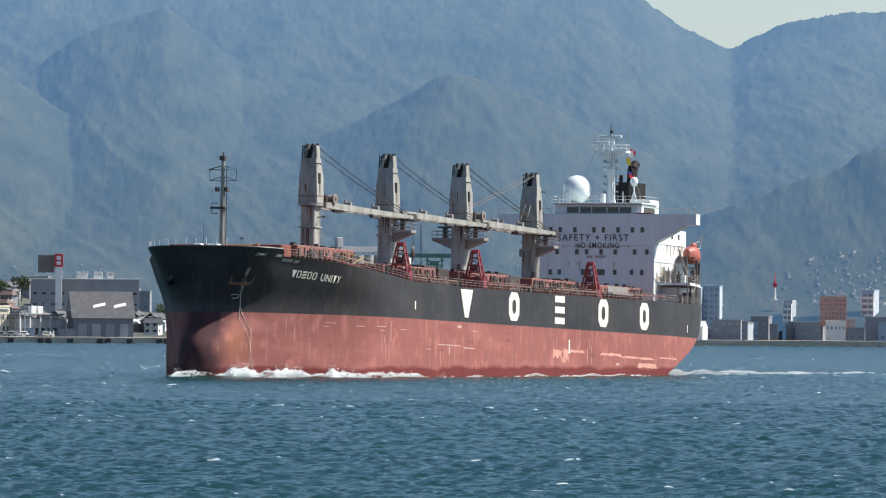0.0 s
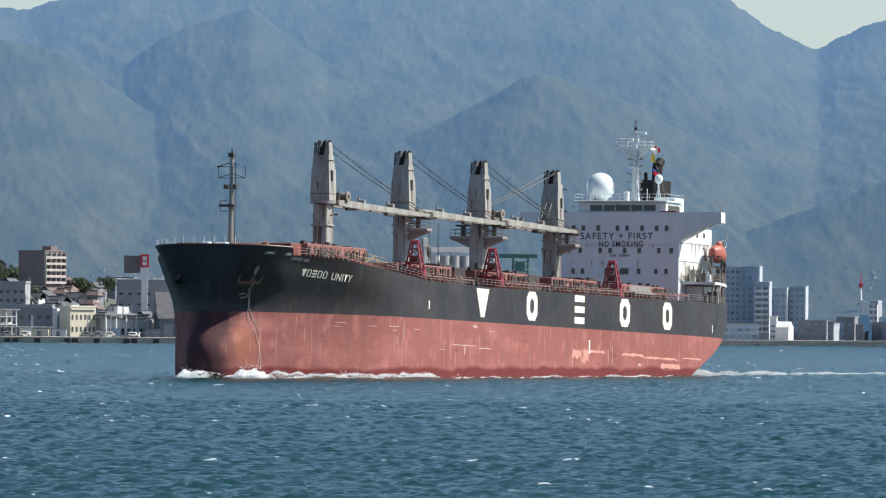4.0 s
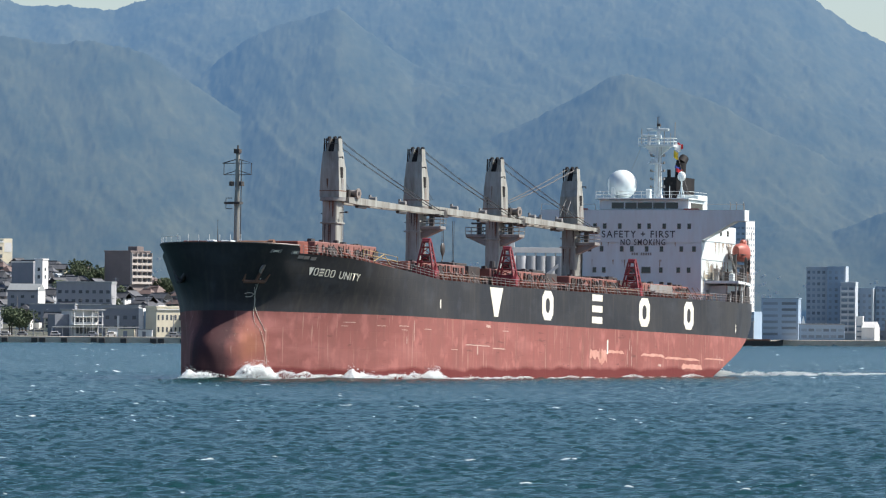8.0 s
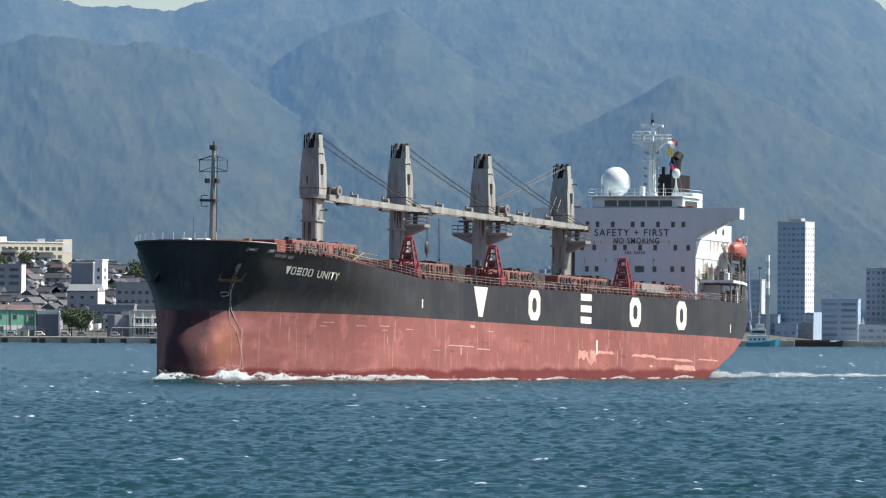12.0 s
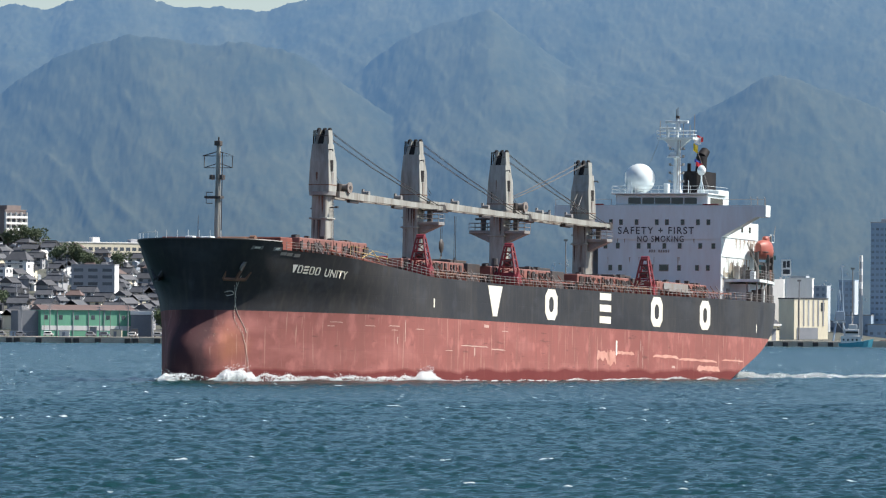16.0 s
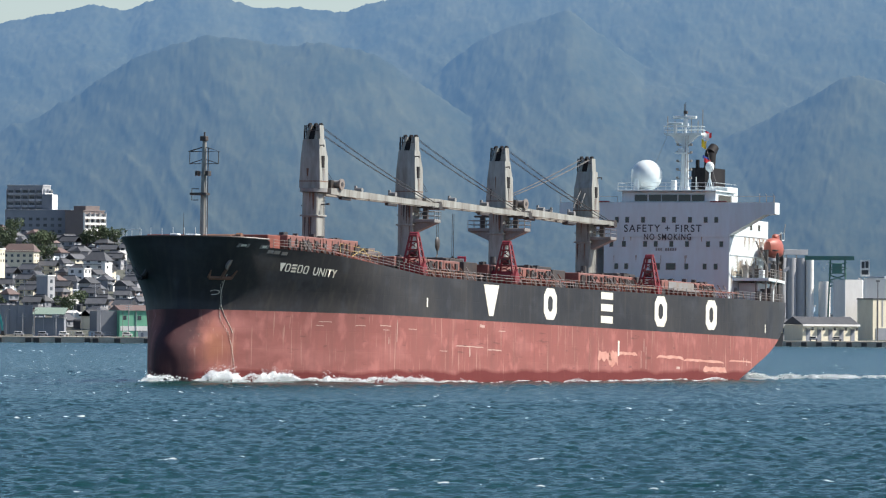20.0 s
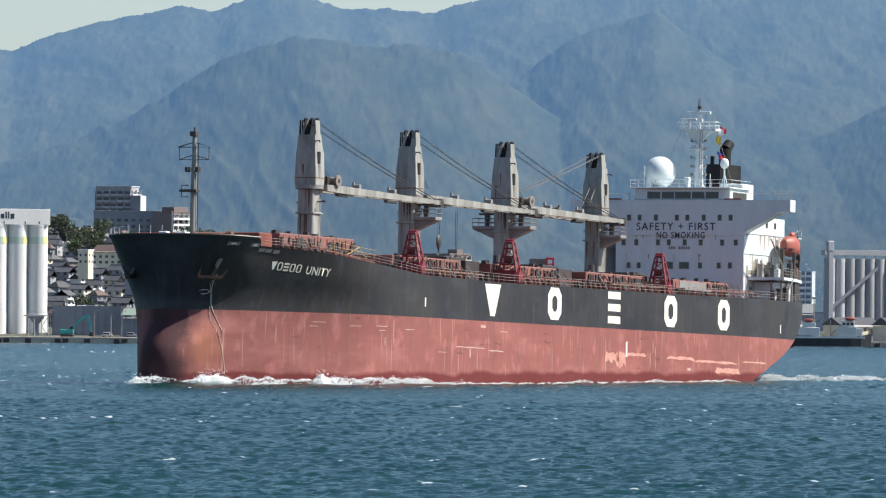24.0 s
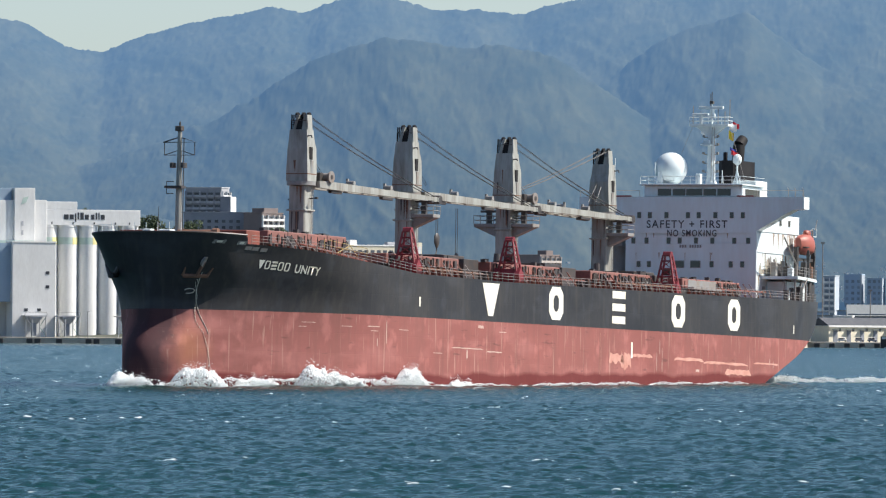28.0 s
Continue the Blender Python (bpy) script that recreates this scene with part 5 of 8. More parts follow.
RIDGE = ((-9, 1.927), (-6.74, 2.216), (-5.59, 2.023), (-4.82, 2.087), (-4.62, 2.036), (-4.36, 1.887), (-4.13, 1.85), (-3.95, 1.936), (-3.54, 2.053), (-3.01, 2.163), (-2.77, 2.127), (-2.63, 2.192), (-2.4, 2.243), (-2.18, 2.229), (-1.87, 2.142), (-1.61, 2.162), (-1.33, 2.118), (-1.16, 2.184), (-0.96, 2.223), (-0.66, 2.283), (-0.24, 2.322), (0.9, 2.408), (2.02, 2.447), (2.98, 2.391), (3.39, 2.216), (3.58, 2.074), (3.81, 1.962), (3.96, 1.891), (4.08, 1.971), (4.3, 2.07), (4.56, 2.124), (4.73, 2.156), (4.99, 2.158), (6.26, 2.216), (9, 1.927))
HILL = ((-9, 0), (0.48, 0.915), (0.91, 1.112), (1.38, 1.349), (1.58, 1.494), (1.85, 1.666), (2.09, 1.762), (2.34, 1.726), (2.6, 1.595), (2.87, 1.485), (3.17, 1.335), (3.55, 1.13), (3.93, 0.907), (4.82, 0.578), (9, 0))
SPUR_A = ((-9, 0.482), (-4.82, 1.098), (-4.43, 1.064), (-3.86, 1.257), (-3.3, 1.526), (-2.7, 1.833), (-2.17, 1.988), (-1.83, 1.927), (-1.37, 1.96), (-0.99, 1.775), (-0.61, 1.514), (-0.23, 1.329), (0.15, 1.181), (0.45, 0.957), (1.16, 0.674), (9, 0.289))
SPUR_B = ((-9, 0.193), (-2.5, 0.674), (-1.54, 0.963), (-0.87, 1.541), (-0.28, 2.001), (0.14, 2.163), (0.44, 1.976), (0.75, 1.79), (1.05, 1.565), (1.38, 1.334), (1.66, 1.079), (2.31, 0.771), (9, 0.193))
SPUR_C = ((-9, 0.867), (-5.78, 1.156), (-5.01, 0.915), (-4.34, 0.771), (-3.47, 0.723), (-2.7, 0.674), (-1.93, 0.819), (-1.16, 0.723), (0, 0.597), (1.45, 0.53), (2.89, 0.482), (3.47, 0.723), (4.24, 0.963), (5.01, 1.252), (9, 1.156))


def spline(knots, a, spread):
    """A crest line through the knots, rounded off over the given degrees."""
    g = np.arange(-9, 9, 0.01)
    ys = np.interp(g, [k[0] for k in knots], [k[1] for k in knots])
    n = int(3 * spread / 0.01)
    w = np.exp(-0.5 * (np.arange(-n, n + 1) * 0.01 / spread) ** 2)
    return np.interp(a, g, np.convolve(np.pad(ys, n, mode="edge"), w / w.sum(), "valid"))


def smooth_noise(x, y, seed):
    """Soft value noise on arrays, between -1 and 1."""
    r = np.random.RandomState(seed)
    g = r.uniform(-1, 1, (256, 256))
    xi, yi = np.floor(x).astype(int), np.floor(y).astype(int)
    fx, fy = x - xi, y - yi
    fx, fy = fx ** 3 * (fx * (fx * 6 - 15) + 10), fy ** 3 * (fy * (fy * 6 - 15) + 10)
    a, b = g[xi % 256, yi % 256], g[(xi + 1) % 256, yi % 256]
    c, d = g[xi % 256, (yi + 1) % 256], g[(xi + 1) % 256, (yi + 1) % 256]
    return (a * (1 - fx) + b * fx) * (1 - fy) + (c * (1 - fx) + d * fx) * fy


MOUNT_AZ, MOUNT_R = np.linspace(-6.6, 6.6, 1150), np.linspace(4400, 4960, 200)


def mountain_heights():
    A, R = np.meshgrid(MOUNT_AZ, MOUNT_R)
    X = R * np.tan(np.radians(A))
    # the crest lines wander a little so that no ridge is drawn with a ruler
    wob = 0.06 * smooth_noise(X / 45, R / 90, 4)
    tops = ((RIDGE, 4930, 560), (SPUR_B, 4790, 390), (HILL, 4670, 265), (SPUR_A, 4700, 305), (SPUR_C, 4560, 158))
    H = np.zeros_like(A)
    for n, (knots, r0, k) in enumerate(tops):
        crest = spline(knots, A + (wob if n else 0), 0.09 if n else 0.025)
        z = np.tan(np.radians(crest)) * r0
        d = (R - r0) / k
        fall = np.where(d < 0, (1 - np.clip(-d, 0, 1)) ** 1.1, 1 - np.clip(d * 3.0, 0, 1) * 0.9)
        H = np.maximum(H, z * fall)
    base = np.clip((R - 4400) / 120, 0, 1)
    # side ridges and gullies that lean down towards the town, bent by a slow drift
    rel = np.zeros_like(H)
    drift = 20 * smooth_noise(X / 130, R / 210, 15) + 9 * smooth_noise(X / 45, R / 80, 16)
    for n, (lam, amp) in enumerate(((150, 1.0), (62, 0.5), (27, 0.32), (13, 0.2))):
        u = smooth_noise((X + drift + 0.42 * (R - 4400)) / lam, R / (lam * 2.6), 20 + n)
        rel += amp * (0.5 - 1.4 * np.abs(u))
    mask = np.clip((4925 - R) / 120, 0, 1) * base
    wood = np.clip(H / 60, 0, 1)
    H = H + rel * 4.6 * mask + (smooth_noise(X / 8, R / 20, 41) * 0.5 + smooth_noise(X / 3.4, R / 8, 42) * 0.5) * wood
    r = np.random.RandomState(3)
    H += r.normal(0, 0.2, H.shape) * wood
    H = np.maximum(H, 2 + 10 * base + np.clip(-A / 5, 0, 1) * 38)
    H[0] = -EYE_HEIGHT - 3
    return A, R, X, H


MOUNTAIN = mountain_heights()


def slope_height(x, y):
    i = int(np.searchsorted(MOUNT_R, y))
    j = int(np.searchsorted(MOUNT_AZ, math.degrees(math.atan2(x, y))))
    return float(MOUNTAIN[3][min(i, 199), min(j, 1149)]) + EYE_HEIGHT


def mountain():
    A, R, X, H = MOUNTAIN
    me = bpy.data.meshes.new("backdrop_mountains")
    nr, nc = X.shape
    co = np.stack([X, R, H + EYE_HEIGHT], -1).reshape(-1, 3)
    idx = np.arange(nr * nc).reshape(nr, nc)
    quads = np.stack([idx[:-1, :-1], idx[:-1, 1:], idx[1:, 1:], idx[1:, :-1]], -1).reshape(-1, 4)
    me.vertices.add(len(co))
    me.vertices.foreach_set("co", co.astype(np.float32).ravel())
    me.loops.add(quads.size)
    me.loops.foreach_set("vertex_index", quads.ravel().astype(np.int32))
    me.polygons.add(len(quads))
    me.polygons.foreach_set("loop_start", np.arange(0, quads.size, 4, dtype=np.int32))
    me.polygons.foreach_set("use_smooth", np.ones(len(quads), dtype=bool))
    me.update(calc_edges=True)
    me.materials.append(forest_material("haze_glow_forest", (0.018, 0.024, 0.015), (0.046, 0.048, 0.025), (0.215, 0.43, 0.75), 0.25, 0.035))
    return tagged(new("backdrop_mountains", me), "wooded mountain range behind the town, blue haze painted as glow", "mountains", kind="structure")


mountain()


def shore_distance(x):
    """Where the quay stands, for a place across the view."""
    return float(np.interp(x, [-600, -110, 20, 40, 190, 240, 700], [3640, 3640, 3640, 3990, 3990, 4330, 4330]))


def land_height(x, y):
    """Flat quay, then streets that climb to the wooded slopes."""
    hill = float(np.interp(x, [-500, -290, -240, -200, -140, -90, -30, 40, 200, 500], [62, 52, 46, 42, 33, 27, 17, 13, 10, 10]))
    d = y - shore_distance(x)
    return 2.9 + (hill - 2.9) * min(max((d - 60) / 520.0, 0), 1) ** 0.85


M_GROUND = surface("town_ground", (0.09, 0.09, 0.08), 0.9, second=(0.05, 0.065, 0.04), scale=0.05, amount=0.9, bump=0.1)
M_CONCRETE = surface("quay_concrete", (0.56, 0.5, 0.41), 0.85, second=(0.3, 0.26, 0.21), scale=0.16, stretch=(1, 1, 2), amount=0.8, bump=0.2)


def land():
    s = Shape()
    xs, vs = np.linspace(-760, 760, 260), np.linspace(0, 1, 26)
    for v in vs:
        for x in xs:
            y0 = shore_distance(x) + 3
            y = y0 + (4500 - y0) * v ** 1.3
            s.v.append((x, y, land_height(x, y) - 0.05))
    n = len(xs)
    s.f = [(j * n + i, j * n + i + 1, (j + 1) * n + i + 1, (j + 1) * n + i) for j in range(len(vs) - 1) for i in range(n - 1)]
    return tagged(new("ground", s.mesh("ground", M_GROUND)), "town ground that climbs from the quay to the hills", "ground", kind="structure")


land()
for x0, x1 in ((-760, 22), (40, 192), (238, 760)):
    y = shore_distance((x0 + x1) / 2)
    q = Shape().box(x0, x1, y, y + 14, -3, 2.9, 0.15)
    tagged(new("quay", q.mesh("quay", M_CONCRETE)), "weathered concrete quay wall with dark fenders", "quay", kind="structure")
for x0, x1, ya, yb in ((20, 42, 3640, 3995), (190, 240, 3995, 4335)):
    q = Shape().add([(x0, ya, -3), (x1, yb, -3), (x1, yb, 2.9), (x0, ya, 2.9), (x0, ya + 20, 2.9), (x1, yb + 20, 2.9)], [(0, 1, 2, 3), (3, 2, 5, 4)])
    tagged(new("quay", q.mesh("quay", M_CONCRETE)), "weathered concrete quay wall with dark fenders", "quay", kind="structure")


# ---- the town across the strait ----
rng = random.Random(11)
W_WHITE = surface("wall_white", (0.74, 0.74, 0.72), 0.8, second=(0.55, 0.54, 0.52), scale=0.2, stretch=(1, 1, 0.3), amount=0.5, bump=0.1, per_object=0.08)
W_CREAM = surface("wall_cream", (0.72, 0.67, 0.52), 0.8, second=(0.54, 0.48, 0.36), scale=0.2, stretch=(1, 1, 0.3), amount=0.5, bump=0.1, per_object=0.08)
W_GREY = surface("wall_grey", (0.36, 0.37, 0.39), 0.85, second=(0.25, 0.26, 0.28), scale=0.15, stretch=(1, 1, 0.3), amount=0.6, bump=0.1, per_object=0.2)
W_BROWN = surface("wall_brown_tile", (0.2, 0.165, 0.155), 0.8, second=(0.14, 0.115, 0.11), scale=0.2, amount=0.6, bump=0.1, per_object=0.12)
# haze over the town is mixed into the dark, blue-grey and pale walls
W_DARK = surface("wall_dark", (0.2, 0.22, 0.25), 0.85, second=(0.27, 0.28, 0.31), scale=0.2, amount=0.6, bump=0.1, per_object=0.2)
W_HAZE_BLUE = surface("wall_hazed_blue_grey", (0.29, 0.38, 0.48), 0.7, second=(0.24, 0.33, 0.43), scale=0.2, amount=0.5, bump=0.05, per_object=0.1)
W_HAZE_PALE = surface("wall_hazed_pale_grey", (0.39, 0.44, 0.49), 0.85, second=(0.3, 0.35, 0.4), scale=0.15, stretch=(1, 1, 0.3), amount=0.6, bump=0.1, per_object=0.12)
W_GREEN = surface("siding_green", (0.16, 0.42, 0.28), 0.7, second=(0.12, 0.32, 0.22), scale=0.15, stretch=(3, 3, 0.2), amount=0.5, bump=0.1)
W_PINK = surface("wall_salmon", (0.6, 0.3, 0.22), 0.8, second=(0.5, 0.24, 0.18), scale=0.2, amount=0.5, bump=0.1)
W_SAND = surface("wall_sand_tile", (0.44, 0.4, 0.37), 0.8, second=(0.3, 0.27, 0.25), scale=0.3, amount=0.5, bump=0.1)
R_TILE = surface("roof_dark_tile", (0.052, 0.057, 0.067), 0.65, second=(0.1, 0.104, 0.112), scale=0.4, amount=0.7, bump=0.3, per_object=0.3)
R_BROWN = surface("roof_brown_tile", (0.125, 0.085, 0.075), 0.7, second=(0.08, 0.062, 0.06), scale=0.4, amount=0.7, bump=0.3, per_object=0.2)
R_METAL = surface("roof_grey_sheet", (0.26, 0.28, 0.28), 0.5, second=(0.18, 0.19, 0.2), scale=0.3, stretch=(4, 0.5, 1), amount=0.6, bump=0.2, per_object=0.15)
R_GREEN = surface("roof_faded_green_sheet", (0.2, 0.27, 0.22), 0.6, second=(0.14, 0.18, 0.15), scale=0.3, stretch=(4, 0.5, 1), amount=0.6, bump=0.2)
# haze over the trees is mixed into this green
M_LEAF = surface("leaf_green", (0.06, 0.085, 0.05), 0.85, second=(0.09, 0.11, 0.06), scale=0.6, amount=0.9, bump=0.3, spec=0.2, per_object=0.25)
M_BARK = surface("bark", (0.09, 0.07, 0.05), 0.9, scale=1.0, bump=0.3)
M_TEAL = surface("teal_machine_paint", (0.05, 0.36, 0.34), 0.5, second=(0.04, 0.22, 0.22), scale=0.5, bump=0.05)
M_STEELGREEN = surface("green_steel_paint", (0.06, 0.19, 0.16), 0.6, second=(0.1, 0.12, 0.09), scale=0.4, bump=0.05)
M_LIGHTBLUE = surface("light_blue_hull_paint", (0.08, 0.36, 0.48), 0.5, second=(0.06, 0.25, 0.33), scale=0.3, bump=0.05)
M_SIGN_RED = surface("sign_red", (0.6, 0.03, 0.05), 0.5, scale=0.5, bump=0)
M_BANDY = surface("band_yellow", (0.72, 0.66, 0.3), 0.7, scale=0.4, bump=0)
M_BAND = surface("band_green", (0.5, 0.62, 0.55), 0.7, scale=0.4, bump=0)
M_PANE = surface("town_window_glass", (0.06, 0.07, 0.085), 0.2, second=(0.1, 0.12, 0.14), scale=0.5, bump=0, per_object=0.4)
PANES = {}


def pane_mesh(w, h, side, mat=None):
    key = (round(w, 2), round(h, 2), side, mat.name if mat else "")
    if key not in PANES:
        s = Shape()
        if side == "x":
            s.box(-0.05, 0.06, -w / 2, w / 2, 0, h)
        else:
            s.box(-w / 2, w / 2, -0.06, 0.05, 0, h)
        PANES[key] = s.mesh("pane", mat or M_PANE)
    return PANES[key]


def windows_on(body, w, d, z0, rows, step, cols, ww, wh, side="y", lo=-0.5, hi=0.5, mat=None, name="window"):
    for r in range(rows):
        for c in range(cols):
            u = lo + (hi - lo) * (c + 0.5) / cols
            me = pane_mesh(ww, wh, side, mat)
            m = pose(w / 2, u * d, z0 + r * step) if side == "x" else pose(u * w, -d / 2, z0 + r * step)
            part(name, me, None, body, m=m)


def block(name, label, category, x, y, z0, w, d, h, rz, wall, front=None, side=None, roof=None, parapet=0.6, group=""):
    """A flat-roofed building; front and side: rows, columns, pane width, pane height, first sill, storey."""
    b = thing(name, label, category, group, m=pose(x, y, z0, 0, 0, rz))
    body = part("wall", Shape().box(-w / 2, w / 2, -d / 2, d / 2, -6, h, 0.05), wall, b)
    part("roof", Shape().box(-w / 2 - 0.25, w / 2 + 0.25, -d / 2 - 0.25, d / 2 + 0.25, h, h + parapet, 0.05), roof or wall, b)
    if front:
        windows_on(body, w, d, front[4], front[0], front[5], front[1], front[2], front[3])
    if side:
        windows_on(body, w, d, side[4], side[0], side[5], side[1], side[2], side[3], "x")
    return b


def balconies(b, w, d, rows, step, z0, cols, side, wall, deep=1.2):
    """Balcony parapets, dividers and dark glazing on one face."""
    for r in range(rows):
        z = z0 + r * step
        for c in range(cols):
            u0, u1 = -0.5 + c / cols + 0.01, -0.5 + (c + 1) / cols - 0.01
            s = Shape()
            if side == "x":
                s.box(w / 2, w / 2 + deep, u0 * d, u1 * d, z, z + 0.2).box(w / 2 + deep - 0.15, w / 2 + deep, u0 * d, u1 * d, z + 0.2, z + 1.15)
                g = Shape().box(w / 2 - 0.05, w / 2 + 0.05, u0 * d + 0.4, u1 * d - 0.4, z + 0.2, z + 2.4)
            else:
                s.box(u0 * w, u1 * w, -d / 2 - deep, -d / 2, z, z + 0.2).box(u0 * w, u1 * w, -d / 2 - deep, -d / 2 - deep + 0.15, z + 0.2, z + 1.15)
                g = Shape().box(u0 * w + 0.4, u1 * w - 0.4, -d / 2 - 0.05, -d / 2 + 0.05, z + 0.2, z + 2.4)
            bal = part("balcony", s, wall, b)
            part("pane", g, M_PANE, bal)
        for c in range(cols + 1):
            u = -0.5 + c / cols
            if side == "x":
                part("fin_wall", Shape().box(w / 2, w / 2 + deep, u * d - 0.12, u * d + 0.12, z, z + step), wall, b)
            else:
                part("fin_wall", Shape().box(u * w - 0.12, u * w + 0.12, -d / 2 - deep, -d / 2, z, z + step), wall, b)


def gable_house(w, d, h, rise, wall, roof, hip, label):
    b = thing("house", label, "house", "hillside houses")
    body = part("wall", Shape().box(-w / 2, w / 2, -d / 2, d / 2, -5, h), wall, b)
    if not hip:
        part("gable", Shape().add([(-w / 2, -d / 2, h), (-w / 2, d / 2, h), (-w / 2, 0, h + rise), (w / 2, -d / 2, h), (w / 2, d / 2, h), (w / 2, 0, h + rise)], [(0, 1, 2), (3, 5, 4), (0, 2, 5, 3), (1, 4, 5, 2)]), wall, b)
    e, k = 0.6, (w * 0.28 if hip else 0)
    o = 0.22
    rf = Shape()
    lo, up = h - 0.25, h + rise
    ring = [(-w / 2 - e, -d / 2 - e, lo), (w / 2 + e, -d / 2 - e, lo), (w / 2 + e, d / 2 + e, lo), (-w / 2 - e, d / 2 + e, lo)]
    rid = [(-w / 2 - e + k, 0, up), (w / 2 + e - k, 0, up)]
    vs = ring + rid + [(a, b2, c + o) for a, b2, c in ring + rid]
    rf.add(vs, [(6, 7, 11, 10), (8, 9, 10, 11), (7, 8, 11), (9, 6, 10), (0, 4, 5, 1), (2, 5, 4, 3), (1, 5, 2), (3, 4, 0), (0, 1, 7, 6), (1, 2, 8, 7), (2, 3, 9, 8), (3, 0, 6, 9)])
    part("roof", rf, roof, b)
    part("ridge", Shape().box(-w / 2 - e + k, w / 2 + e - k, -0.22, 0.22, up + o - 0.05, up + o + 0.22), roof, b)
    for z in ((0.9, 3.6) if h > 4.5 else (0.9,)):
        for u in (-0.28, 0.25):
            part("window", pane_mesh(1.7, 1.2, "y"), None, body, m=pose(u * w, -d / 2, z))
        part("window", pane_mesh(1.5, 1.2, "x"), None, body, m=pose(w / 2, -0.15 * d, z))
    if h > 4.5:
        part("porch_roof", Shape().box(-w / 2 - 0.5, w / 2 * 0.6, -d / 2 - 1.1, -d / 2, 2.7, 2.9), roof, b)
    return b


# -- waterfront on the near quay --
def fender(x, y):
    f = thing("quay_fender", "black rubber fender hung on the quay wall", "fender", "quay fenders", m=pose(x, y - 0.4, 0))
    part("rubber_block", Shape().box(-1.3, 1.3, -0.35, 0.4, 0.2, 2.3, 0.15), M_DARK, f)
    return f


f0 = fender(-330, 3640)
k = 0
for x in np.arange(-318, 20, 12.6):
    copy_thing(f0, pose(x, 3639.6, 0))
    if k % 2 == 0:
        copy_thing(f0, pose(x + 3.4, 3639.6, 0))
    k += 1
for x in np.arange(46, 190, 7):
    copy_thing(f0, pose(x, 3989.6, 0))

b = block("white_office", "two-storey cream office with tall windows by the quay", "office building", -62.4, 3690, 2.9, 12.8, 9, 12.6, 32, W_CREAM, (2, 6, 0.9, 2.2, 2.0, 5.2), (2, 3, 0.9, 2.2, 2.0, 5.2))
part("cornice", Shape().box(-6.0, 6.0, -5.0, 5.0, 11.6, 12.0), W_WHITE, b)
b = block("harbour_terminal", "low grey terminal with a wide flat canopy", "terminal", -44.2, 3695, 2.9, 18, 10, 7.5, 30, W_WHITE, (1, 6, 1.6, 2.6, 1.0, 3), (1, 2, 1.6, 2.4, 1.0, 3), R_METAL)
part("canopy", Shape().box(-12, 10.5, -8, 6, 9.2, 9.9, 0.1), R_METAL, b)
for u in (-11, -6, -1, 4, 9.5):
    part("column", Shape().box(u - 0.3, u + 0.3, -7.5, -6.9, -1, 9.2), W_WHITE, b)
for u in (-2.6, 0.6):
    part("rooftop_box", Shape().box(u, u + 2.6, -2, 1, 9.9, 13.0, 0.1), W_WHITE, b)
part("annex", Shape().box(8.5, 13.0, -5, 3, 0, 7.5, 0.1), W_WHITE, b)
b = block("dark_shed", "dark blue-grey shed with a tall white door", "shed", -80.5, 3700, 2.9, 15.5, 10, 12, -6, W_DARK, (2, 4, 1.6, 1.6, 3.0, 4.4), None, roof=R_METAL)
part("shed_door", Shape().box(-1.6, -0.6, -5.1, -4.9, 0, 9.0), W_WHITE, b)
part("end_wall", Shape().box(7.75, 9.8, -5, 4.4, -2, 12.2, 0.05), W_WHITE, b)
part("blue_door", Shape().box(9.9, 13.0, -4.6, 2, -2, 11.0, 0.05), W_HAZE_BLUE, b)
b = block("pier_station", "two-storey pier station with ribbon windows and terraces", "station building", -98.0, 3676, 2.9, 13.4, 9, 11.0, 28, W_WHITE, None, None, R_METAL)
for z in (5.2, 8.6):
    part("terrace", Shape().box(-6.6, 7.6, -7.4, -4.4, z - 0.3, z), W_WHITE, b)
for z, hh in ((6.0, 2.0), (1.2, 2.6)):
    for u in np.linspace(-5.2, 5.2, 7):
        part("window", pane_mesh(1.3, hh, "y"), None, b, m=pose(u, -4.5, z))
part("flat_roof", Shape().box(-7.4, 8.6, -7.6, 5, 11.0, 11.6, 0.08), R_METAL, b)
for u in (-6.2, -2, 2.4, 7.2):
    part("column", Shape().box(u - 0.2, u + 0.2, -7.2, -6.8, -1, 11), W_WHITE, b)
part("covered_walk", Shape().box(-17.5, 24, -8.6, -5.8, 3.8, 4.2), R_METAL, b)
for u in np.linspace(-17, 23.5, 9):
    part("walk_post", Shape().box(u - 0.15, u + 0.15, -7.4, -7.1, -1, 3.8), W_GREY, b)
part("ticket_kiosk", Shape().box(9.5, 14.2, -8, -5, 0, 3.7, 0.08), W_WHITE, b)
part("side_block", Shape().box(-13.5, -6.2, -3, 4, -2, 9.4, 0.05), W_DARK, b)
block("long_store", "long grey store with small windows behind the quay", "warehouse", -86.5, 3725, 2.9, 26, 12, 13.2, -4, W_GREY, (2, 10, 1.5, 1.3, 5.0, 4.0), None, roof=R_METAL)
block("tall_store", "grey store with a flat roof and small windows", "warehouse", -112, 3760, 4, 20, 12, 12.5, -4, W_DARK, (2, 7, 1.6, 1.3, 4.0, 4.2), None, roof=R_METAL)
b = block("green_warehouse", "pale green corrugated warehouse with white base band", "warehouse", -163.2, 3694, 2.9, 43.5, 14, 11.2, 23, W_GREEN, roof=R_METAL, parapet=0.3)
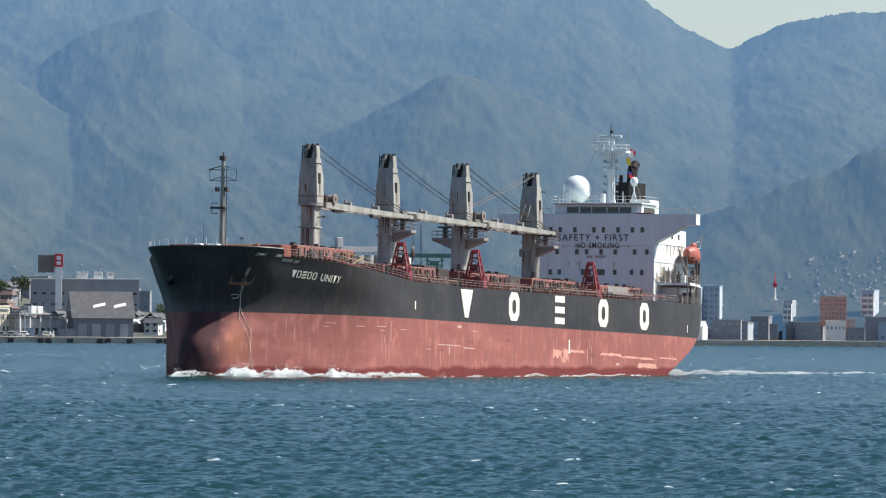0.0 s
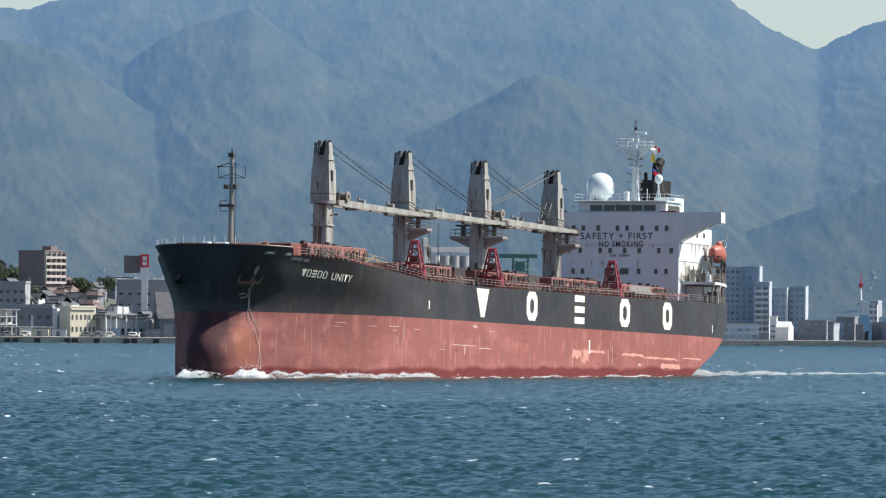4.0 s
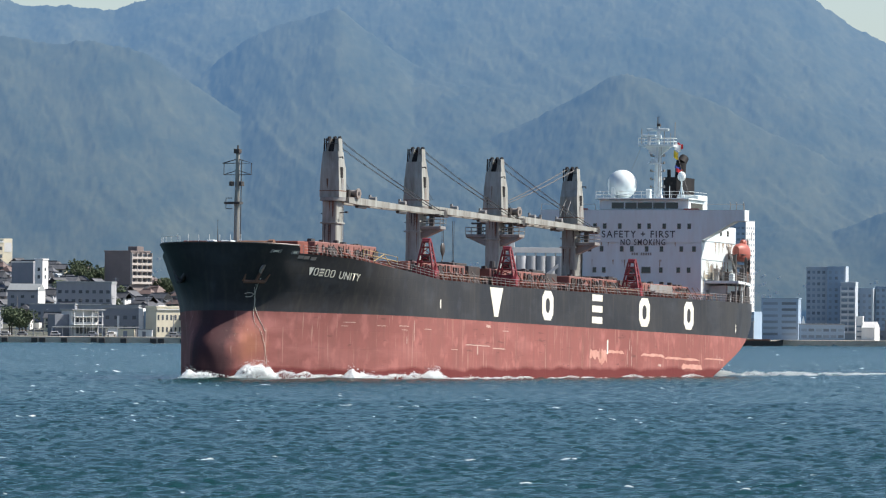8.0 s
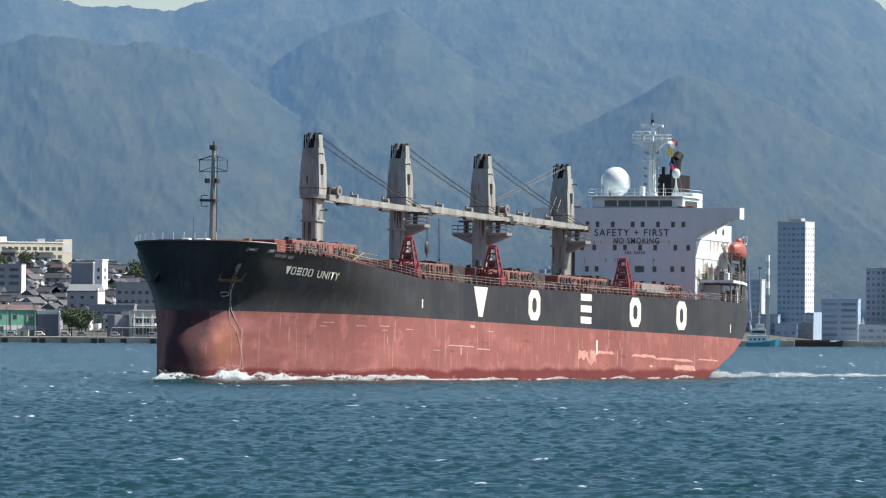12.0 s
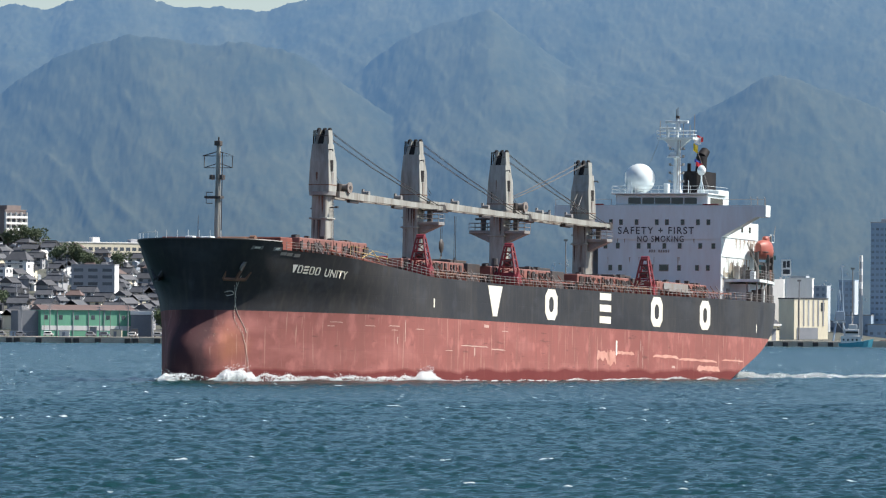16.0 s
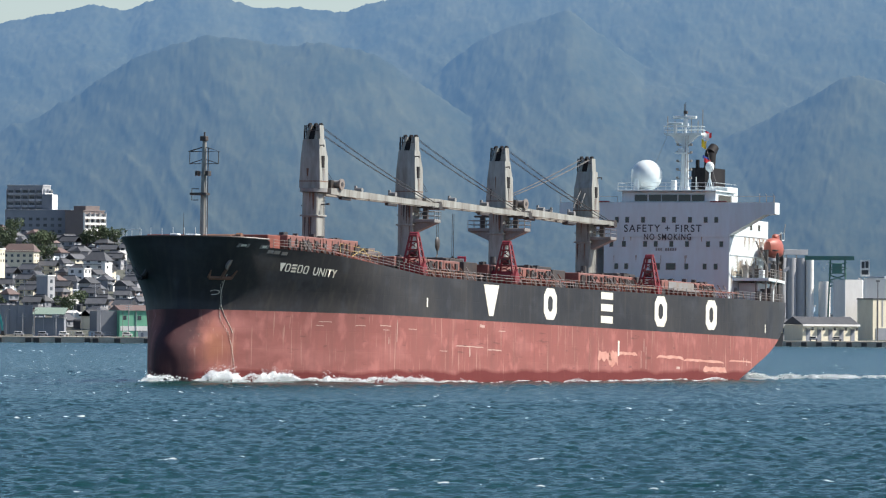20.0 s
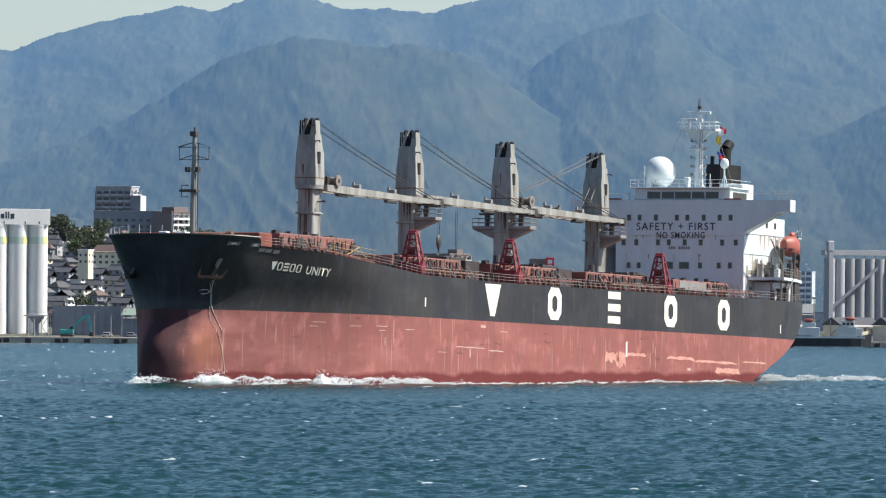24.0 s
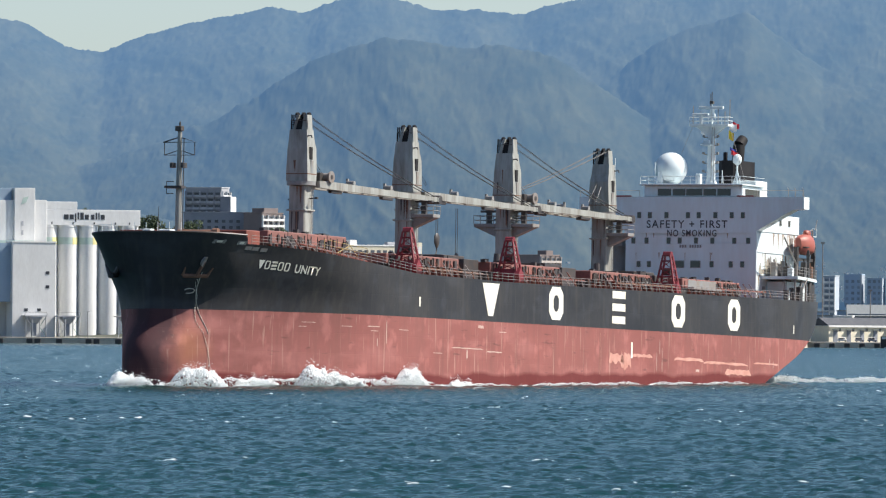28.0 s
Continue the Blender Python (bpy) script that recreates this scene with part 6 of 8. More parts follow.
part("pitched_roof", Shape().add([(-21.6, -7.6, 11.3), (21.6, -7.6, 11.3), (21.6, 7.6, 11.3), (-21.6, 7.6, 11.3), (-21.6, 0, 13.6), (21.6, 0, 13.6)], [(0, 1, 5, 4), (2, 3, 4, 5), (1, 2, 5), (3, 0, 4), (0, 3, 2, 1)]), R_BROWN, b)
part("white_base_band", Shape().box(-21.3, 21.3, -7.12, -6.95, 2.6, 4.6), W_WHITE, b)
for i, u in enumerate((-19.4, -12.6, -5.2, 2.2, 9.0, 16.2)):
    part("window", pane_mesh(1.7, 1.9, "y"), None, b, m=pose(u, -7, 7.2))
for u in (-14.2, -7.0, 0.1, 7.2, 14.3, 21.3):
    part("downpipe", Shape().box(u - 0.15, u + 0.15, -7.3, -7.0, 0, 11.2), W_DARK, b)
# left end of the warehouse, its shade painted as a dark wall
part("side_shed", Shape().box(-31, -21.4, -4, 5, -2, 11.0, 0.05), W_DARK, b)
b = block("panel_wall", "tall grey corrugated wall enclosing the yard", "wall", -234.2, 3705, 2.9, 29.5, 0.8, 13.3, 0, W_GREY, parapet=0.05)
for u in np.linspace(-14.7, 14.7, 10):
    part("wall_post", Shape().box(u - 0.2, u + 0.2, -0.7, -0.4, 0, 13.3), W_DARK, b)
b = block("open_shed", "open shed with a pale green sheet roof", "shed", -211.2, 3695, 2.9, 13.0, 8, 7.5, -4, W_DARK, roof=R_METAL)
part("lean_roof", Shape().add([(-7, -5.5, 9.5), (7, -5.5, 9.5), (7, 5, 12.4), (-7, 5, 12.4), (-7, -5.5, 9.2), (7, -5.5, 9.2), (7, 5, 12.1), (-7, 5, 12.1)], [(0, 1, 2, 3), (7, 6, 5, 4), (0, 4, 5, 1), (1, 5, 6, 2), (2, 6, 7, 3), (3, 7, 4, 0)]), R_GREEN, b)
for u in (-6.6, -2.2, 2.2, 6.6):
    part("shed_post", Shape().box(u - 0.15, u + 0.15, -5.2, -4.9, 0, 9.3), W_GREY, b)
block("small_store", "small white-topped store by the quay", "shed", -137.5, 3695, 2.9, 9, 8, 9.5, -5, W_DARK, roof=W_WHITE, parapet=1.6)

# -- grain silo by the quay --
b = thing("grain_silo", "row of white concrete silo tubes with a headhouse", "silo", m=pose(-274, 3708, 2.9, 0, 0, 20) @ Matrix.Diagonal((1.06, 1, 1, 1)) @ pose(274, 0, 0))
for k in range(5):
    x = -256.4 - 8.55 * k
    t = part("silo_tube", Shape().tube((x, 0, 0), (x, 0, 48.3), 4.25, 4.25, 28), W_WHITE, b, smooth=True)
    part("tube_cap", Shape().tube((x, 0, 47.6), (x, 0, 48.4), 4.4, 4.4, 28), W_WHITE, t, smooth=True)
    part("tube_foot", Shape().tube((x, 0, 0), (x, 0, 10.0), 4.34, 4.34, 28), W_WHITE, t, smooth=True)
    part("green_stripe", Shape().tube((x, 0, 40.2), (x, 0, 43.2), 4.29, 4.29, 28, False), M_BAND, t, smooth=True)
    part("yellow_patch", Shape().rings([[(x + rr * math.cos(e), rr * math.sin(e), z) for z, rr in ((40.2, 4.26), (43.2, 4.26), (43.2, 4.33), (40.2, 4.33))] for e in np.linspace(-1.3, -0.3, 8)]), M_BANDY, t, smooth=True)
head = part("headhouse", Shape().box(-292, -252.2, -4.2, 6, 48.4, 55.2, 0.1).box(-292, -279, -4.2, 6, 55.2, 58.6, 0.1), W_WHITE, b)
u = -284.6
for wbar, hbar, low in ((1.9, 2.1, 0), (1.6, 2.1, 0), (0.6, 3.6, -1.0), (0.6, 3.0, 0), (1.4, 3.0, 0), (1.6, 2.1, 0), (0, 0, 0), (1.3, 2.1, 0), (0.6, 3.0, 0), (0.5, 3.0, 0), (1.6, 2.1, 0)):
    if wbar:
        part("sign_bar", Shape().box(u, u + wbar, -4.3, -4.15, 51.0 + low, 51.0 + low + hbar), M_INK, head)
    u += wbar + 0.55
for u in (-290, -281, -272, -263, -257):
    part("vent_slit", Shape().box(u, u + 0.5, -4.28, -4.15, 48.9, 49.8), M_INK, head)
part("elevator_tower", Shape().box(-306, -297.4, -6, 4, 0, 64.3, 0.1), W_WHITE, b)
part("tower_emblem", Shape().prism([(-303.2, 57.2), (-301.2, 58.0), (-300.0, 60.8), (-302.4, 60.0)], -6.12, -5.98), M_BAND, b)
part("tower_bar", Shape().box(-303.0, -302.2, -6.1, -5.98, 48, 50).box(-303.0, -302.2, -6.1, -5.98, 44, 46), W_GREY, b)
part("west_block", Shape().box(-330, -306, -5, 6, 0, 59.0, 0.1), W_WHITE, b)
part("west_roof_house", Shape().box(-330, -306.5, -3, 6, 59.0, 64.2, 0.1), W_HAZE_BLUE, b)
part("link_block", Shape().box(-297.4, -292, -4.6, 5, 40, 59.2, 0.1), W_WHITE, b)
part("green_band", Shape().box(-330, -297.5, -6.1, -5.4, 38.8, 41.6), M_BAND, b)
an = part("annex", Shape().box(-309.5, -291.3, -17, -7, 0, 40.6, 0.1), W_WHITE, b)
part("annex_roof_edge", Shape().box(-309.8, -291.0, -17.2, -7, 40.6, 41.2), W_WHITE, an)
part("annex_dark_wing", Shape().box(-326, -309.5, -14, -7, 15, 40.4, 0.05), W_HAZE_BLUE, b)
for u, z in ((-295.5, 27), (-295.5, 21), (-304.5, 11.0), (-299, 11.0)):
    part("louvre", Shape().box(u, u + 1.5, -17.12, -16.95, z, z + 1.3), M_INK, an)
for x in (-301, -287, -262):
    hp = part("hopper", Shape().rings([[(x + a * r, -20 + c * r, z) for a, c in ((-1, -1), (1, -1), (1, 1), (-1, 1))] for z, r in ((5.6, 1.0), (8.0, 2.6), (8.8, 2.6))]).box(x - 4.6, x + 4.6, -23, -17, 8.8, 9.3), W_GREY, b, "steel discharge hopper on a frame")
    part("hopper_rail", Shape().path([(x - 4.6, -23, 9.3), (x - 4.6, -23, 10.6), (x + 4.6, -23, 10.6), (x + 4.6, -23, 9.3)], 0.09), M_GREY, hp)
    for sx in (-4.2, -1.6, 1.6, 4.2):
        part("hopper_leg", Shape().tube((x + sx, -22.6, -0.5), (x + sx, -22.6, 8.9), 0.2), W_GREY, hp)
    part("leg_brace", Shape().path([(x - 4.2, -22.6, 0.5), (x - 1.6, -22.6, 4.4), (x - 4.2, -22.6, 8.6)], 0.12), W_GREY, hp)
    part("leg_brace", Shape().path([(x + 4.2, -22.6, 0.5), (x + 1.6, -22.6, 4.4), (x + 4.2, -22.6, 8.6)], 0.12), M_STEELGREEN, hp)
    part("chute", Shape().box(x - 1.3, x + 0.6, -21.5, -19.5, 0.5, 5.8, 0.1), W_DARK, hp)

# -- excavator on the quay --
ex = thing("excavator", "teal tracked excavator with its arm raised", "excavator", m=pose(-238.6, 3662, 2.9, 0, 0, 0) @ Matrix.Diagonal((0.72, 0.72, 0.78, 1)))
part("track", Shape().box(-5.5, 2.5, -2.8, -1.6, 0, 1.5, 0.4), M_DARK, ex)
part("track", Shape().box(-5.5, 2.5, 0.8, 2.0, 0, 1.5, 0.4), M_DARK, ex)
part("cab_house", Shape().box(-6.0, 2.2, -2.4, 1.8, 1.6, 4.2, 0.25), M_TEAL, ex)
part("cab", Shape().box(0, 2.0, -2.4, -0.6, 4.2, 5.6, 0.2), M_GLASS, ex)
part("boom", Shape().rings([[(x, y, z - t) for y in (-0.6, 0.6)] + [(x, y, z + t) for y in (0.6, -0.6)] for x, z, t in ((1.5, 3.4, 0.7), (4.5, 8.4, 0.9), (8.6, 11.2, 0.8), (11.0, 11.6, 0.5))]), M_TEAL, ex)
part("stick", Shape().rings([[(x - t, y, z) for y in (-0.5, 0.5)] + [(x + t, y, z) for y in (0.5, -0.5)] for x, z, t in ((10.6, 11.9, 0.6), (11.8, 7.0, 0.7), (12.4, 3.0, 0.4))]), M_TEAL, ex)
part("bucket", Shape().prism([(11.0, 0.3), (14.0, 0.3), (13.4, 2.6), (12.0, 2.9)], -0.9, 0.9), M_DARK, ex)
part("ram", Shape().tube((4, 0, 9.0), (9.6, 0, 12.4), 0.2), M_GREY, ex)

# -- town landmarks on the slope --
b = block("brown_flats", "brown tiled six-storey flats with pale balconies", "apartment building", -87.0, 4105, 27, 16, 15, 16.0, -38, W_BROWN)
balconies(b, 16, 15, 5, 3.0, 0.6, 4, "x", W_SAND)
part("stair_tower", Shape().box(2, 7.5, -2, 3, 16, 18.6, 0.05), W_BROWN, b)
b = block("grey_plant", "long grey works with a white rim", "factory", -24, 3955, 8, 50, 16, 21.0, 0, W_GREY, (2, 12, 1.8, 1.0, 9.0, 5.0), None, roof=W_WHITE, parapet=0.5)
for u, ww in ((-4, 5), (4, 4), (10, 3)):
    part("roof_unit", Shape().box(u, u + ww, -7, -3, 21.5, 24.5, 0.1), W_WHITE, b)
b = thing("sign_tower", "white shaft with a red advertising box on top", "sign tower", m=pose(-36.0, 3935, 14))
part("shaft", Shape().box(-1.5, 1.5, -1.5, 1.5, -4, 20.6, 0.05), W_WHITE, b)
part("red_box", Shape().box(-1.95, 1.95, -1.95, 1.95, 20.6, 26.6, 0.05), M_SIGN_RED, b)
part("sign_bar", Shape().box(-1.0, 1.0, -2.05, -1.9, 23.8, 25.6).box(-1.0, 1.0, -2.05, -1.9, 21.6, 23.2), W_WHITE, b)
part("dark_back_panel", Shape().box(-9.5, -2.0, 1, 1.5, 18, 26), W_BROWN, b)
block("slope_office", "dark block with a white side", "office building", -130, 3955, 27, 11, 10, 9.4, -24, W_DARK, None, (2, 2, 1.4, 1.6, 2, 3.2), W_WHITE)
# added block, stands in for the white right side of the dark block
block("white_stair_house", "narrow white block standing for the right side of the dark one", "house", -123.0, 3945, 27, 4, 5, 10.6, -30, W_WHITE, (2, 1, 1.3, 1.6, 2, 3.5), (2, 1, 1.3, 1.6, 2, 3.5))
block("long_hall", "long low hall with a pale grey roof", "hall", -100, 3855, 14, 25, 14, 12.4, -8, W_GREY, (2, 8, 1.6, 1.4, 4.0, 4.0), None, roof=R_METAL, parapet=1.0)
b = block("gabled_warehouse", "grey warehouse with a white gabled end", "warehouse", -125.5, 3805, 12, 14, 10, 10.5, -16, W_GREY, (2, 3, 1.5, 1.2, 4, 3.6), None, R_TILE)
part("white_gable", Shape().box(7.0, 7.3, -5, 5, -3, 12.3), W_WHITE, b)
part("pitched_roof", Shape().add([(-7.4, -5.4, 10.6), (7.4, -5.4, 10.6), (7.4, 5.4, 10.6), (-7.4, 5.4, 10.6), (-7.4, 0, 14), (7.4, 0, 14)], [(0, 1, 5, 4), (2, 3, 4, 5), (1, 2, 5), (3, 0, 4), (0, 3, 2, 1)]), R_METAL, b)
b = block("school", "three-storey cream school with ribbon windows", "school", -176, 4255, 36, 48, 12, 12.6, 28, W_CREAM, (2, 14, 2.2, 1.7, 5.0, 3.9), (2, 2, 1.8, 1.7, 5.0, 3.9), W_WHITE)
part("stair_tower", Shape().box(24.5, 29.5, -5, 4, -4, 14.6, 0.05), W_CREAM, b)
part("tower_panel", Shape().box(25.0, 29.0, -5.12, -4.95, 8, 12.6), W_WHITE, b)
part("roof_tank", Shape().box(-9, -5, -2, 2, 13.2, 15.6, 0.1), W_WHITE, b)
part("roof_hut", Shape().box(12, 16, -2, 2, 13.2, 14.8, 0.1), W_GREY, b)
block("school_annex", "cream school annex among trees", "school", -210.5, 4245, 38, 8.6, 8, 10.4, -12, W_CREAM, (2, 4, 1.2, 1.5, 4.6, 3.2), (2, 3, 1.2, 1.5, 4.6, 3.2), W_WHITE)
b = thing("water_tower", "small white water tank on a shaft", "water tower", m=pose(-213, 4280, 46))
part("shaft", Shape().tube((0, 0, -4), (0, 0, 5.6), 1.3, 1.3, 12), W_GREY, b, smooth=True)
part("tank", Shape().tube((0, 0, 5.6), (0, 0, 8.6), 2.0, 2.0, 14), W_WHITE, b, smooth=True)
b = block("terrace_flats", "eight-storey brown flats with stepped balconies", "apartment building", -229, 4305, 42, 13, 15, 23.0, -42, W_BROWN)
balconies(b, 13, 15, 7, 3.05, 1.0, 4, "x", W_WHITE)
part("stepped_top", Shape().box(-4, 4.5, -4, 6, 23.4, 25.8, 0.05), W_BROWN, b)
# dark wall colour paints the shade on this wing
b = block("dark_flats", "long apartment wing with its shade painted as dark walls", "apartment building", -253, 4318, 42, 33, 12, 23.4, 0, W_DARK, (6, 9, 1.8, 1.4, 3.0, 3.1), None, W_DARK)
b = block("upper_flats", "white-ended flats above the dark wing", "apartment building", -258.5, 4328, 60, 19, 12, 18.0, -16, W_GREY)
# shaded fronts painted grey and dark, sunlit right sides painted white
balconies(b, 19, 12, 5, 3.1, 1.0, 5, "y", W_GREY)
balconies(b, 19, 12, 4, 3.1, 4.0, 2, "x", W_WHITE)
part("lift_core", Shape().box(9.6, 15.0, -8, 0, 0, 13.8, 0.05), W_DARK, b)
part("core_end", Shape().box(15.0, 15.3, -8, 0, 0, 13.6), W_WHITE, b)
block("ribbon_flats", "grey flats with their lit end painted white", "apartment building", -167, 3905, 22, 20, 10, 13.0, -9, W_GREY, (3, 3, 4.4, 1.4, 4.0, 3.1), (3, 1, 1.6, 1.6, 4.0, 3.1), W_GREY)
# sunlight on the end wall, painted as a white panel
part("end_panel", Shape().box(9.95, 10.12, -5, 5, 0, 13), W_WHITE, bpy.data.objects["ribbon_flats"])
b = gable_house(11, 8.5, 4.6, 4.0, W_WHITE, R_TILE, True, "large house with a sweeping dark tiled roof")
b.matrix_basis = pose(-206.8, 4005, 33.5, 0, 0, -20)
b["group"] = ""
b = block("hall_red_roof", "long cream hall under a faded red roof", "hall", -243, 4010, 36, 15, 9, 6.0, -14, W_CREAM, (2, 5, 1.3, 1.2, 1, 2.6), (2, 2, 1.3, 1.2, 1, 2.6))
part("pitched_roof", Shape().add([(-8.2, -5.2, 6.0), (8.2, -5.2, 6.0), (8.2, 5.2, 6.0), (-8.2, 5.2, 6.0), (-6, 0, 9.8), (6, 0, 9.8)], [(0, 1, 5, 4), (2, 3, 4, 5), (1, 2, 5), (3, 0, 4), (0, 3, 2, 1)]), R_BROWN, b)
block("yellow_house", "small pale yellow house", "house", -247.5, 3905, 35, 5, 6, 7.0, -20, W_CREAM, (2, 2, 1.0, 1.2, 1.4, 3), (2, 2, 1.0, 1.2, 1.4, 3), W_WHITE)
block("white_flats", "small white flats on the slope", "apartment building", -212.5, 3955, 24, 8, 8, 9.6, -22, W_WHITE, (3, 2, 1.5, 1.4, 1.6, 3.1), (3, 2, 1.5, 1.4, 1.6, 3.1))
block("tall_white_flats", "slim white four-storey flats", "apartment building", -221, 3830, 15, 6, 6, 14.5, -30, W_GREY, None, (4, 1, 2.0, 1.6, 1.6, 3.3), W_WHITE)

# -- hillside houses --
protos = []
# grey and dark walls paint in the shade on the house fronts
for i, (w, d, h, r, wall, roof, hip) in enumerate((
        (9, 7.5, 5.6, 2.6, W_GREY, R_TILE, False), (8, 7, 5.4, 2.2, W_DARK, R_TILE, True), (10, 8, 5.8, 2.8, W_GREY, R_TILE, False), (7.5, 7, 5.5, 2.4, W_WHITE, R_TILE, False),
        (11, 8, 3.4, 3.0, W_DARK, R_TILE, True), (8.5, 7, 5.6, 2.0, W_BROWN, R_TILE, True), (9.5, 7.5, 5.8, 2.5, W_CREAM, R_TILE, False), (8, 6.5, 6.2, 2.4, W_DARK, R_BROWN, True))):
    labels = ("pale grey two-storey house with a dark tiled gable roof", "slate grey two-storey house with a hipped tiled roof", "grey house with a dark tiled gable roof", "small white house with a dark tiled roof",
              "low dark house under a broad tiled roof", "brown house with a hipped dark roof", "cream house with a dark tiled gable roof", "dark grey house with a brown hipped roof")
    protos.append(gable_house(w * 0.84, d * 0.84, h * 0.9, r * 0.84, wall, roof, hip, labels[i]))
placed = []
used = set()
for row, y in enumerate(np.arange(3735, 4290, 31)):
    x = -345 + rng.uniform(0, 8)
    while x < 18:
        step = rng.uniform(12, 17.5)
        x += step
        z = land_height(x, y)
        yy = y + rng.uniform(-7, 7)
        if x > -60 and yy > 3900:
            continue
        if -310 < x < -250 and yy < 3760:
            continue
        if rng.random() < 0.07:
            placed.append((x, yy, z))
            continue
        i = rng.randrange(8)
        m = pose(x, yy, z, 0, 0, rng.choice((-18, -28, -36, 62, 52, -12)))
        if i not in used:
            protos[i].matrix_basis = m
            used.add(i)
        else:
            copy_thing(protos[i], m)


# sheds, garden walls, hedges and roof clutter crowded between the houses
for name, label, mat, count, tall, seed in (("garden_sheds", "countless pale sheds and garden walls between the houses", W_HAZE_PALE, 420, 3.4, 51), ("lean_to_roofs", "countless low dark roofs between the houses", R_TILE, 420, 3.8, 52),
                                            ("white_porches", "countless white porches and walls between the houses", W_WHITE, 260, 4.2, 53)):
    r = random.Random(seed)
    s = Shape()
    for _ in range(count):
        x, y = r.uniform(-345, 15), 3730 + 540 * r.random()
        if (x > -60 and y > 3900) or (-310 < x < -250 and y < 3770):
            continue
        z, w, d, h = land_height(x, y), r.uniform(0.8, 3.2), r.uniform(0.8, 2.6), r.uniform(1.4, tall)
        k = Shape().box(-w, w, -d, d, -2, h)
        if r.random() < 0.6:
            k.add([(-w - 0.2, -d - 0.2, h), (w + 0.2, -d - 0.2, h), (w + 0.2, d + 0.2, h), (-w - 0.2, d + 0.2, h), (-w - 0.2, 0, h + d * 0.6), (w + 0.2, 0, h + d * 0.6)], [(0, 1, 5, 4), (2, 3, 4, 5), (1, 2, 5), (3, 0, 4), (0, 3, 2, 1)])
        k.move(pose(x, y, z, 0, 0, r.choice((-18, -28, -36, 62, -12))))
        s.add(k.v, k.f)
    tagged(new(name, s.mesh(name, mat)), label, "sheds", kind="stuff")
b = thing("transit_shed", "large transit shed with a dark roof and pale skylights", "warehouse", m=pose(-15.5, 3690, 2.9, 0, 0, 8))
part("wall", Shape().box(-13, 13, -8, 10, -3, 8.0, 0.05), W_DARK, b)
part("roof", Shape().add([(-13.8, -9, 8), (13.8, -9, 8), (13.8, 11, 8), (-13.8, 11, 8), (-13.8, 1, 19.5), (13.8, 1, 19.5)], [(0, 1, 5, 4), (2, 3, 4, 5), (1, 2, 5), (3, 0, 4), (0, 3, 2, 1)]), R_TILE, b)
for u in (-4, 5):
    part("skylight", Shape().add([(u, -5.2, 12.5), (u + 5.4, -4.2, 13.6), (u + 5.4, -3.2, 14.8), (u, -4.2, 13.6), (u, -5.2, 12.3), (u + 5.4, -4.2, 13.4)], [(0, 1, 2, 3), (4, 5, 1, 0)]), W_WHITE, b)
for u in (-9, -3, 3, 9):
    part("door", Shape().box(u - 1.8, u + 1.8, -8.12, -7.95, 0, 5.6), W_GREY, b)


# -- trees --
def tree(label, high, wide, seed):
    r = random.Random(seed)
    t = thing("tree", label, "tree", "hillside trees")
    tr = Shape().tube((0, 0, -1), (0.1, 0, high * 0.45), 0.35, 0.2, 7)
    for k in range(5):
        a = k * 1.3 + r.random()
        tr.tube((0.05, 0, high * (0.25 + 0.05 * k)), (math.cos(a) * wide * 0.3, math.sin(a) * wide * 0.3, high * (0.5 + 0.07 * k)), 0.14, 0.05, 5)
    part("trunk", tr, M_BARK, t)
    cr = Shape()
    lobes = [(r.uniform(-0.3, 0.3) * wide, r.uniform(-0.3, 0.3) * wide, high * r.uniform(0.45, 0.8), r.uniform(0.2, 0.34) * wide) for _ in range(7)]
    for _ in range(420):
        lx, ly, lz, lr = r.choice(lobes)
        v = Vector((r.gauss(0, 1), r.gauss(0, 1), r.gauss(0, 0.8)))
        v = v.normalized() * lr * r.uniform(0.75, 1.1)
        c = Vector((lx, ly, lz)) + v
        if c.z < high * 0.2:
            continue
        s = r.uniform(0.3, 0.75)
        a, b2 = Vector((r.gauss(0, 1), r.gauss(0, 1), r.gauss(0, 1))).normalized(), Vector((r.gauss(0, 1), r.gauss(0, 1), r.gauss(0, 1))).normalized()
        cr.add([tuple(c + a * s), tuple(c - a * s * 0.5 + b2 * s), tuple(c - a * s * 0.5 - b2 * s), tuple(c + a.cross(b2) * s)], [(0, 1, 2), (0, 2, 3), (0, 3, 1), (1, 3, 2)])
    part("crown", cr, M_LEAF, t)
    return t


tp = [tree("broad green tree among the houses", 9, 9, 1), tree("round dark green tree on the slope", 7, 7, 2), tree("tall green tree at the wood's edge", 12, 9, 3)]
spots = [p for p in placed if not (-225 < p[0] < -125 and p[1] > 3985)]
for _ in range(36):
    x = rng.uniform(-345, -235)
    y = rng.uniform(4040, 4200)
    spots.append((x, y, land_height(x, y) + 1 + rng.uniform(0, 6)))
for x0, x1, y0, y1, n in ((-200, -160, 4100, 4140, 9), (-120, -98, 4120, 4190, 9), (-75, -55, 4110, 4140, 5), (-226, -207, 4220, 4260, 6), (-340, -290, 4230, 4330, 30), (-130, -118, 3680, 3690, 5), (-175, -140, 3705, 3715, 0)):
    for _ in range(n):
        x, y = rng.uniform(x0, x1), rng.uniform(y0, y1)
        spots.append((x, y, land_height(x, y) + rng.uniform(0, 3)))
for k, (x, y, z) in enumerate(spots):
    m = pose(x, y, z, 0, 0, rng.uniform(0, 360))
    if k < 3:
        tp[k].matrix_basis = m
    else:
        copy_thing(tp[k % 3], m)

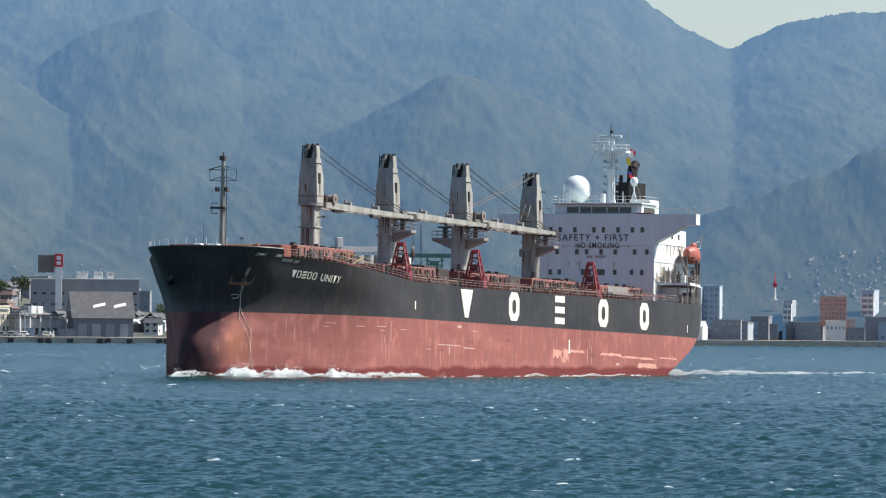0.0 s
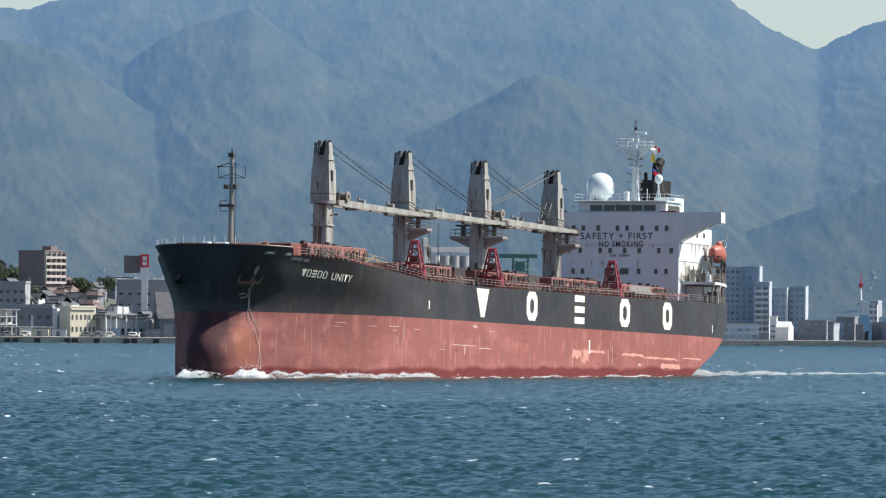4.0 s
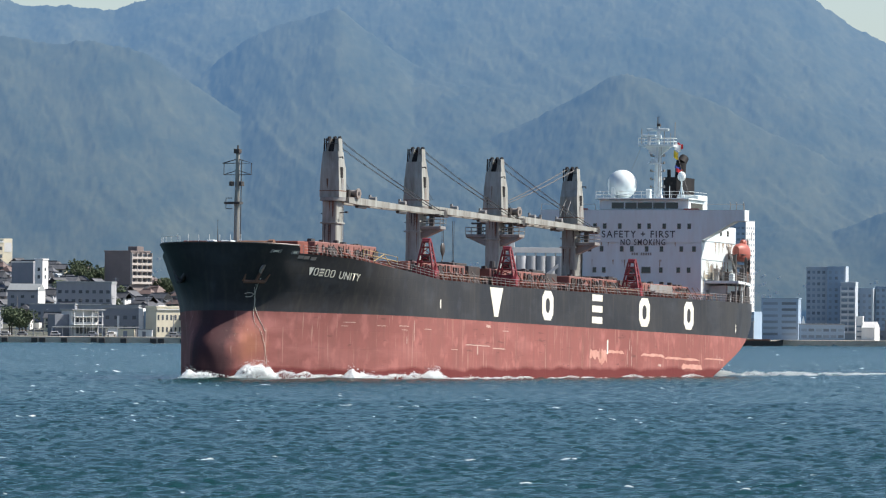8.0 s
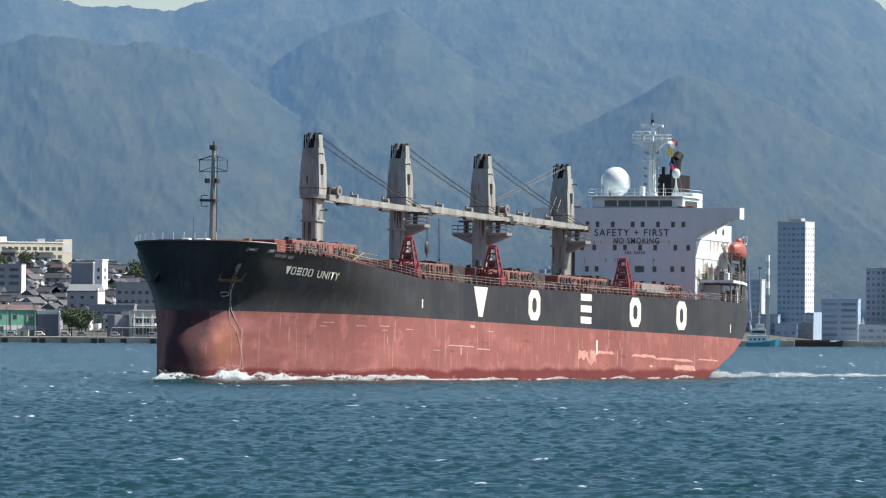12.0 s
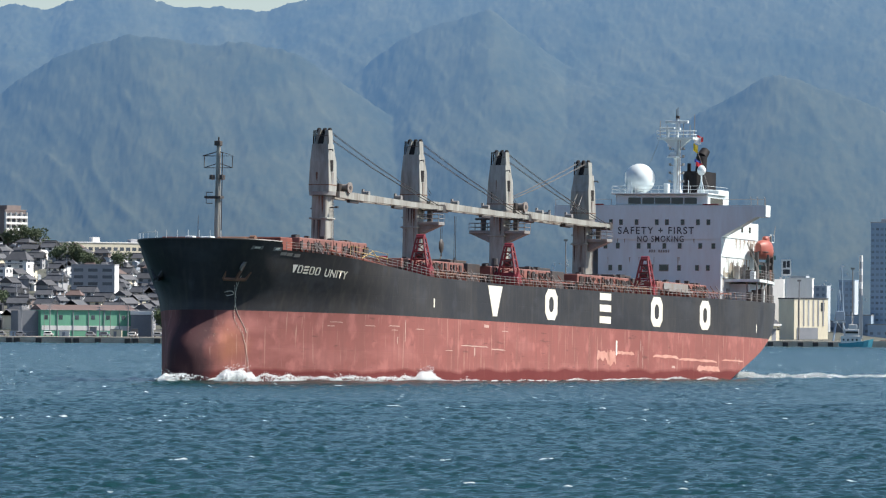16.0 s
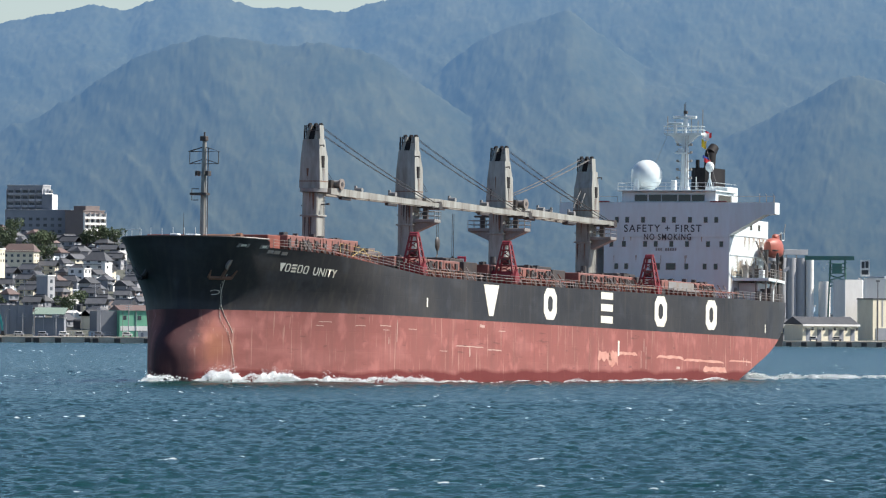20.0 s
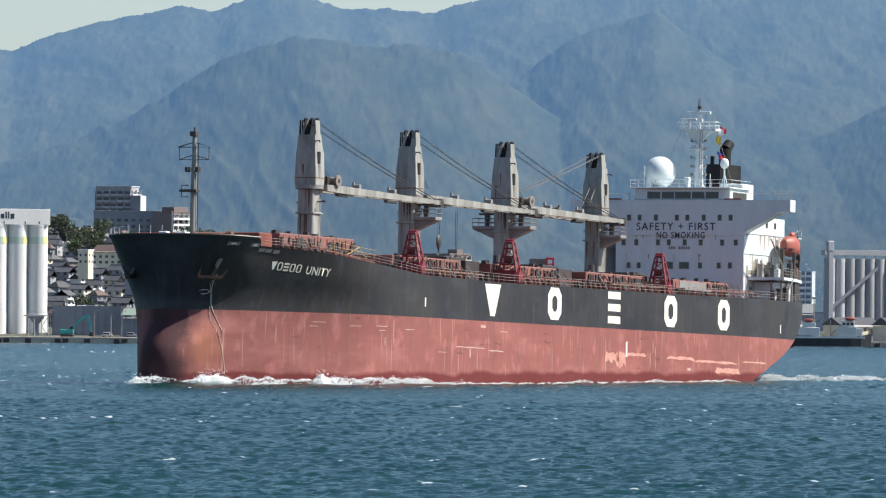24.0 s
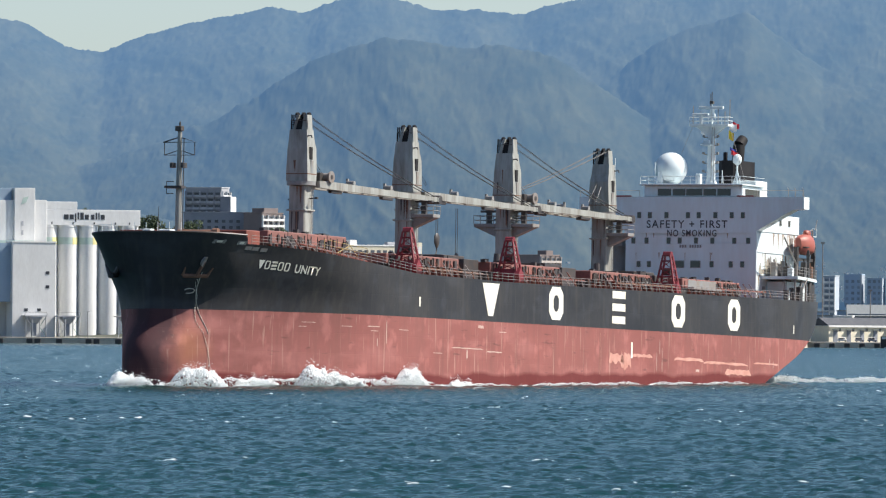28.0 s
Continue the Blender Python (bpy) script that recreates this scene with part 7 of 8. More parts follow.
# -- poles, fence and clutter along the left quay --
def service_pole(x, y, z, high, arms):
    p = thing("utility_pole", "thin grey concrete utility pole with crossarms", "utility pole", "utility poles", m=pose(x, y, z, 0, 0, rng.uniform(-20, 20)))
    part("pole", Shape().tube((0, 0, -1), (0, 0, high), 0.26, 0.16, 7), W_GREY, p)
    for k in range(arms):
        part("crossarm", Shape().box(-1.4, 1.4, -0.1, 0.1, high - 0.8 - 0.9 * k, high - 0.6 - 0.9 * k), W_GREY, p)


for x in (-48, -58, -90, -118, -132, -143, -155, -176, -188, -207, -222):
    service_pole(x, 3668 + rng.uniform(-4, 14), 2.9, rng.uniform(9, 14), 2)
for k in range(22):
    x, y = rng.uniform(-240, -30), rng.uniform(3760, 4080)
    service_pole(x, y, land_height(x, y), rng.uniform(9, 12), 2)
for x0, x1 in ((-130, -112), (-58, -24), (-205, -182)):
    f = thing("quay_fence", "grey mesh fence along the quay road", "fence", m=pose(0, 3662, 2.9))
    for u in np.arange(x0, x1, 2.4):
        part("post", Shape().box(u - 0.08, u + 0.08, -0.08, 0.08, 0, 2.1), W_GREY, f)
    part("rail", Shape().box(x0, x1, -0.05, 0.05, 1.9, 2.05), W_GREY, f)
    part("lower_rail", Shape().box(x0, x1, -0.05, 0.05, 0.9, 1.02), W_GREY, f)
for k, (x, w, h, mat) in enumerate(((-52, 4, 2.6, W_WHITE), (-70, 6, 3.0, W_WHITE), (-78, 7, 3.2, W_CREAM), (-46, 3, 3.4, W_HAZE_BLUE), (-38, 5, 2.4, W_GREY), (-104, 4, 2.2, W_WHITE), (-148, 5, 3.0, W_CREAM), (-158, 3, 4.0, W_GREY),
                                    (-170, 4.5, 2.4, W_WHITE), (-140, 2.4, 3.4, W_BROWN), (-192, 3, 2.2, W_HAZE_BLUE), (-30, 6, 3.2, W_DARK))):
    c = thing("quay_hut", "small site hut standing on the quay", "hut", "quay huts", m=pose(x, 3672 + (k % 4) * 2.5, 2.9, 0, 0, rng.uniform(-8, 8)))
    part("wall", Shape().box(-w / 2, w / 2, -1.4, 1.4, 0, h, 0.05), mat, c)
    part("roof", Shape().box(-w / 2 - 0.2, w / 2 + 0.2, -1.6, 1.6, h, h + 0.2), R_METAL, c)
    part("door", Shape().box(-w * 0.2, w * 0.05, -1.46, -1.38, 0, h * 0.75), W_DARK, c)

# panes lightened so their colour carries the haze over the far city
M_PANE = surface("hazed_window_glass", (0.17, 0.22, 0.27), 0.3, second=(0.23, 0.28, 0.33), scale=0.5, bump=0, per_object=0.35)
PANES.clear()
# -- the harbour on the right: sheds, mill, elevator --


def quay_shed(x, y, w, label, doors):
    b = thing("quay_shed", label, "warehouse", "quay sheds", m=pose(x, y, 2.9, 0, 0, 36))
    part("wall", Shape().box(-w / 2, w / 2, -6, 8, -3, 7.6, 0.05), W_CREAM, b)
    part("roof", Shape().add([(-w / 2 - 0.6, -6.8, 7.7), (w / 2 + 0.6, -6.8, 7.7), (w / 2 + 0.6, 8.8, 7.7), (-w / 2 - 0.6, 8.8, 7.7), (-w / 2 - 0.6, 1, 11.4), (w / 2 + 0.6, 1, 11.4)], [(0, 1, 5, 4), (2, 3, 4, 5), (1, 2, 5), (3, 0, 4), (0, 3, 2, 1)]), R_TILE, b)
    part("fascia", Shape().box(-w / 2 - 0.6, w / 2 + 0.6, -6.95, -6.7, 6.9, 7.8), W_WHITE, b)
    for k in range(doors):
        u = -w / 2 + w * (k + 0.5) / doors
        part("door", Shape().box(u - 1.2, u + 1.2, -6.12, -5.95, 0, 5.4), W_DARK, b)
        part("vent_window", Shape().box(u + 2.0, u + 3.2, -6.1, -5.95, 5.0, 6.3), M_GLASS, b)
        part("dock_canopy", Shape().box(u - 1.8, u + 1.8, -7.6, -6, 5.6, 5.8), R_METAL, b)
    return b


quay_shed(64, 4030, 39, "pale yellow quay shed with a long grey roof", 5)
quay_shed(106, 4045, 23, "pale yellow quay shed behind the coaster", 3)
quay_shed(133, 4032, 33, "pale yellow quay shed below the silos", 5)
b = thing("white_silo", "white rounded concrete silo beside the mill", "silo", m=pose(147.5, 4100, 2.9, 0, 0, 42))
part("silo_body", Shape().rings([[(a, c, z) for a, c in ((-6, -4), (3.5, -6), (5.0, -5), (5.4, 2), (-5.5, 5))] for z in (-2, 29.3)]), W_WHITE, b)
part("brick_base", Shape().rings([[(a * 1.03, c * 1.03, z) for a, c in ((-6, -4), (3.5, -6), (5.0, -5), (5.4, 2), (-5.5, 5))] for z in (-2, 6.5)]), W_CREAM, b)
for u in (3.8, 4.3, 4.8):
    part("roof_vent", Shape().tube((u, -3, 29.3), (u, -3, 30.3), 0.3), W_GREY, b)
b = block("flour_mill", "cream mill building with dark pilasters", "factory", 163, 4085, 2.9, 20.5, 12, 19.8, 36, W_CREAM, None, (3, 2, 1.4, 1.6, 6, 4), R_TILE)
for u in np.linspace(-7.4, 7.4, 6):
    part("pilaster", Shape().box(u - 0.35, u + 0.35, -6.2, -5.95, 7, 19.4), W_GREY, b)
part("loading_bay", Shape().box(-8.4, 4, -6.3, -5.9, 0, 6.2), W_DARK, b)
part("sign_bar", Shape().box(6.0, 8.0, -6.15, -5.95, 14.0, 18.2), M_INK, b)
block("mill_tower", "white mill tower above the cream hall", "factory", 162.5, 4120, 2.9, 13, 10, 29.5, -6, W_WHITE, None, (2, 2, 1.4, 1.6, 20, 4), W_WHITE)
b = thing("roof_sign", "white square signboard on the mill roof", "sign", m=pose(156, 4118, 32.4))
part("board", Shape().box(-2.3, 2.3, -0.3, 0.3, 1.5, 9.5), W_WHITE, b)
part("sign_bar", Shape().box(-1.6, -0.2, -0.4, -0.28, 5.4, 8.6).box(0.2, 1.7, -0.4, -0.28, 5.6, 8.8).box(-1.6, 1.7, -0.4, -0.28, 2.4, 4.6), M_INK, b)
part("sign_leg", Shape().box(-1.8, -1.5, -0.2, 0.2, 0, 1.6).box(1.5, 1.8, -0.2, 0.2, 0, 1.6), W_GREY, b)
b = thing("grain_elevator", "large grey grain elevator with ribbed bins and a gallery", "silo", m=pose(113, 4205, 2.9, 0, 0, 20))
for k in range(7):
    part("bin", Shape().tube((-15.4 + 5.2 * k, 0, -2), (-15.4 + 5.2 * k, 0, 40.5), 2.9, 2.9, 16), W_GREY, b, smooth=True)
part("gallery", Shape().box(-19, 19, -2, 2.5, 42.0, 44.6, 0.05), W_GREY, b)
for k in range(8):
    part("gallery_leg", Shape().box(-18.4 + 5.2 * k, -18.0 + 5.2 * k, -1.8, -1.4, 40.4, 42.1), M_GREY, b)
part("elevator_leg", Shape().box(-18.0, -15.8, -6, -3, -2, 46, 0.05), W_GREY, b)
part("leg_head", Shape().box(-18.6, -15.4, -6.2, -2.8, 44, 49, 0.3), W_GREY, b)
part("incline_conveyor", Shape().add([(-15.5, -5, 16), (8, -5, 35), (8, -5, 36.6), (-15.5, -5, 17.6), (-15.5, -3.6, 16), (8, -3.6, 35), (8, -3.6, 36.6), (-15.5, -3.6, 17.6)], [(0, 1, 2, 3), (7, 6, 5, 4), (0, 4, 5, 1), (3, 2, 6, 7), (0, 3, 7, 4), (1, 5, 6, 2)]), W_DARK, b)
part("lit_bin", Shape().tube((19.6, -3, -2), (19.6, -3, 40.0), 1.9, 1.9, 16), W_WHITE, b, smooth=True)
part("low_bin", Shape().tube((27, -4, -2), (27, -4, 29.0), 2.9, 2.9, 16), W_WHITE, b, smooth=True)
b = thing("ship_unloader", "green steel ship unloader gantry", "gantry crane", m=pose(144, 4150, 2.9))
part("bridge_beam", Shape().box(-16, 8, -1.2, 1.2, 39.0, 41.0), M_STEELGREEN, b)
for u in (-5, 5):
    part("leg", Shape().tube((u, -1, 0), (u * 0.7, 0, 39), 0.55, 0.45), M_STEELGREEN, b)
for z in (26, 29, 32, 35):
    part("brace", Shape().tube((-4.4, 0, z), (4.4, 0, z + 3), 0.3).tube((4.4, 0, z), (-4.4, 0, z + 3), 0.3), M_STEELGREEN, b)
part("machine_room", Shape().box(-2.6, 2.0, -2, 2, 32.5, 37.5, 0.1), M_STEELGREEN, b)
b = thing("harbour_crane", "dark blue level-luffing harbour crane", "crane", m=pose(177, 4010, 2.9))
part("portal", Shape().tube((-3, -2, 0), (-1.5, 0, 9), 0.5).tube((3, -2, 0), (1.5, 0, 9), 0.5).box(-3, 3, -1.5, 1.5, 8.5, 9.6), W_HAZE_BLUE, b)
part("cabin", Shape().box(-2, 2.4, -2, 2, 9.6, 14, 0.15), W_HAZE_BLUE, b)
part("tower", Shape().tube((-0.8, 0, 14), (-0.5, 0, 24), 0.5).tube((0.9, 0, 14), (-0.3, 0, 24), 0.4), W_HAZE_BLUE, b)
part("jib", Shape().tube((1.6, 0, 13), (0.8, -2, 34), 0.5, 0.25), W_HAZE_BLUE, b)
b = block("yard_hall", "grey-green shed with a long roof behind the quay", "warehouse", 76, 4150, 2.9, 26, 16, 13, 0, W_DARK)
part("pitched_roof", Shape().add([(-14, -9, 12.5), (14, -9, 12.5), (14, 9, 12.5), (-14, 9, 12.5), (-14, 0, 18), (14, 0, 18)], [(0, 1, 5, 4), (2, 3, 4, 5), (1, 2, 5), (3, 0, 4), (0, 3, 2, 1)]), R_METAL, b)
part("high_window", Shape().box(-2, 2, -8.15, -7.9, 9.2, 10.6), M_GLASS, b)
b = block("white_yard_office", "small white office behind the sheds", "office building", 60, 4100, 2.9, 9, 7, 12.0, -8, W_WHITE, (1, 3, 1.4, 1.2, 9, 3), None)
for x, y, hh in ((48.9, 4028, 46), (88, 4060, 20), (72, 4062, 24), (160, 4060, 28), (186, 4075, 34)):
    b = thing("lighting_mast", "tall thin lighting mast in the harbour yard", "mast", "yard masts", m=pose(x, y, 2.9))
    part("pole", Shape().tube((0, 0, -1), (0, 0, hh), 0.4, 0.22, 8), M_GREY, b)
    part("lamp_head", Shape().box(-0.9, 0.9, -0.5, 0.5, hh, hh + 0.9), M_GREY, b)
# smoke-grey lattice chimney with a spiral stripe
b = thing("striped_chimney", "slim red and white banded chimney", "chimney", m=pose(192, 4120, 2.9))
part("base", Shape().box(-0.9, 0.9, -0.9, 0.9, -2, 22, 0.05), W_HAZE_PALE, b)
for k in range(6):
    part("band", Shape().tube((0, 0, 22 + 3.2 * k), (0, 0, 25.2 + 3.2 * k), 0.9, 0.9, 10), W_WHITE if k % 2 else W_GREY, b, smooth=True)

# coaster at the quay
b = thing("coaster", "small grey coaster moored at the quay", "cargo ship", m=pose(93.5, 3960, 0))
rings = []
for u in np.linspace(0, 1, 9):
    x = -18.5 + 37 * u
    wdt = 4.2 * (1 - abs(2 * u - 0.92) ** 4) ** 0.5 if abs(2 * u - 0.92) < 1 else 0.2
    top = 4.6 + 2.2 * max(u - 0.7, 0) * 3 + (1.0 if u < 0.3 else 0)
    rings.append([(x, -wdt, -1.5), (x + 0.6 * u, -wdt, top), (x + 0.6 * u, wdt, top), (x, wdt, -1.5)])
part("hull", Shape().rings(rings), M_BLACK, b)
part("hull_stripe", Shape().box(-17, 15, -4.3, -4.15, 0.1, 0.6), W_WHITE, b)
part("deckhouse", Shape().box(3, 12, -3.4, 3.4, 5.2, 9.8, 0.1).box(5, 11, -3, 3, 9.8, 12.6, 0.1), W_WHITE, b)
for u in (5.6, 7.4, 9.2):
    part("window", Shape().box(u, u + 1.1, -3.1, -2.95, 10.6, 11.6), M_GLASS, b)
part("mast", Shape().tube((8, 0, 12.6), (8, 0, 19), 0.18).tube((-12, 0, 5), (-12, 0, 15), 0.2).tube((-12, 0, 8), (-4, -1, 14), 0.15), M_GREY, b)
part("lifeboat", Shape().rings([[(9 + 2.6 * a + 0.01, -3.6 + 0.9 * math.cos(k) * (1 - a * a) ** 0.5, 13.4 + 0.9 * math.sin(k) * (1 - a * a) ** 0.5) for k in np.linspace(0, math.tau, 8, False)] for a in np.linspace(-0.98, 0.98, 7)]), M_ORANGE, b, smooth=True)
part("lifeboat", Shape().rings([[(-10 + 2.2 * a + 0.01, -2.6 + 0.8 * math.cos(k) * (1 - a * a) ** 0.5, 12.6 + 0.9 * math.sin(k) * (1 - a * a) ** 0.5) for k in np.linspace(0, math.tau, 8, False)] for a in np.linspace(-0.98, 0.98, 7)]), M_ORANGE, b, smooth=True)
part("aft_house", Shape().box(-15, -5, -3.4, 3.4, 4.4, 9.4, 0.1).box(-13, -7, -3, 3, 9.4, 11.6, 0.1), W_WHITE, b)
part("bulwark", Shape().box(-18, 16, -4.25, -4.05, 4.4, 5.3), W_WHITE, b)
part("cargo_gear", Shape().tube((0, -1, 5), (0, -1, 13), 0.2).tube((0, -1, 6), (7, -2, 12.5), 0.14).tube((0, -1, 12.8), (-8, -1, 11.8), 0.08), M_GREY, b)
part("white_bridge_front", Shape().box(12, 14.5, -3.2, 3.2, 4.8, 9.0, 0.1), W_WHITE, b)
# teal work boat and barge
b = thing("work_boat", "light blue work boat with a white wheelhouse", "boat", m=pose(180, 3905, 0))
rings = []
for u in np.linspace(0, 1, 8):
    x = -8 + 15 * u
    wdt = 2.6 * (1 - max(u - 0.55, 0) ** 2 * 4.6)
    rings.append([(x, -max(wdt * 0.7, 0.05), -0.8), (x + u, -max(wdt, 0.1), 2.0 + 2.2 * u ** 2), (x + u, max(wdt, 0.1), 2.0 + 2.2 * u ** 2), (x, max(wdt * 0.7, 0.05), -0.8)])
part("hull", Shape().rings(rings), M_LIGHTBLUE, b)
part("wheelhouse", Shape().box(-7.0, 2.2, -2.0, 2.0, 1.8, 5.4, 0.1).box(-5.5, 1.2, -1.7, 1.7, 5.4, 8.4, 0.1).box(-3.5, 0.4, -1.4, 1.4, 8.4, 10.6, 0.1), W_WHITE, b)
part("window", Shape().box(-5.0, 0.8, -1.78, -1.65, 6.5, 7.5), M_GLASS, b)
for u in (-6.2, -4.2, -2.2, -0.2):
    part("porthole", Shape().box(u, u + 0.8, -2.08, -1.95, 3.2, 4.0), M_GLASS, b)
part("mast", Shape().tube((-2, 0, 10), (-2, 0, 16), 0.15).tube((-3.2, 0, 14), (-0.8, 0, 14), 0.1).tube((-6, 0, 3), (-6, 0, 12), 0.12).tube((-6, 0, 8), (-9, 0, 12), 0.1), W_WHITE, b)
b = thing("barge", "long dark low barge at anchor", "barge", m=pose(206, 4010, 0))
part("hull", Shape().rings([[(x, -4, -1), (x * 1.04, -4.4, z), (x * 1.04, 4.4, z), (x, 4, -1)] for x, z in ((-15, 3.2), (-12, 2.6), (12, 2.6), (15.5, 3.4))]), M_DARK, b)
part("coaming", Shape().box(-10, 10, -3, 3, 2.6, 3.5, 0.05), M_RUST, b)
b = thing("pontoon", "pale concrete pontoon by the boats", "pontoon", m=pose(193, 3980, 0))
part("deck", Shape().box(-5, 5, -3, 3, -1, 3.2, 0.1), M_CONCRETE, b)

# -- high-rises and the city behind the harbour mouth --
b = block("tower_block", "very tall blue-grey apartment tower with its lit side painted white", "apartment tower", 214.5, 4305, 4, 14.6, 13.0, 58.0, -23, W_HAZE_BLUE, None, None, W_GREY)
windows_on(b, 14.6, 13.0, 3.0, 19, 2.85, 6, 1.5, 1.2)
# sunlight on the right side, painted as a white panel
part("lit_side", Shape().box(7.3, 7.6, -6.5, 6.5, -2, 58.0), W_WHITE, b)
for r in range(19):
    for c in range(4):
        part("window", pane_mesh(1.3, 1.3, "x"), None, b, m=pose(7.62, -6.5 + 13.0 * (c + 0.5) / 4, 3.0 + 2.85 * r))
part("roof_box", Shape().box(-3, 4, -3, 3, 58.6, 60.2, 0.1), W_GREY, b)
part("podium", Shape().box(7.8, 12, -6, 6, -2, 13, 0.1), W_HAZE_BLUE, b)
for z in np.arange(2.5, 12, 3.0):
    part("podium_band", Shape().box(7.7, 12.1, -6.15, -5.95, z, z + 1.2), M_PANE, b)
b = block("blue_block", "pale blue seven-storey harbour office", "office building", 240, 4352, 3, 19, 12, 20.6, -10, W_HAZE_BLUE, (6, 2, 7.5, 1.3, 2.2, 3.1), (6, 2, 1.6, 1.3, 2.2, 3.1), W_HAZE_BLUE)


def city_tower(x, y, z0, w, d, h, rz, wall, style, label):
    b = block("city_tower", label, "apartment tower", x, y, z0, w, d, h, rz, wall, None, None, wall, group="city towers")
    n = int(h / 3.0)
    if style == "balcony":
        balconies(b, w, d, n, 3.0, 0.5, max(2, int(w / 3.6)), "y", W_WHITE, 0.9)
    elif style == "grid":
        windows_on(b, w, d, 1.0, n, 3.0, max(2, int(w / 2.6)), 1.5, 1.5)
    windows_on(b, w, d, 1.0, n, 3.0, 2, 1.3, 1.5, "x")
    # sunlit corner painted on as a paler strip of wall
    part("lit_edge", Shape().box(w / 2 - 0.9, w / 2 + 0.15, -d / 2 - 0.15, d / 2, 0, h), W_HAZE_PALE, b)
    return b


city_tower(263, 4405, 6, 13, 9, 34, -14, W_HAZE_PALE, "grid", "grey apartment slab with pale vertical fins")
city_tower(271.5, 4398, 6, 9.5, 8, 34.2, -14, W_HAZE_BLUE, "grid", "plain blue-grey apartment slab")
city_tower(277.0, 4390, 6, 7.5, 8, 26.2, -12, W_HAZE_PALE, "balcony", "white balconied apartment tower")
city_tower(286, 4400, 6, 9, 8, 23.3, -14, W_HAZE_BLUE, "grid", "blue-grey apartment block with white rim")
city_tower(296, 4402, 6, 8.4, 8, 24.2, -14, W_HAZE_BLUE, "grid", "slab block with a pale edge")
city_tower(336, 4405, 6, 4.4, 6, 17, -25, W_HAZE_PALE, "balcony", "slim banded apartment tower")
city_tower(378, 4410, 6, 6.6, 7, 22.6, -25, W_HAZE_BLUE, "balcony", "dark apartment tower with white balconies")
city_tower(58, 4400, 8, 6, 6, 28, -20, W_HAZE_PALE, "balcony", "slim pale apartment tower behind the sheds")
city_tower(70, 4420, 8, 9, 8, 29, -12, W_HAZE_BLUE, "grid", "hazy blue apartment block")
city_tower(81, 4415, 8, 8, 8, 27, -12, W_HAZE_BLUE, "grid", "hazy blue apartment block with a lit edge painted pale")
city_tower(92, 4418, 8, 7, 8, 30, -12, W_HAZE_BLUE, "balcony", "hazy blue apartment tower")
city_tower(181, 4330, 6, 9, 8, 24, -16, W_HAZE_PALE, "grid", "white apartment block behind the boats")
city_tower(196, 4340, 6, 8, 8, 27, -16, W_HAZE_BLUE, "grid", "blue-grey block behind the boats")
city_tower(172, 4360, 6, 8, 7, 29, -16, W_HAZE_PALE, "grid", "pale apartment slab beside the mill")
b = block("salmon_hotel", "salmon pink six-storey hotel", "hotel", 358, 4400, 6, 13.6, 10, 19.4, -4, W_PINK, (5, 7, 1.0, 1.0, 8.2, 2.2), None, W_GREY)
part("roof_house", Shape().box(2, 6.4, -3, 3, 20, 21.4, 0.1), W_GREY, b)
b = block("white_hall", "white gabled hall at the water's edge", "hall", 285.5, 4352, 2.9, 7.0, 9, 6.0, -20, W_WHITE)
part("pitched_roof", Shape().add([(-3.6, -4.8, 6), (3.6, -4.8, 6), (3.6, 4.8, 6), (-3.6, 4.8, 6), (-3.6, 0, 9.5), (3.6, 0, 9.5)], [(0, 1, 5, 4), (2, 3, 4, 5), (1, 2, 5), (3, 0, 4), (0, 3, 2, 1)]), W_WHITE, b)
block("white_hall_tower", "narrow white tower by the hall", "hall", 280.2, 4354, 2.9, 3.4, 4, 11.6, -10, W_WHITE, (3, 1, 2.6, 0.8, 1.5, 2.6))
block("ferry_terminal", "long blue-grey terminal with ribbon glazing", "terminal", 257, 4352, 2.9, 30, 10, 7.8, 0, W_HAZE_BLUE, (2, 8, 2.8, 1.4, 1.2, 3.2), None, R_METAL)
b = thing("sail_roof", "white pointed sail-shaped roof", "monument", m=pose(251, 4350, 8))
part("sail", Shape().add([(-1.6, 0, 0), (1.8, 0, 0), (0.2, 0, 7), (-1.6, 1, 0), (1.8, 1, 0), (0.2, 0.6, 7)], [(0, 1, 2), (5, 4, 3), (0, 3, 4, 1), (1, 4, 5, 2), (2, 5, 3, 0)]), W_WHITE, b)
block("white_low_block", "low white block with dark windows", "building", 357, 4372, 4, 10, 8, 8.6, -4, W_WHITE, (1, 5, 0.8, 1.6, 4.6, 3))
b = thing("radio_tower", "white and red lattice radio tower", "radio tower", m=pose(329, 4415, 10))
part("tower_base", Shape().box(-1.4, 1.4, -1.4, 1.4, -4, 14, 0.05), W_WHITE, b)
part("tower_shaft", Shape().tube((0, 0, 14), (0, 0, 21), 0.7, 0.4, 8), W_WHITE, b)
part("tower_top", Shape().tube((0, 0, 21), (0, 0, 28), 0.4, 0.12, 8).box(-1, 1, -0.8, 0.8, 20.4, 22.4), M_SIGN_RED, b)
for k in range(46):
    x = rng.uniform(236, 430)
    y = rng.uniform(4365, 4425)
    w, h = rng.uniform(6, 16), rng.uniform(4, 12)
    if any(abs(x - c) < 10 for c in (285, 357, 257)) and y < 4385:
        continue
    block("town_block", "low grey block in the distant town", "building", x, y, 3, w, 9, h, rng.uniform(-25, 5), rng.choice((W_DARK, W_HAZE_BLUE, W_HAZE_PALE, W_DARK)), (max(1, int(h / 3.2)), max(1, int(w / 3.5)), 1.6, 1.3, 1.2, 3.1), None, R_METAL, group="distant town blocks")
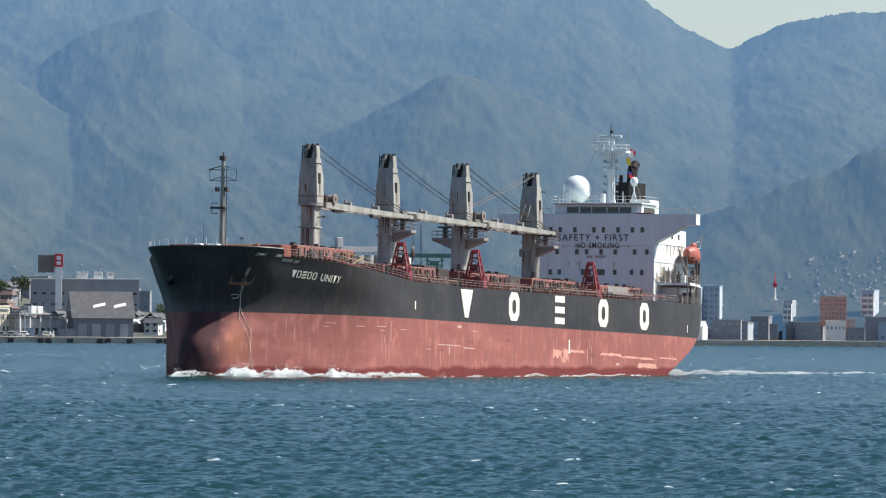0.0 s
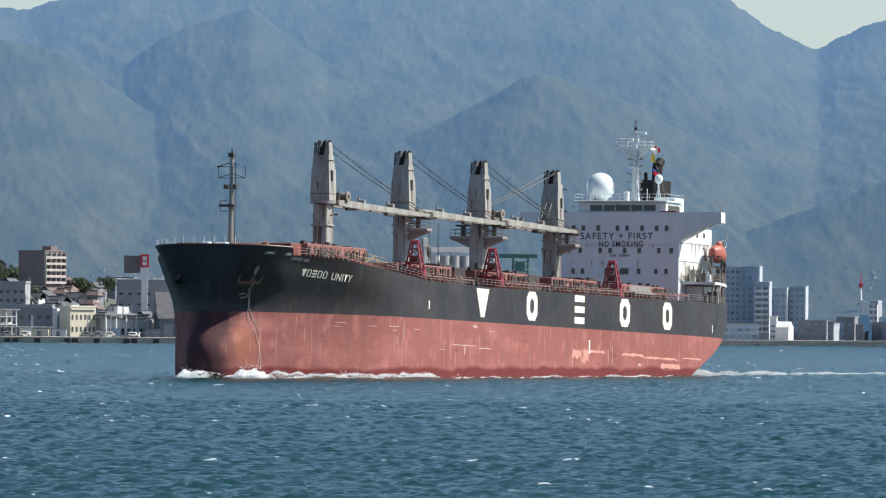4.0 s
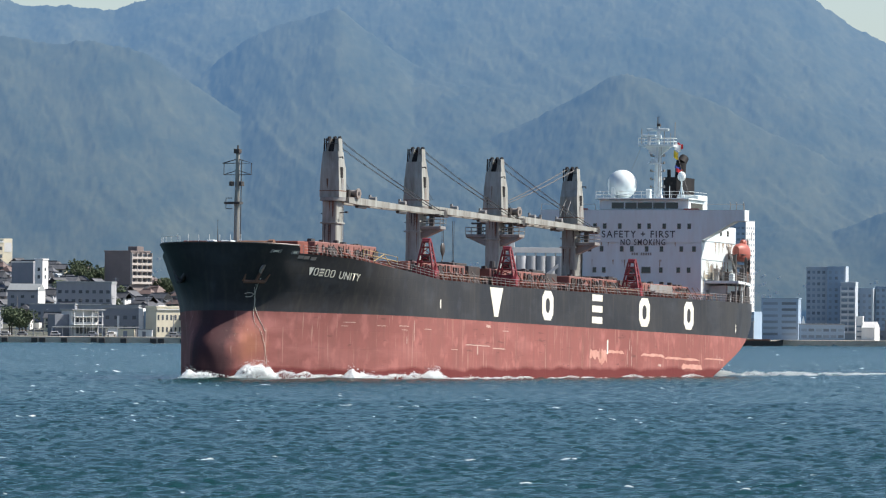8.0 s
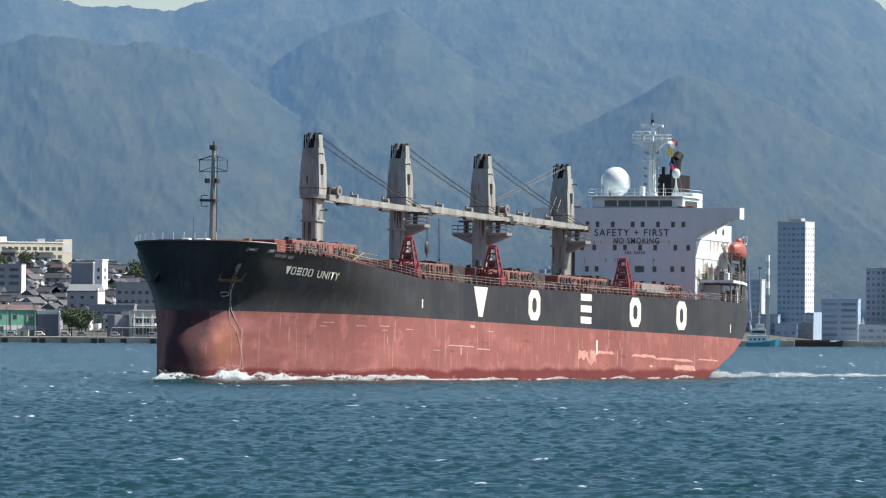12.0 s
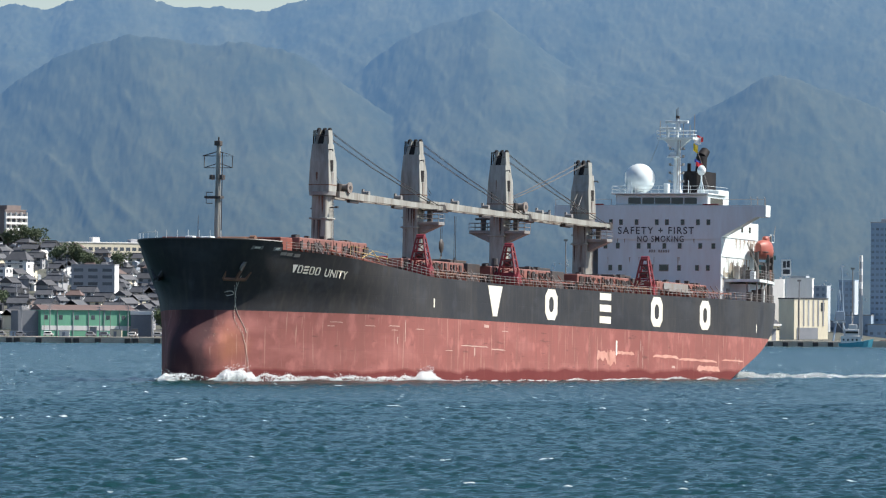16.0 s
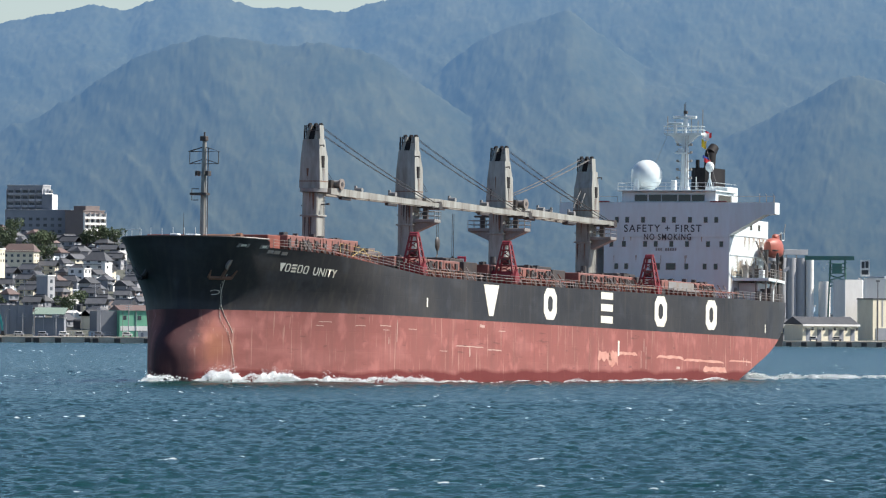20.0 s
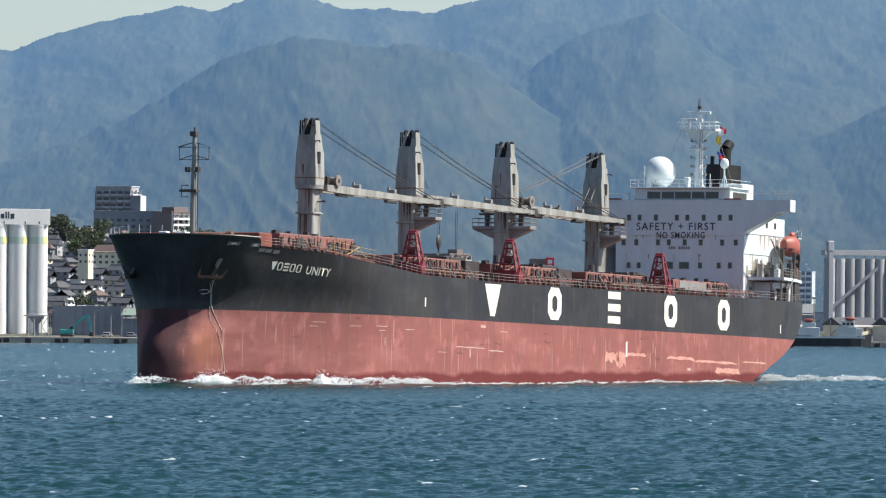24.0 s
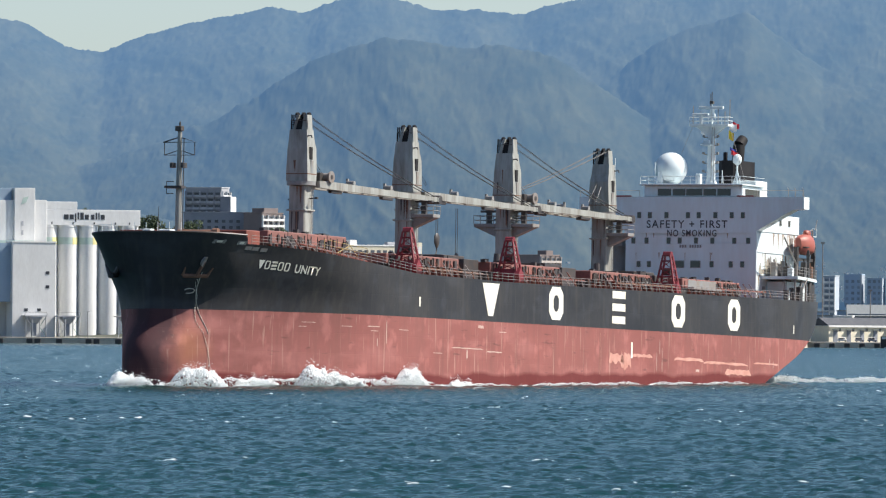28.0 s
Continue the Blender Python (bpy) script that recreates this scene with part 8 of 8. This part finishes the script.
for k in range(40):
    x = rng.uniform(-60, 240)
    y = rng.uniform(4240, 4420)
    w, h = rng.uniform(6, 14), rng.uniform(5, 12)
    if 90 < x < 150 and y < 4300:
        continue
    block("town_block", "low grey block in the distant town", "building", x, y, land_height(x, y), w, 9, h, rng.uniform(-25, 5), rng.choice((W_DARK, W_HAZE_BLUE, W_HAZE_PALE, W_DARK)), (max(1, int(h / 3.2)), max(1, int(w / 3.5)), 1.6, 1.3, 1.2, 3.1), None, R_METAL, group="distant town blocks")
# countless tiny boxes for houses up the slopes, sized to fit the camera's view
s = Shape()
for k in range(640):
    x = rng.choice((rng.uniform(-105, -15), rng.uniform(40, 140), rng.uniform(90, 330), rng.uniform(330, 430), rng.uniform(350, 430)))
    y = 4425 + 55 * rng.random() ** 1.6
    z = slope_height(x, y)
    w, h = rng.uniform(0.4, 1.5), rng.uniform(0.15, 0.55)
    s.box(x - w / 2, x + w / 2, y - 0.8, y + 0.8, z - 1.2, z + h)
tagged(new("far_houses", s.mesh("far_houses", W_WHITE)), "countless tiny pale boxes on the slope, sized to look like far houses", "houses", kind="stuff")

# -- small things on the quay --


def parked_van(label, paint):
    v = thing("parked_van", label, "van", "vehicles on the quay")
    part("body", Shape().box(-2.2, 2.2, -0.9, 0.9, 0.45, 1.3, 0.15).box(-1.9, 1.3, -0.85, 0.85, 1.3, 2.1, 0.2), paint, v)
    part("side_window", Shape().box(-1.6, 1.0, -0.9, -0.82, 1.35, 1.9), M_GLASS, v)
    for u in (-1.4, 1.4):
        part("wheel", Shape().tube((u, -0.95, 0.35), (u, -0.7, 0.35), 0.35, 0.35, 12), M_DARK, v)
    return v


vans = [parked_van("white van parked on the quay", W_WHITE), parked_van("dark car parked on the quay", W_DARK), parked_van("silver car parked on the quay", W_GREY)]
for k, x in enumerate((-48, -53, -57.5, -38, -92, -108, -84, -122, -129, -140, -152, -158, -176, -188, -196, -203, -212, -222, 58, 66, 72, 88, 128, 139)):
    m = pose(x, (3652 if x < 20 else 4004) + rng.uniform(-2, 3), 2.9, 0, 0, rng.uniform(-8, 8))
    if k < 3:
        vans[k].matrix_basis = m
    else:
        copy_thing(vans[k % 3], m)
lamp = thing("street_lamp", "thin grey street lamp on the quay", "street lamp", "quay lamps", m=pose(-52, 3660, 2.9))
part("pole", Shape().tube((0, 0, -0.5), (0, 0, 11), 0.16, 0.1, 7), M_GREY, lamp)
part("lamp_arm", Shape().tube((0, 0, 11), (1.3, 0, 11.4), 0.08), M_GREY, lamp)
part("lantern", Shape().box(1.1, 1.9, -0.15, 0.15, 11.3, 11.5), W_WHITE, lamp)
for x in (-90, -113, -30, -132, -150, -178, -196, -216, -228, -247, -270):
    copy_thing(lamp, pose(x, 3660 + rng.uniform(-3, 6), 2.9))
for x in (-150, -128, -205, -224, -60, -100, -180, -240):
    p = thing("utility_pole", "grey utility pole with a cross arm", "pole", "utility poles", m=pose(x, 3735 + rng.uniform(0, 60), 3))
    part("pole", Shape().tube((0, 0, 0), (0, 0, 17), 0.22, 0.14, 7), M_GREY, p)
    part("cross_arm", Shape().box(-1.2, 1.2, -0.08, 0.08, 15.4, 15.6), M_GREY, p)


# ---- foam along the hull and in the wake: rigid lumps that ride with the ship ----
M_FOAM = surface("sea_foam", (0.86, 0.88, 0.88), 0.9, second=(0.6, 0.68, 0.7), scale=0.5, amount=0.5, bump=0.0, spec=0.2)


def ball():
    bm = bmesh.new()
    bmesh.ops.create_icosphere(bm, subdivisions=1, radius=1.0)
    bm.verts.index_update()
    out = [tuple(v.co) for v in bm.verts], [tuple(v.index for v in f.verts) for f in bm.faces]
    bm.free()
    return out


BALL = ball()


def foam_lump(puffs, length, deep, high, seed, spray=0):
    """A heap of white water: a crowd of small lumps under a broken outline, with fine spray over it."""
    r = random.Random(seed)
    s = Shape()

    def top(u, v):
        p = Vector((u * length * 0.5 + seed * 3.1, v * 2, seed))
        body = min(0.72 + 0.6 * noise.noise(p * 0.42) + 0.25 * noise.noise(p * 1.3), 1.0)
        return high * max(1 - abs(u) ** 3, 0) * max(body, 0.16) * (1 - v * v) ** 0.5

    def blob(c, q):
        k = Vector((r.uniform(0.8, 1.25), r.uniform(0.8, 1.25), r.uniform(0.75, 1.2))) * q
        s.add([(c[0] + x * k.x, c[1] + y * k.y, c[2] + z * k.z) for x, y, z in BALL[0]], BALL[1])

    for k in range(puffs):
        u, v = r.uniform(-1, 1), r.uniform(-0.98, 0.98)
        h = top(u, v)
        q = r.uniform(0.35, 1.0) * (0.066 + 0.023 * h) * (1.25 - 0.5 * abs(v))
        z = max(h * r.uniform(0.86, 1.0) - q * 0.5, -0.05) if k % 4 else r.uniform(-0.9 * high ** 0.5, 0.6 * h)
        blob((u * length / 2, v * deep / 2, z), q * (1 if k % 4 else 1.3))
    for k in range(spray):
        u, v = r.gauss(0, 0.42), r.uniform(-0.9, 0.9)
        if abs(u) < 1:
            h = top(u, v)
            blob((u * length / 2, v * deep / 2, h * (1 + 0.3 * r.random() ** 2.5)), r.uniform(0.015, 0.04) + 0.01 * h * r.random())
    return s


def water_side(x, out=0.3):
    """A place at the water's edge on the port side, in the ship's own axes."""
    z = -(STRETCH * x + 1.3 - 100) * math.tan(radians(TRIM))
    return Vector((x, half_breadth(x, z) + out, z))


def side_turn(x):
    a, b = water_side(x - 1.0), water_side(x + 1.0)
    return math.degrees(math.atan2((b.y - a.y), (b.x - a.x) * STRETCH))


FOAM = []
EDGE = [foam_lump(700, 8.6, 1.6, 0.95, 60 + k, 90).mesh("foam_edge", M_FOAM, "soft") for k in range(4)]
THIN = [foam_lump(330, 8.4, 1.0, 0.4, 70 + k, 25).mesh("foam_edge", M_FOAM, "soft") for k in range(4)]
HEAP = [foam_lump(4000, 9.0, 2.4, 2.9, 80 + k, 600).mesh("foam_heap", M_FOAM, "soft") for k in range(3)]


def add_foam(name, label, mesh, x, out, rise, size=1.0):
    ob = tagged(new(name, mesh), label, "foam", "foam along the hull", "stuff")
    ob.scale = (size, size, size)
    FOAM.append((ob, x, out, rise))


k = 0
for x in np.arange(179.0, 138, -5.6):
    add_foam("bow_foam", "ragged white foam along the ship's bow", EDGE[k % 4], x, 0.6, ((0, 0.32 if x > 166 else 0.1), (22, 0.32 if x > 166 else 0.1), (26, 0.35), (28, 0.4)))
    k += 1
PATCHY = random.Random(77)
for x in np.arange(138.0, 36, -6.0):
    add_foam("side_foam", "thin line of foam along the ship's side", THIN[k % 4], x, 0.3, ((0, PATCHY.uniform(-0.3, 0.14)), (9, PATCHY.uniform(-0.3, 0.14)), (18, PATCHY.uniform(-0.3, 0.14)), (28, PATCHY.uniform(-0.2, 0.16))))
    k += 1
# heaps that surge and sink: seconds and height offset
add_foam("bow_splash", "white water thrown up round the stem", HEAP[2], 178.6, 0.2, ((0, -1.4), (3, -1.2), (7, -1.0), (11, -1.3), (15, -1.4), (18, -1.2), (21, -1.4), (25, -1.3), (28, -0.6)))
add_foam("bow_splash", "white bow wave heaped against the stem", HEAP[0], 173.2, 0.6, ((0, -1.3), (2, -1.2), (4, -1.5), (7, -0.9), (8, -0.7), (10, -1.5), (14, -1.2), (17, -1.2), (20, -1.1), (23, -1.6), (25, -1.4), (27, -0.6), (28, -0.5)))
add_foam("bow_splash", "white bow wave heaped along the bow", HEAP[1], 166.0, 0.6, ((0, -1.2), (1.5, -2.0), (5.5, -2.2), (9, -2.0), (13, -1.7), (16.5, -1.9), (19, -1.3), (20.5, -0.9), (23, -2.2), (25, -1.9), (26.5, -1.4), (28, -1.3)))
add_foam("side_splash", "burst of spray beside the bow", HEAP[2], 156.5, 0.7, ((0, -1.6), (2, -2.3), (7, -2.2), (8, -1.6), (10, -2.4), (15, -2.3), (17, -2.4), (20, -2.1), (23.5, -2.2), (24.6, -0.8), (25.4, -0.6), (26.4, -1.3), (27.4, -0.6), (28, -0.3)), 1.25)
add_foam("side_splash", "burst of spray along the side", HEAP[0], 140.5, 0.6, ((0, -2.5), (6, -2.5), (8, -1.5), (9.5, -2.4), (14, -2.5), (16.2, -1.3), (17.4, -1.9), (20, -2.4), (24, -2.3), (26, -1.9), (27, -1.1), (28, -0.6)))
add_foam("side_splash", "low burst of foam along the side", HEAP[1], 127, 0.5, ((0, -2.5), (9, -2.4), (12, -2.5), (18, -2.4), (22, -2.5), (26, -2.4), (28, -1.7)))
# smooth dark swell that the bow pushes ahead of the foam


def swell(length, deep, high):
    s = Shape()
    for i in range(61):
        u = i / 30 - 1
        for j in range(15):
            v = j / 7 - 1
            s.v.append((u * length / 2, v * deep / 2, high * max(1 - u * u, 0) ** 0.7 * max(1 - v * v, 0) ** 1.5 * (1 + 0.35 * noise.noise(Vector((u * length * 0.12, v, 3.0)))) - 0.1))
    s.f = [(i * 15 + j, (i + 1) * 15 + j, (i + 1) * 15 + j + 1, i * 15 + j + 1) for i in range(60) for j in range(14)]
    return s.mesh("bow_swell", M_SEA, "soft")


SWELL = swell(26, 5.0, 0.36)
for x, out in ((179.0, 3.4), (164.0, 3.4), (147.0, 3.0)):
    ob = tagged(new("bow_swell", SWELL), "smooth dark swell pushed up by the bow", "wave", "waves along the hull", "stuff")
    FOAM.append((ob, x, out, ((0, 0), (28, 0))))
# wake astern
WAKE = [foam_lump(400, 9.0, 2.2, 0.5, 90 + k, 30).mesh("foam_wake", M_FOAM, "soft") for k in range(4)]
for k in range(16):
    x = 19 - 6.6 * k
    ob = tagged(new("wake_foam", WAKE[k % 4]), "broken white wake water astern", "foam", "foam in the wake", "stuff")
    ob.scale = (1, 1.8, max(0.6, 2.2 - 0.13 * k))
    FOAM.append((ob, x, None, ((0, 0.05), (28, 0.12))))
for k in range(9):
    ob = tagged(new("wake_foam", WAKE[(k + 2) % 4]), "broken white wake water astern", "foam", "foam in the wake", "stuff")
    ob.scale = (1, 1.2, 0.9)
    FOAM.append((ob, 33 - 8.3 * k, None, ((0, -0.12), (28, -0.05))))


def foam_pose(x, out, up, t):
    if out is None:
        z = -(STRETCH * x + 1.3 - 100) * math.tan(radians(TRIM))
        p, turn = Vector((x, (8.0 if x < 20 else 10.5) + 2.2 * math.sin(1.7 * x), z)), 0
    else:
        p, turn = water_side(x, out), side_turn(x)
    m = ship_pose(t)
    place = m @ Vector((p.x * STRETCH, p.y, p.z))
    return pose(place.x, place.y, up, 0, 0, HEADING + turn)


def motions():
    times = [2 * k for k in range(15)]
    walk(ship, [(t, ship_pose(t)) for t in times])
    for k, (ob, x, out, rise) in enumerate(FOAM):
        rows = sorted(set(times) | {t for t, _ in rise} | {t + 1.0 for t in times[:-1]})
        bob = lambda t: 0.06 * math.sin(2.1 * t + 1.7 * k)
        walk(ob, [(t, foam_pose(x, out, float(np.interp(t, [a for a, _ in rise], [b for _, b in rise])) + bob(t), t)) for t in rows])
    walk(sea, [(0, pose(16, 0, 0)), (14, pose(0, 0, 0)), (28, pose(-16, 0, 0))])


motions()
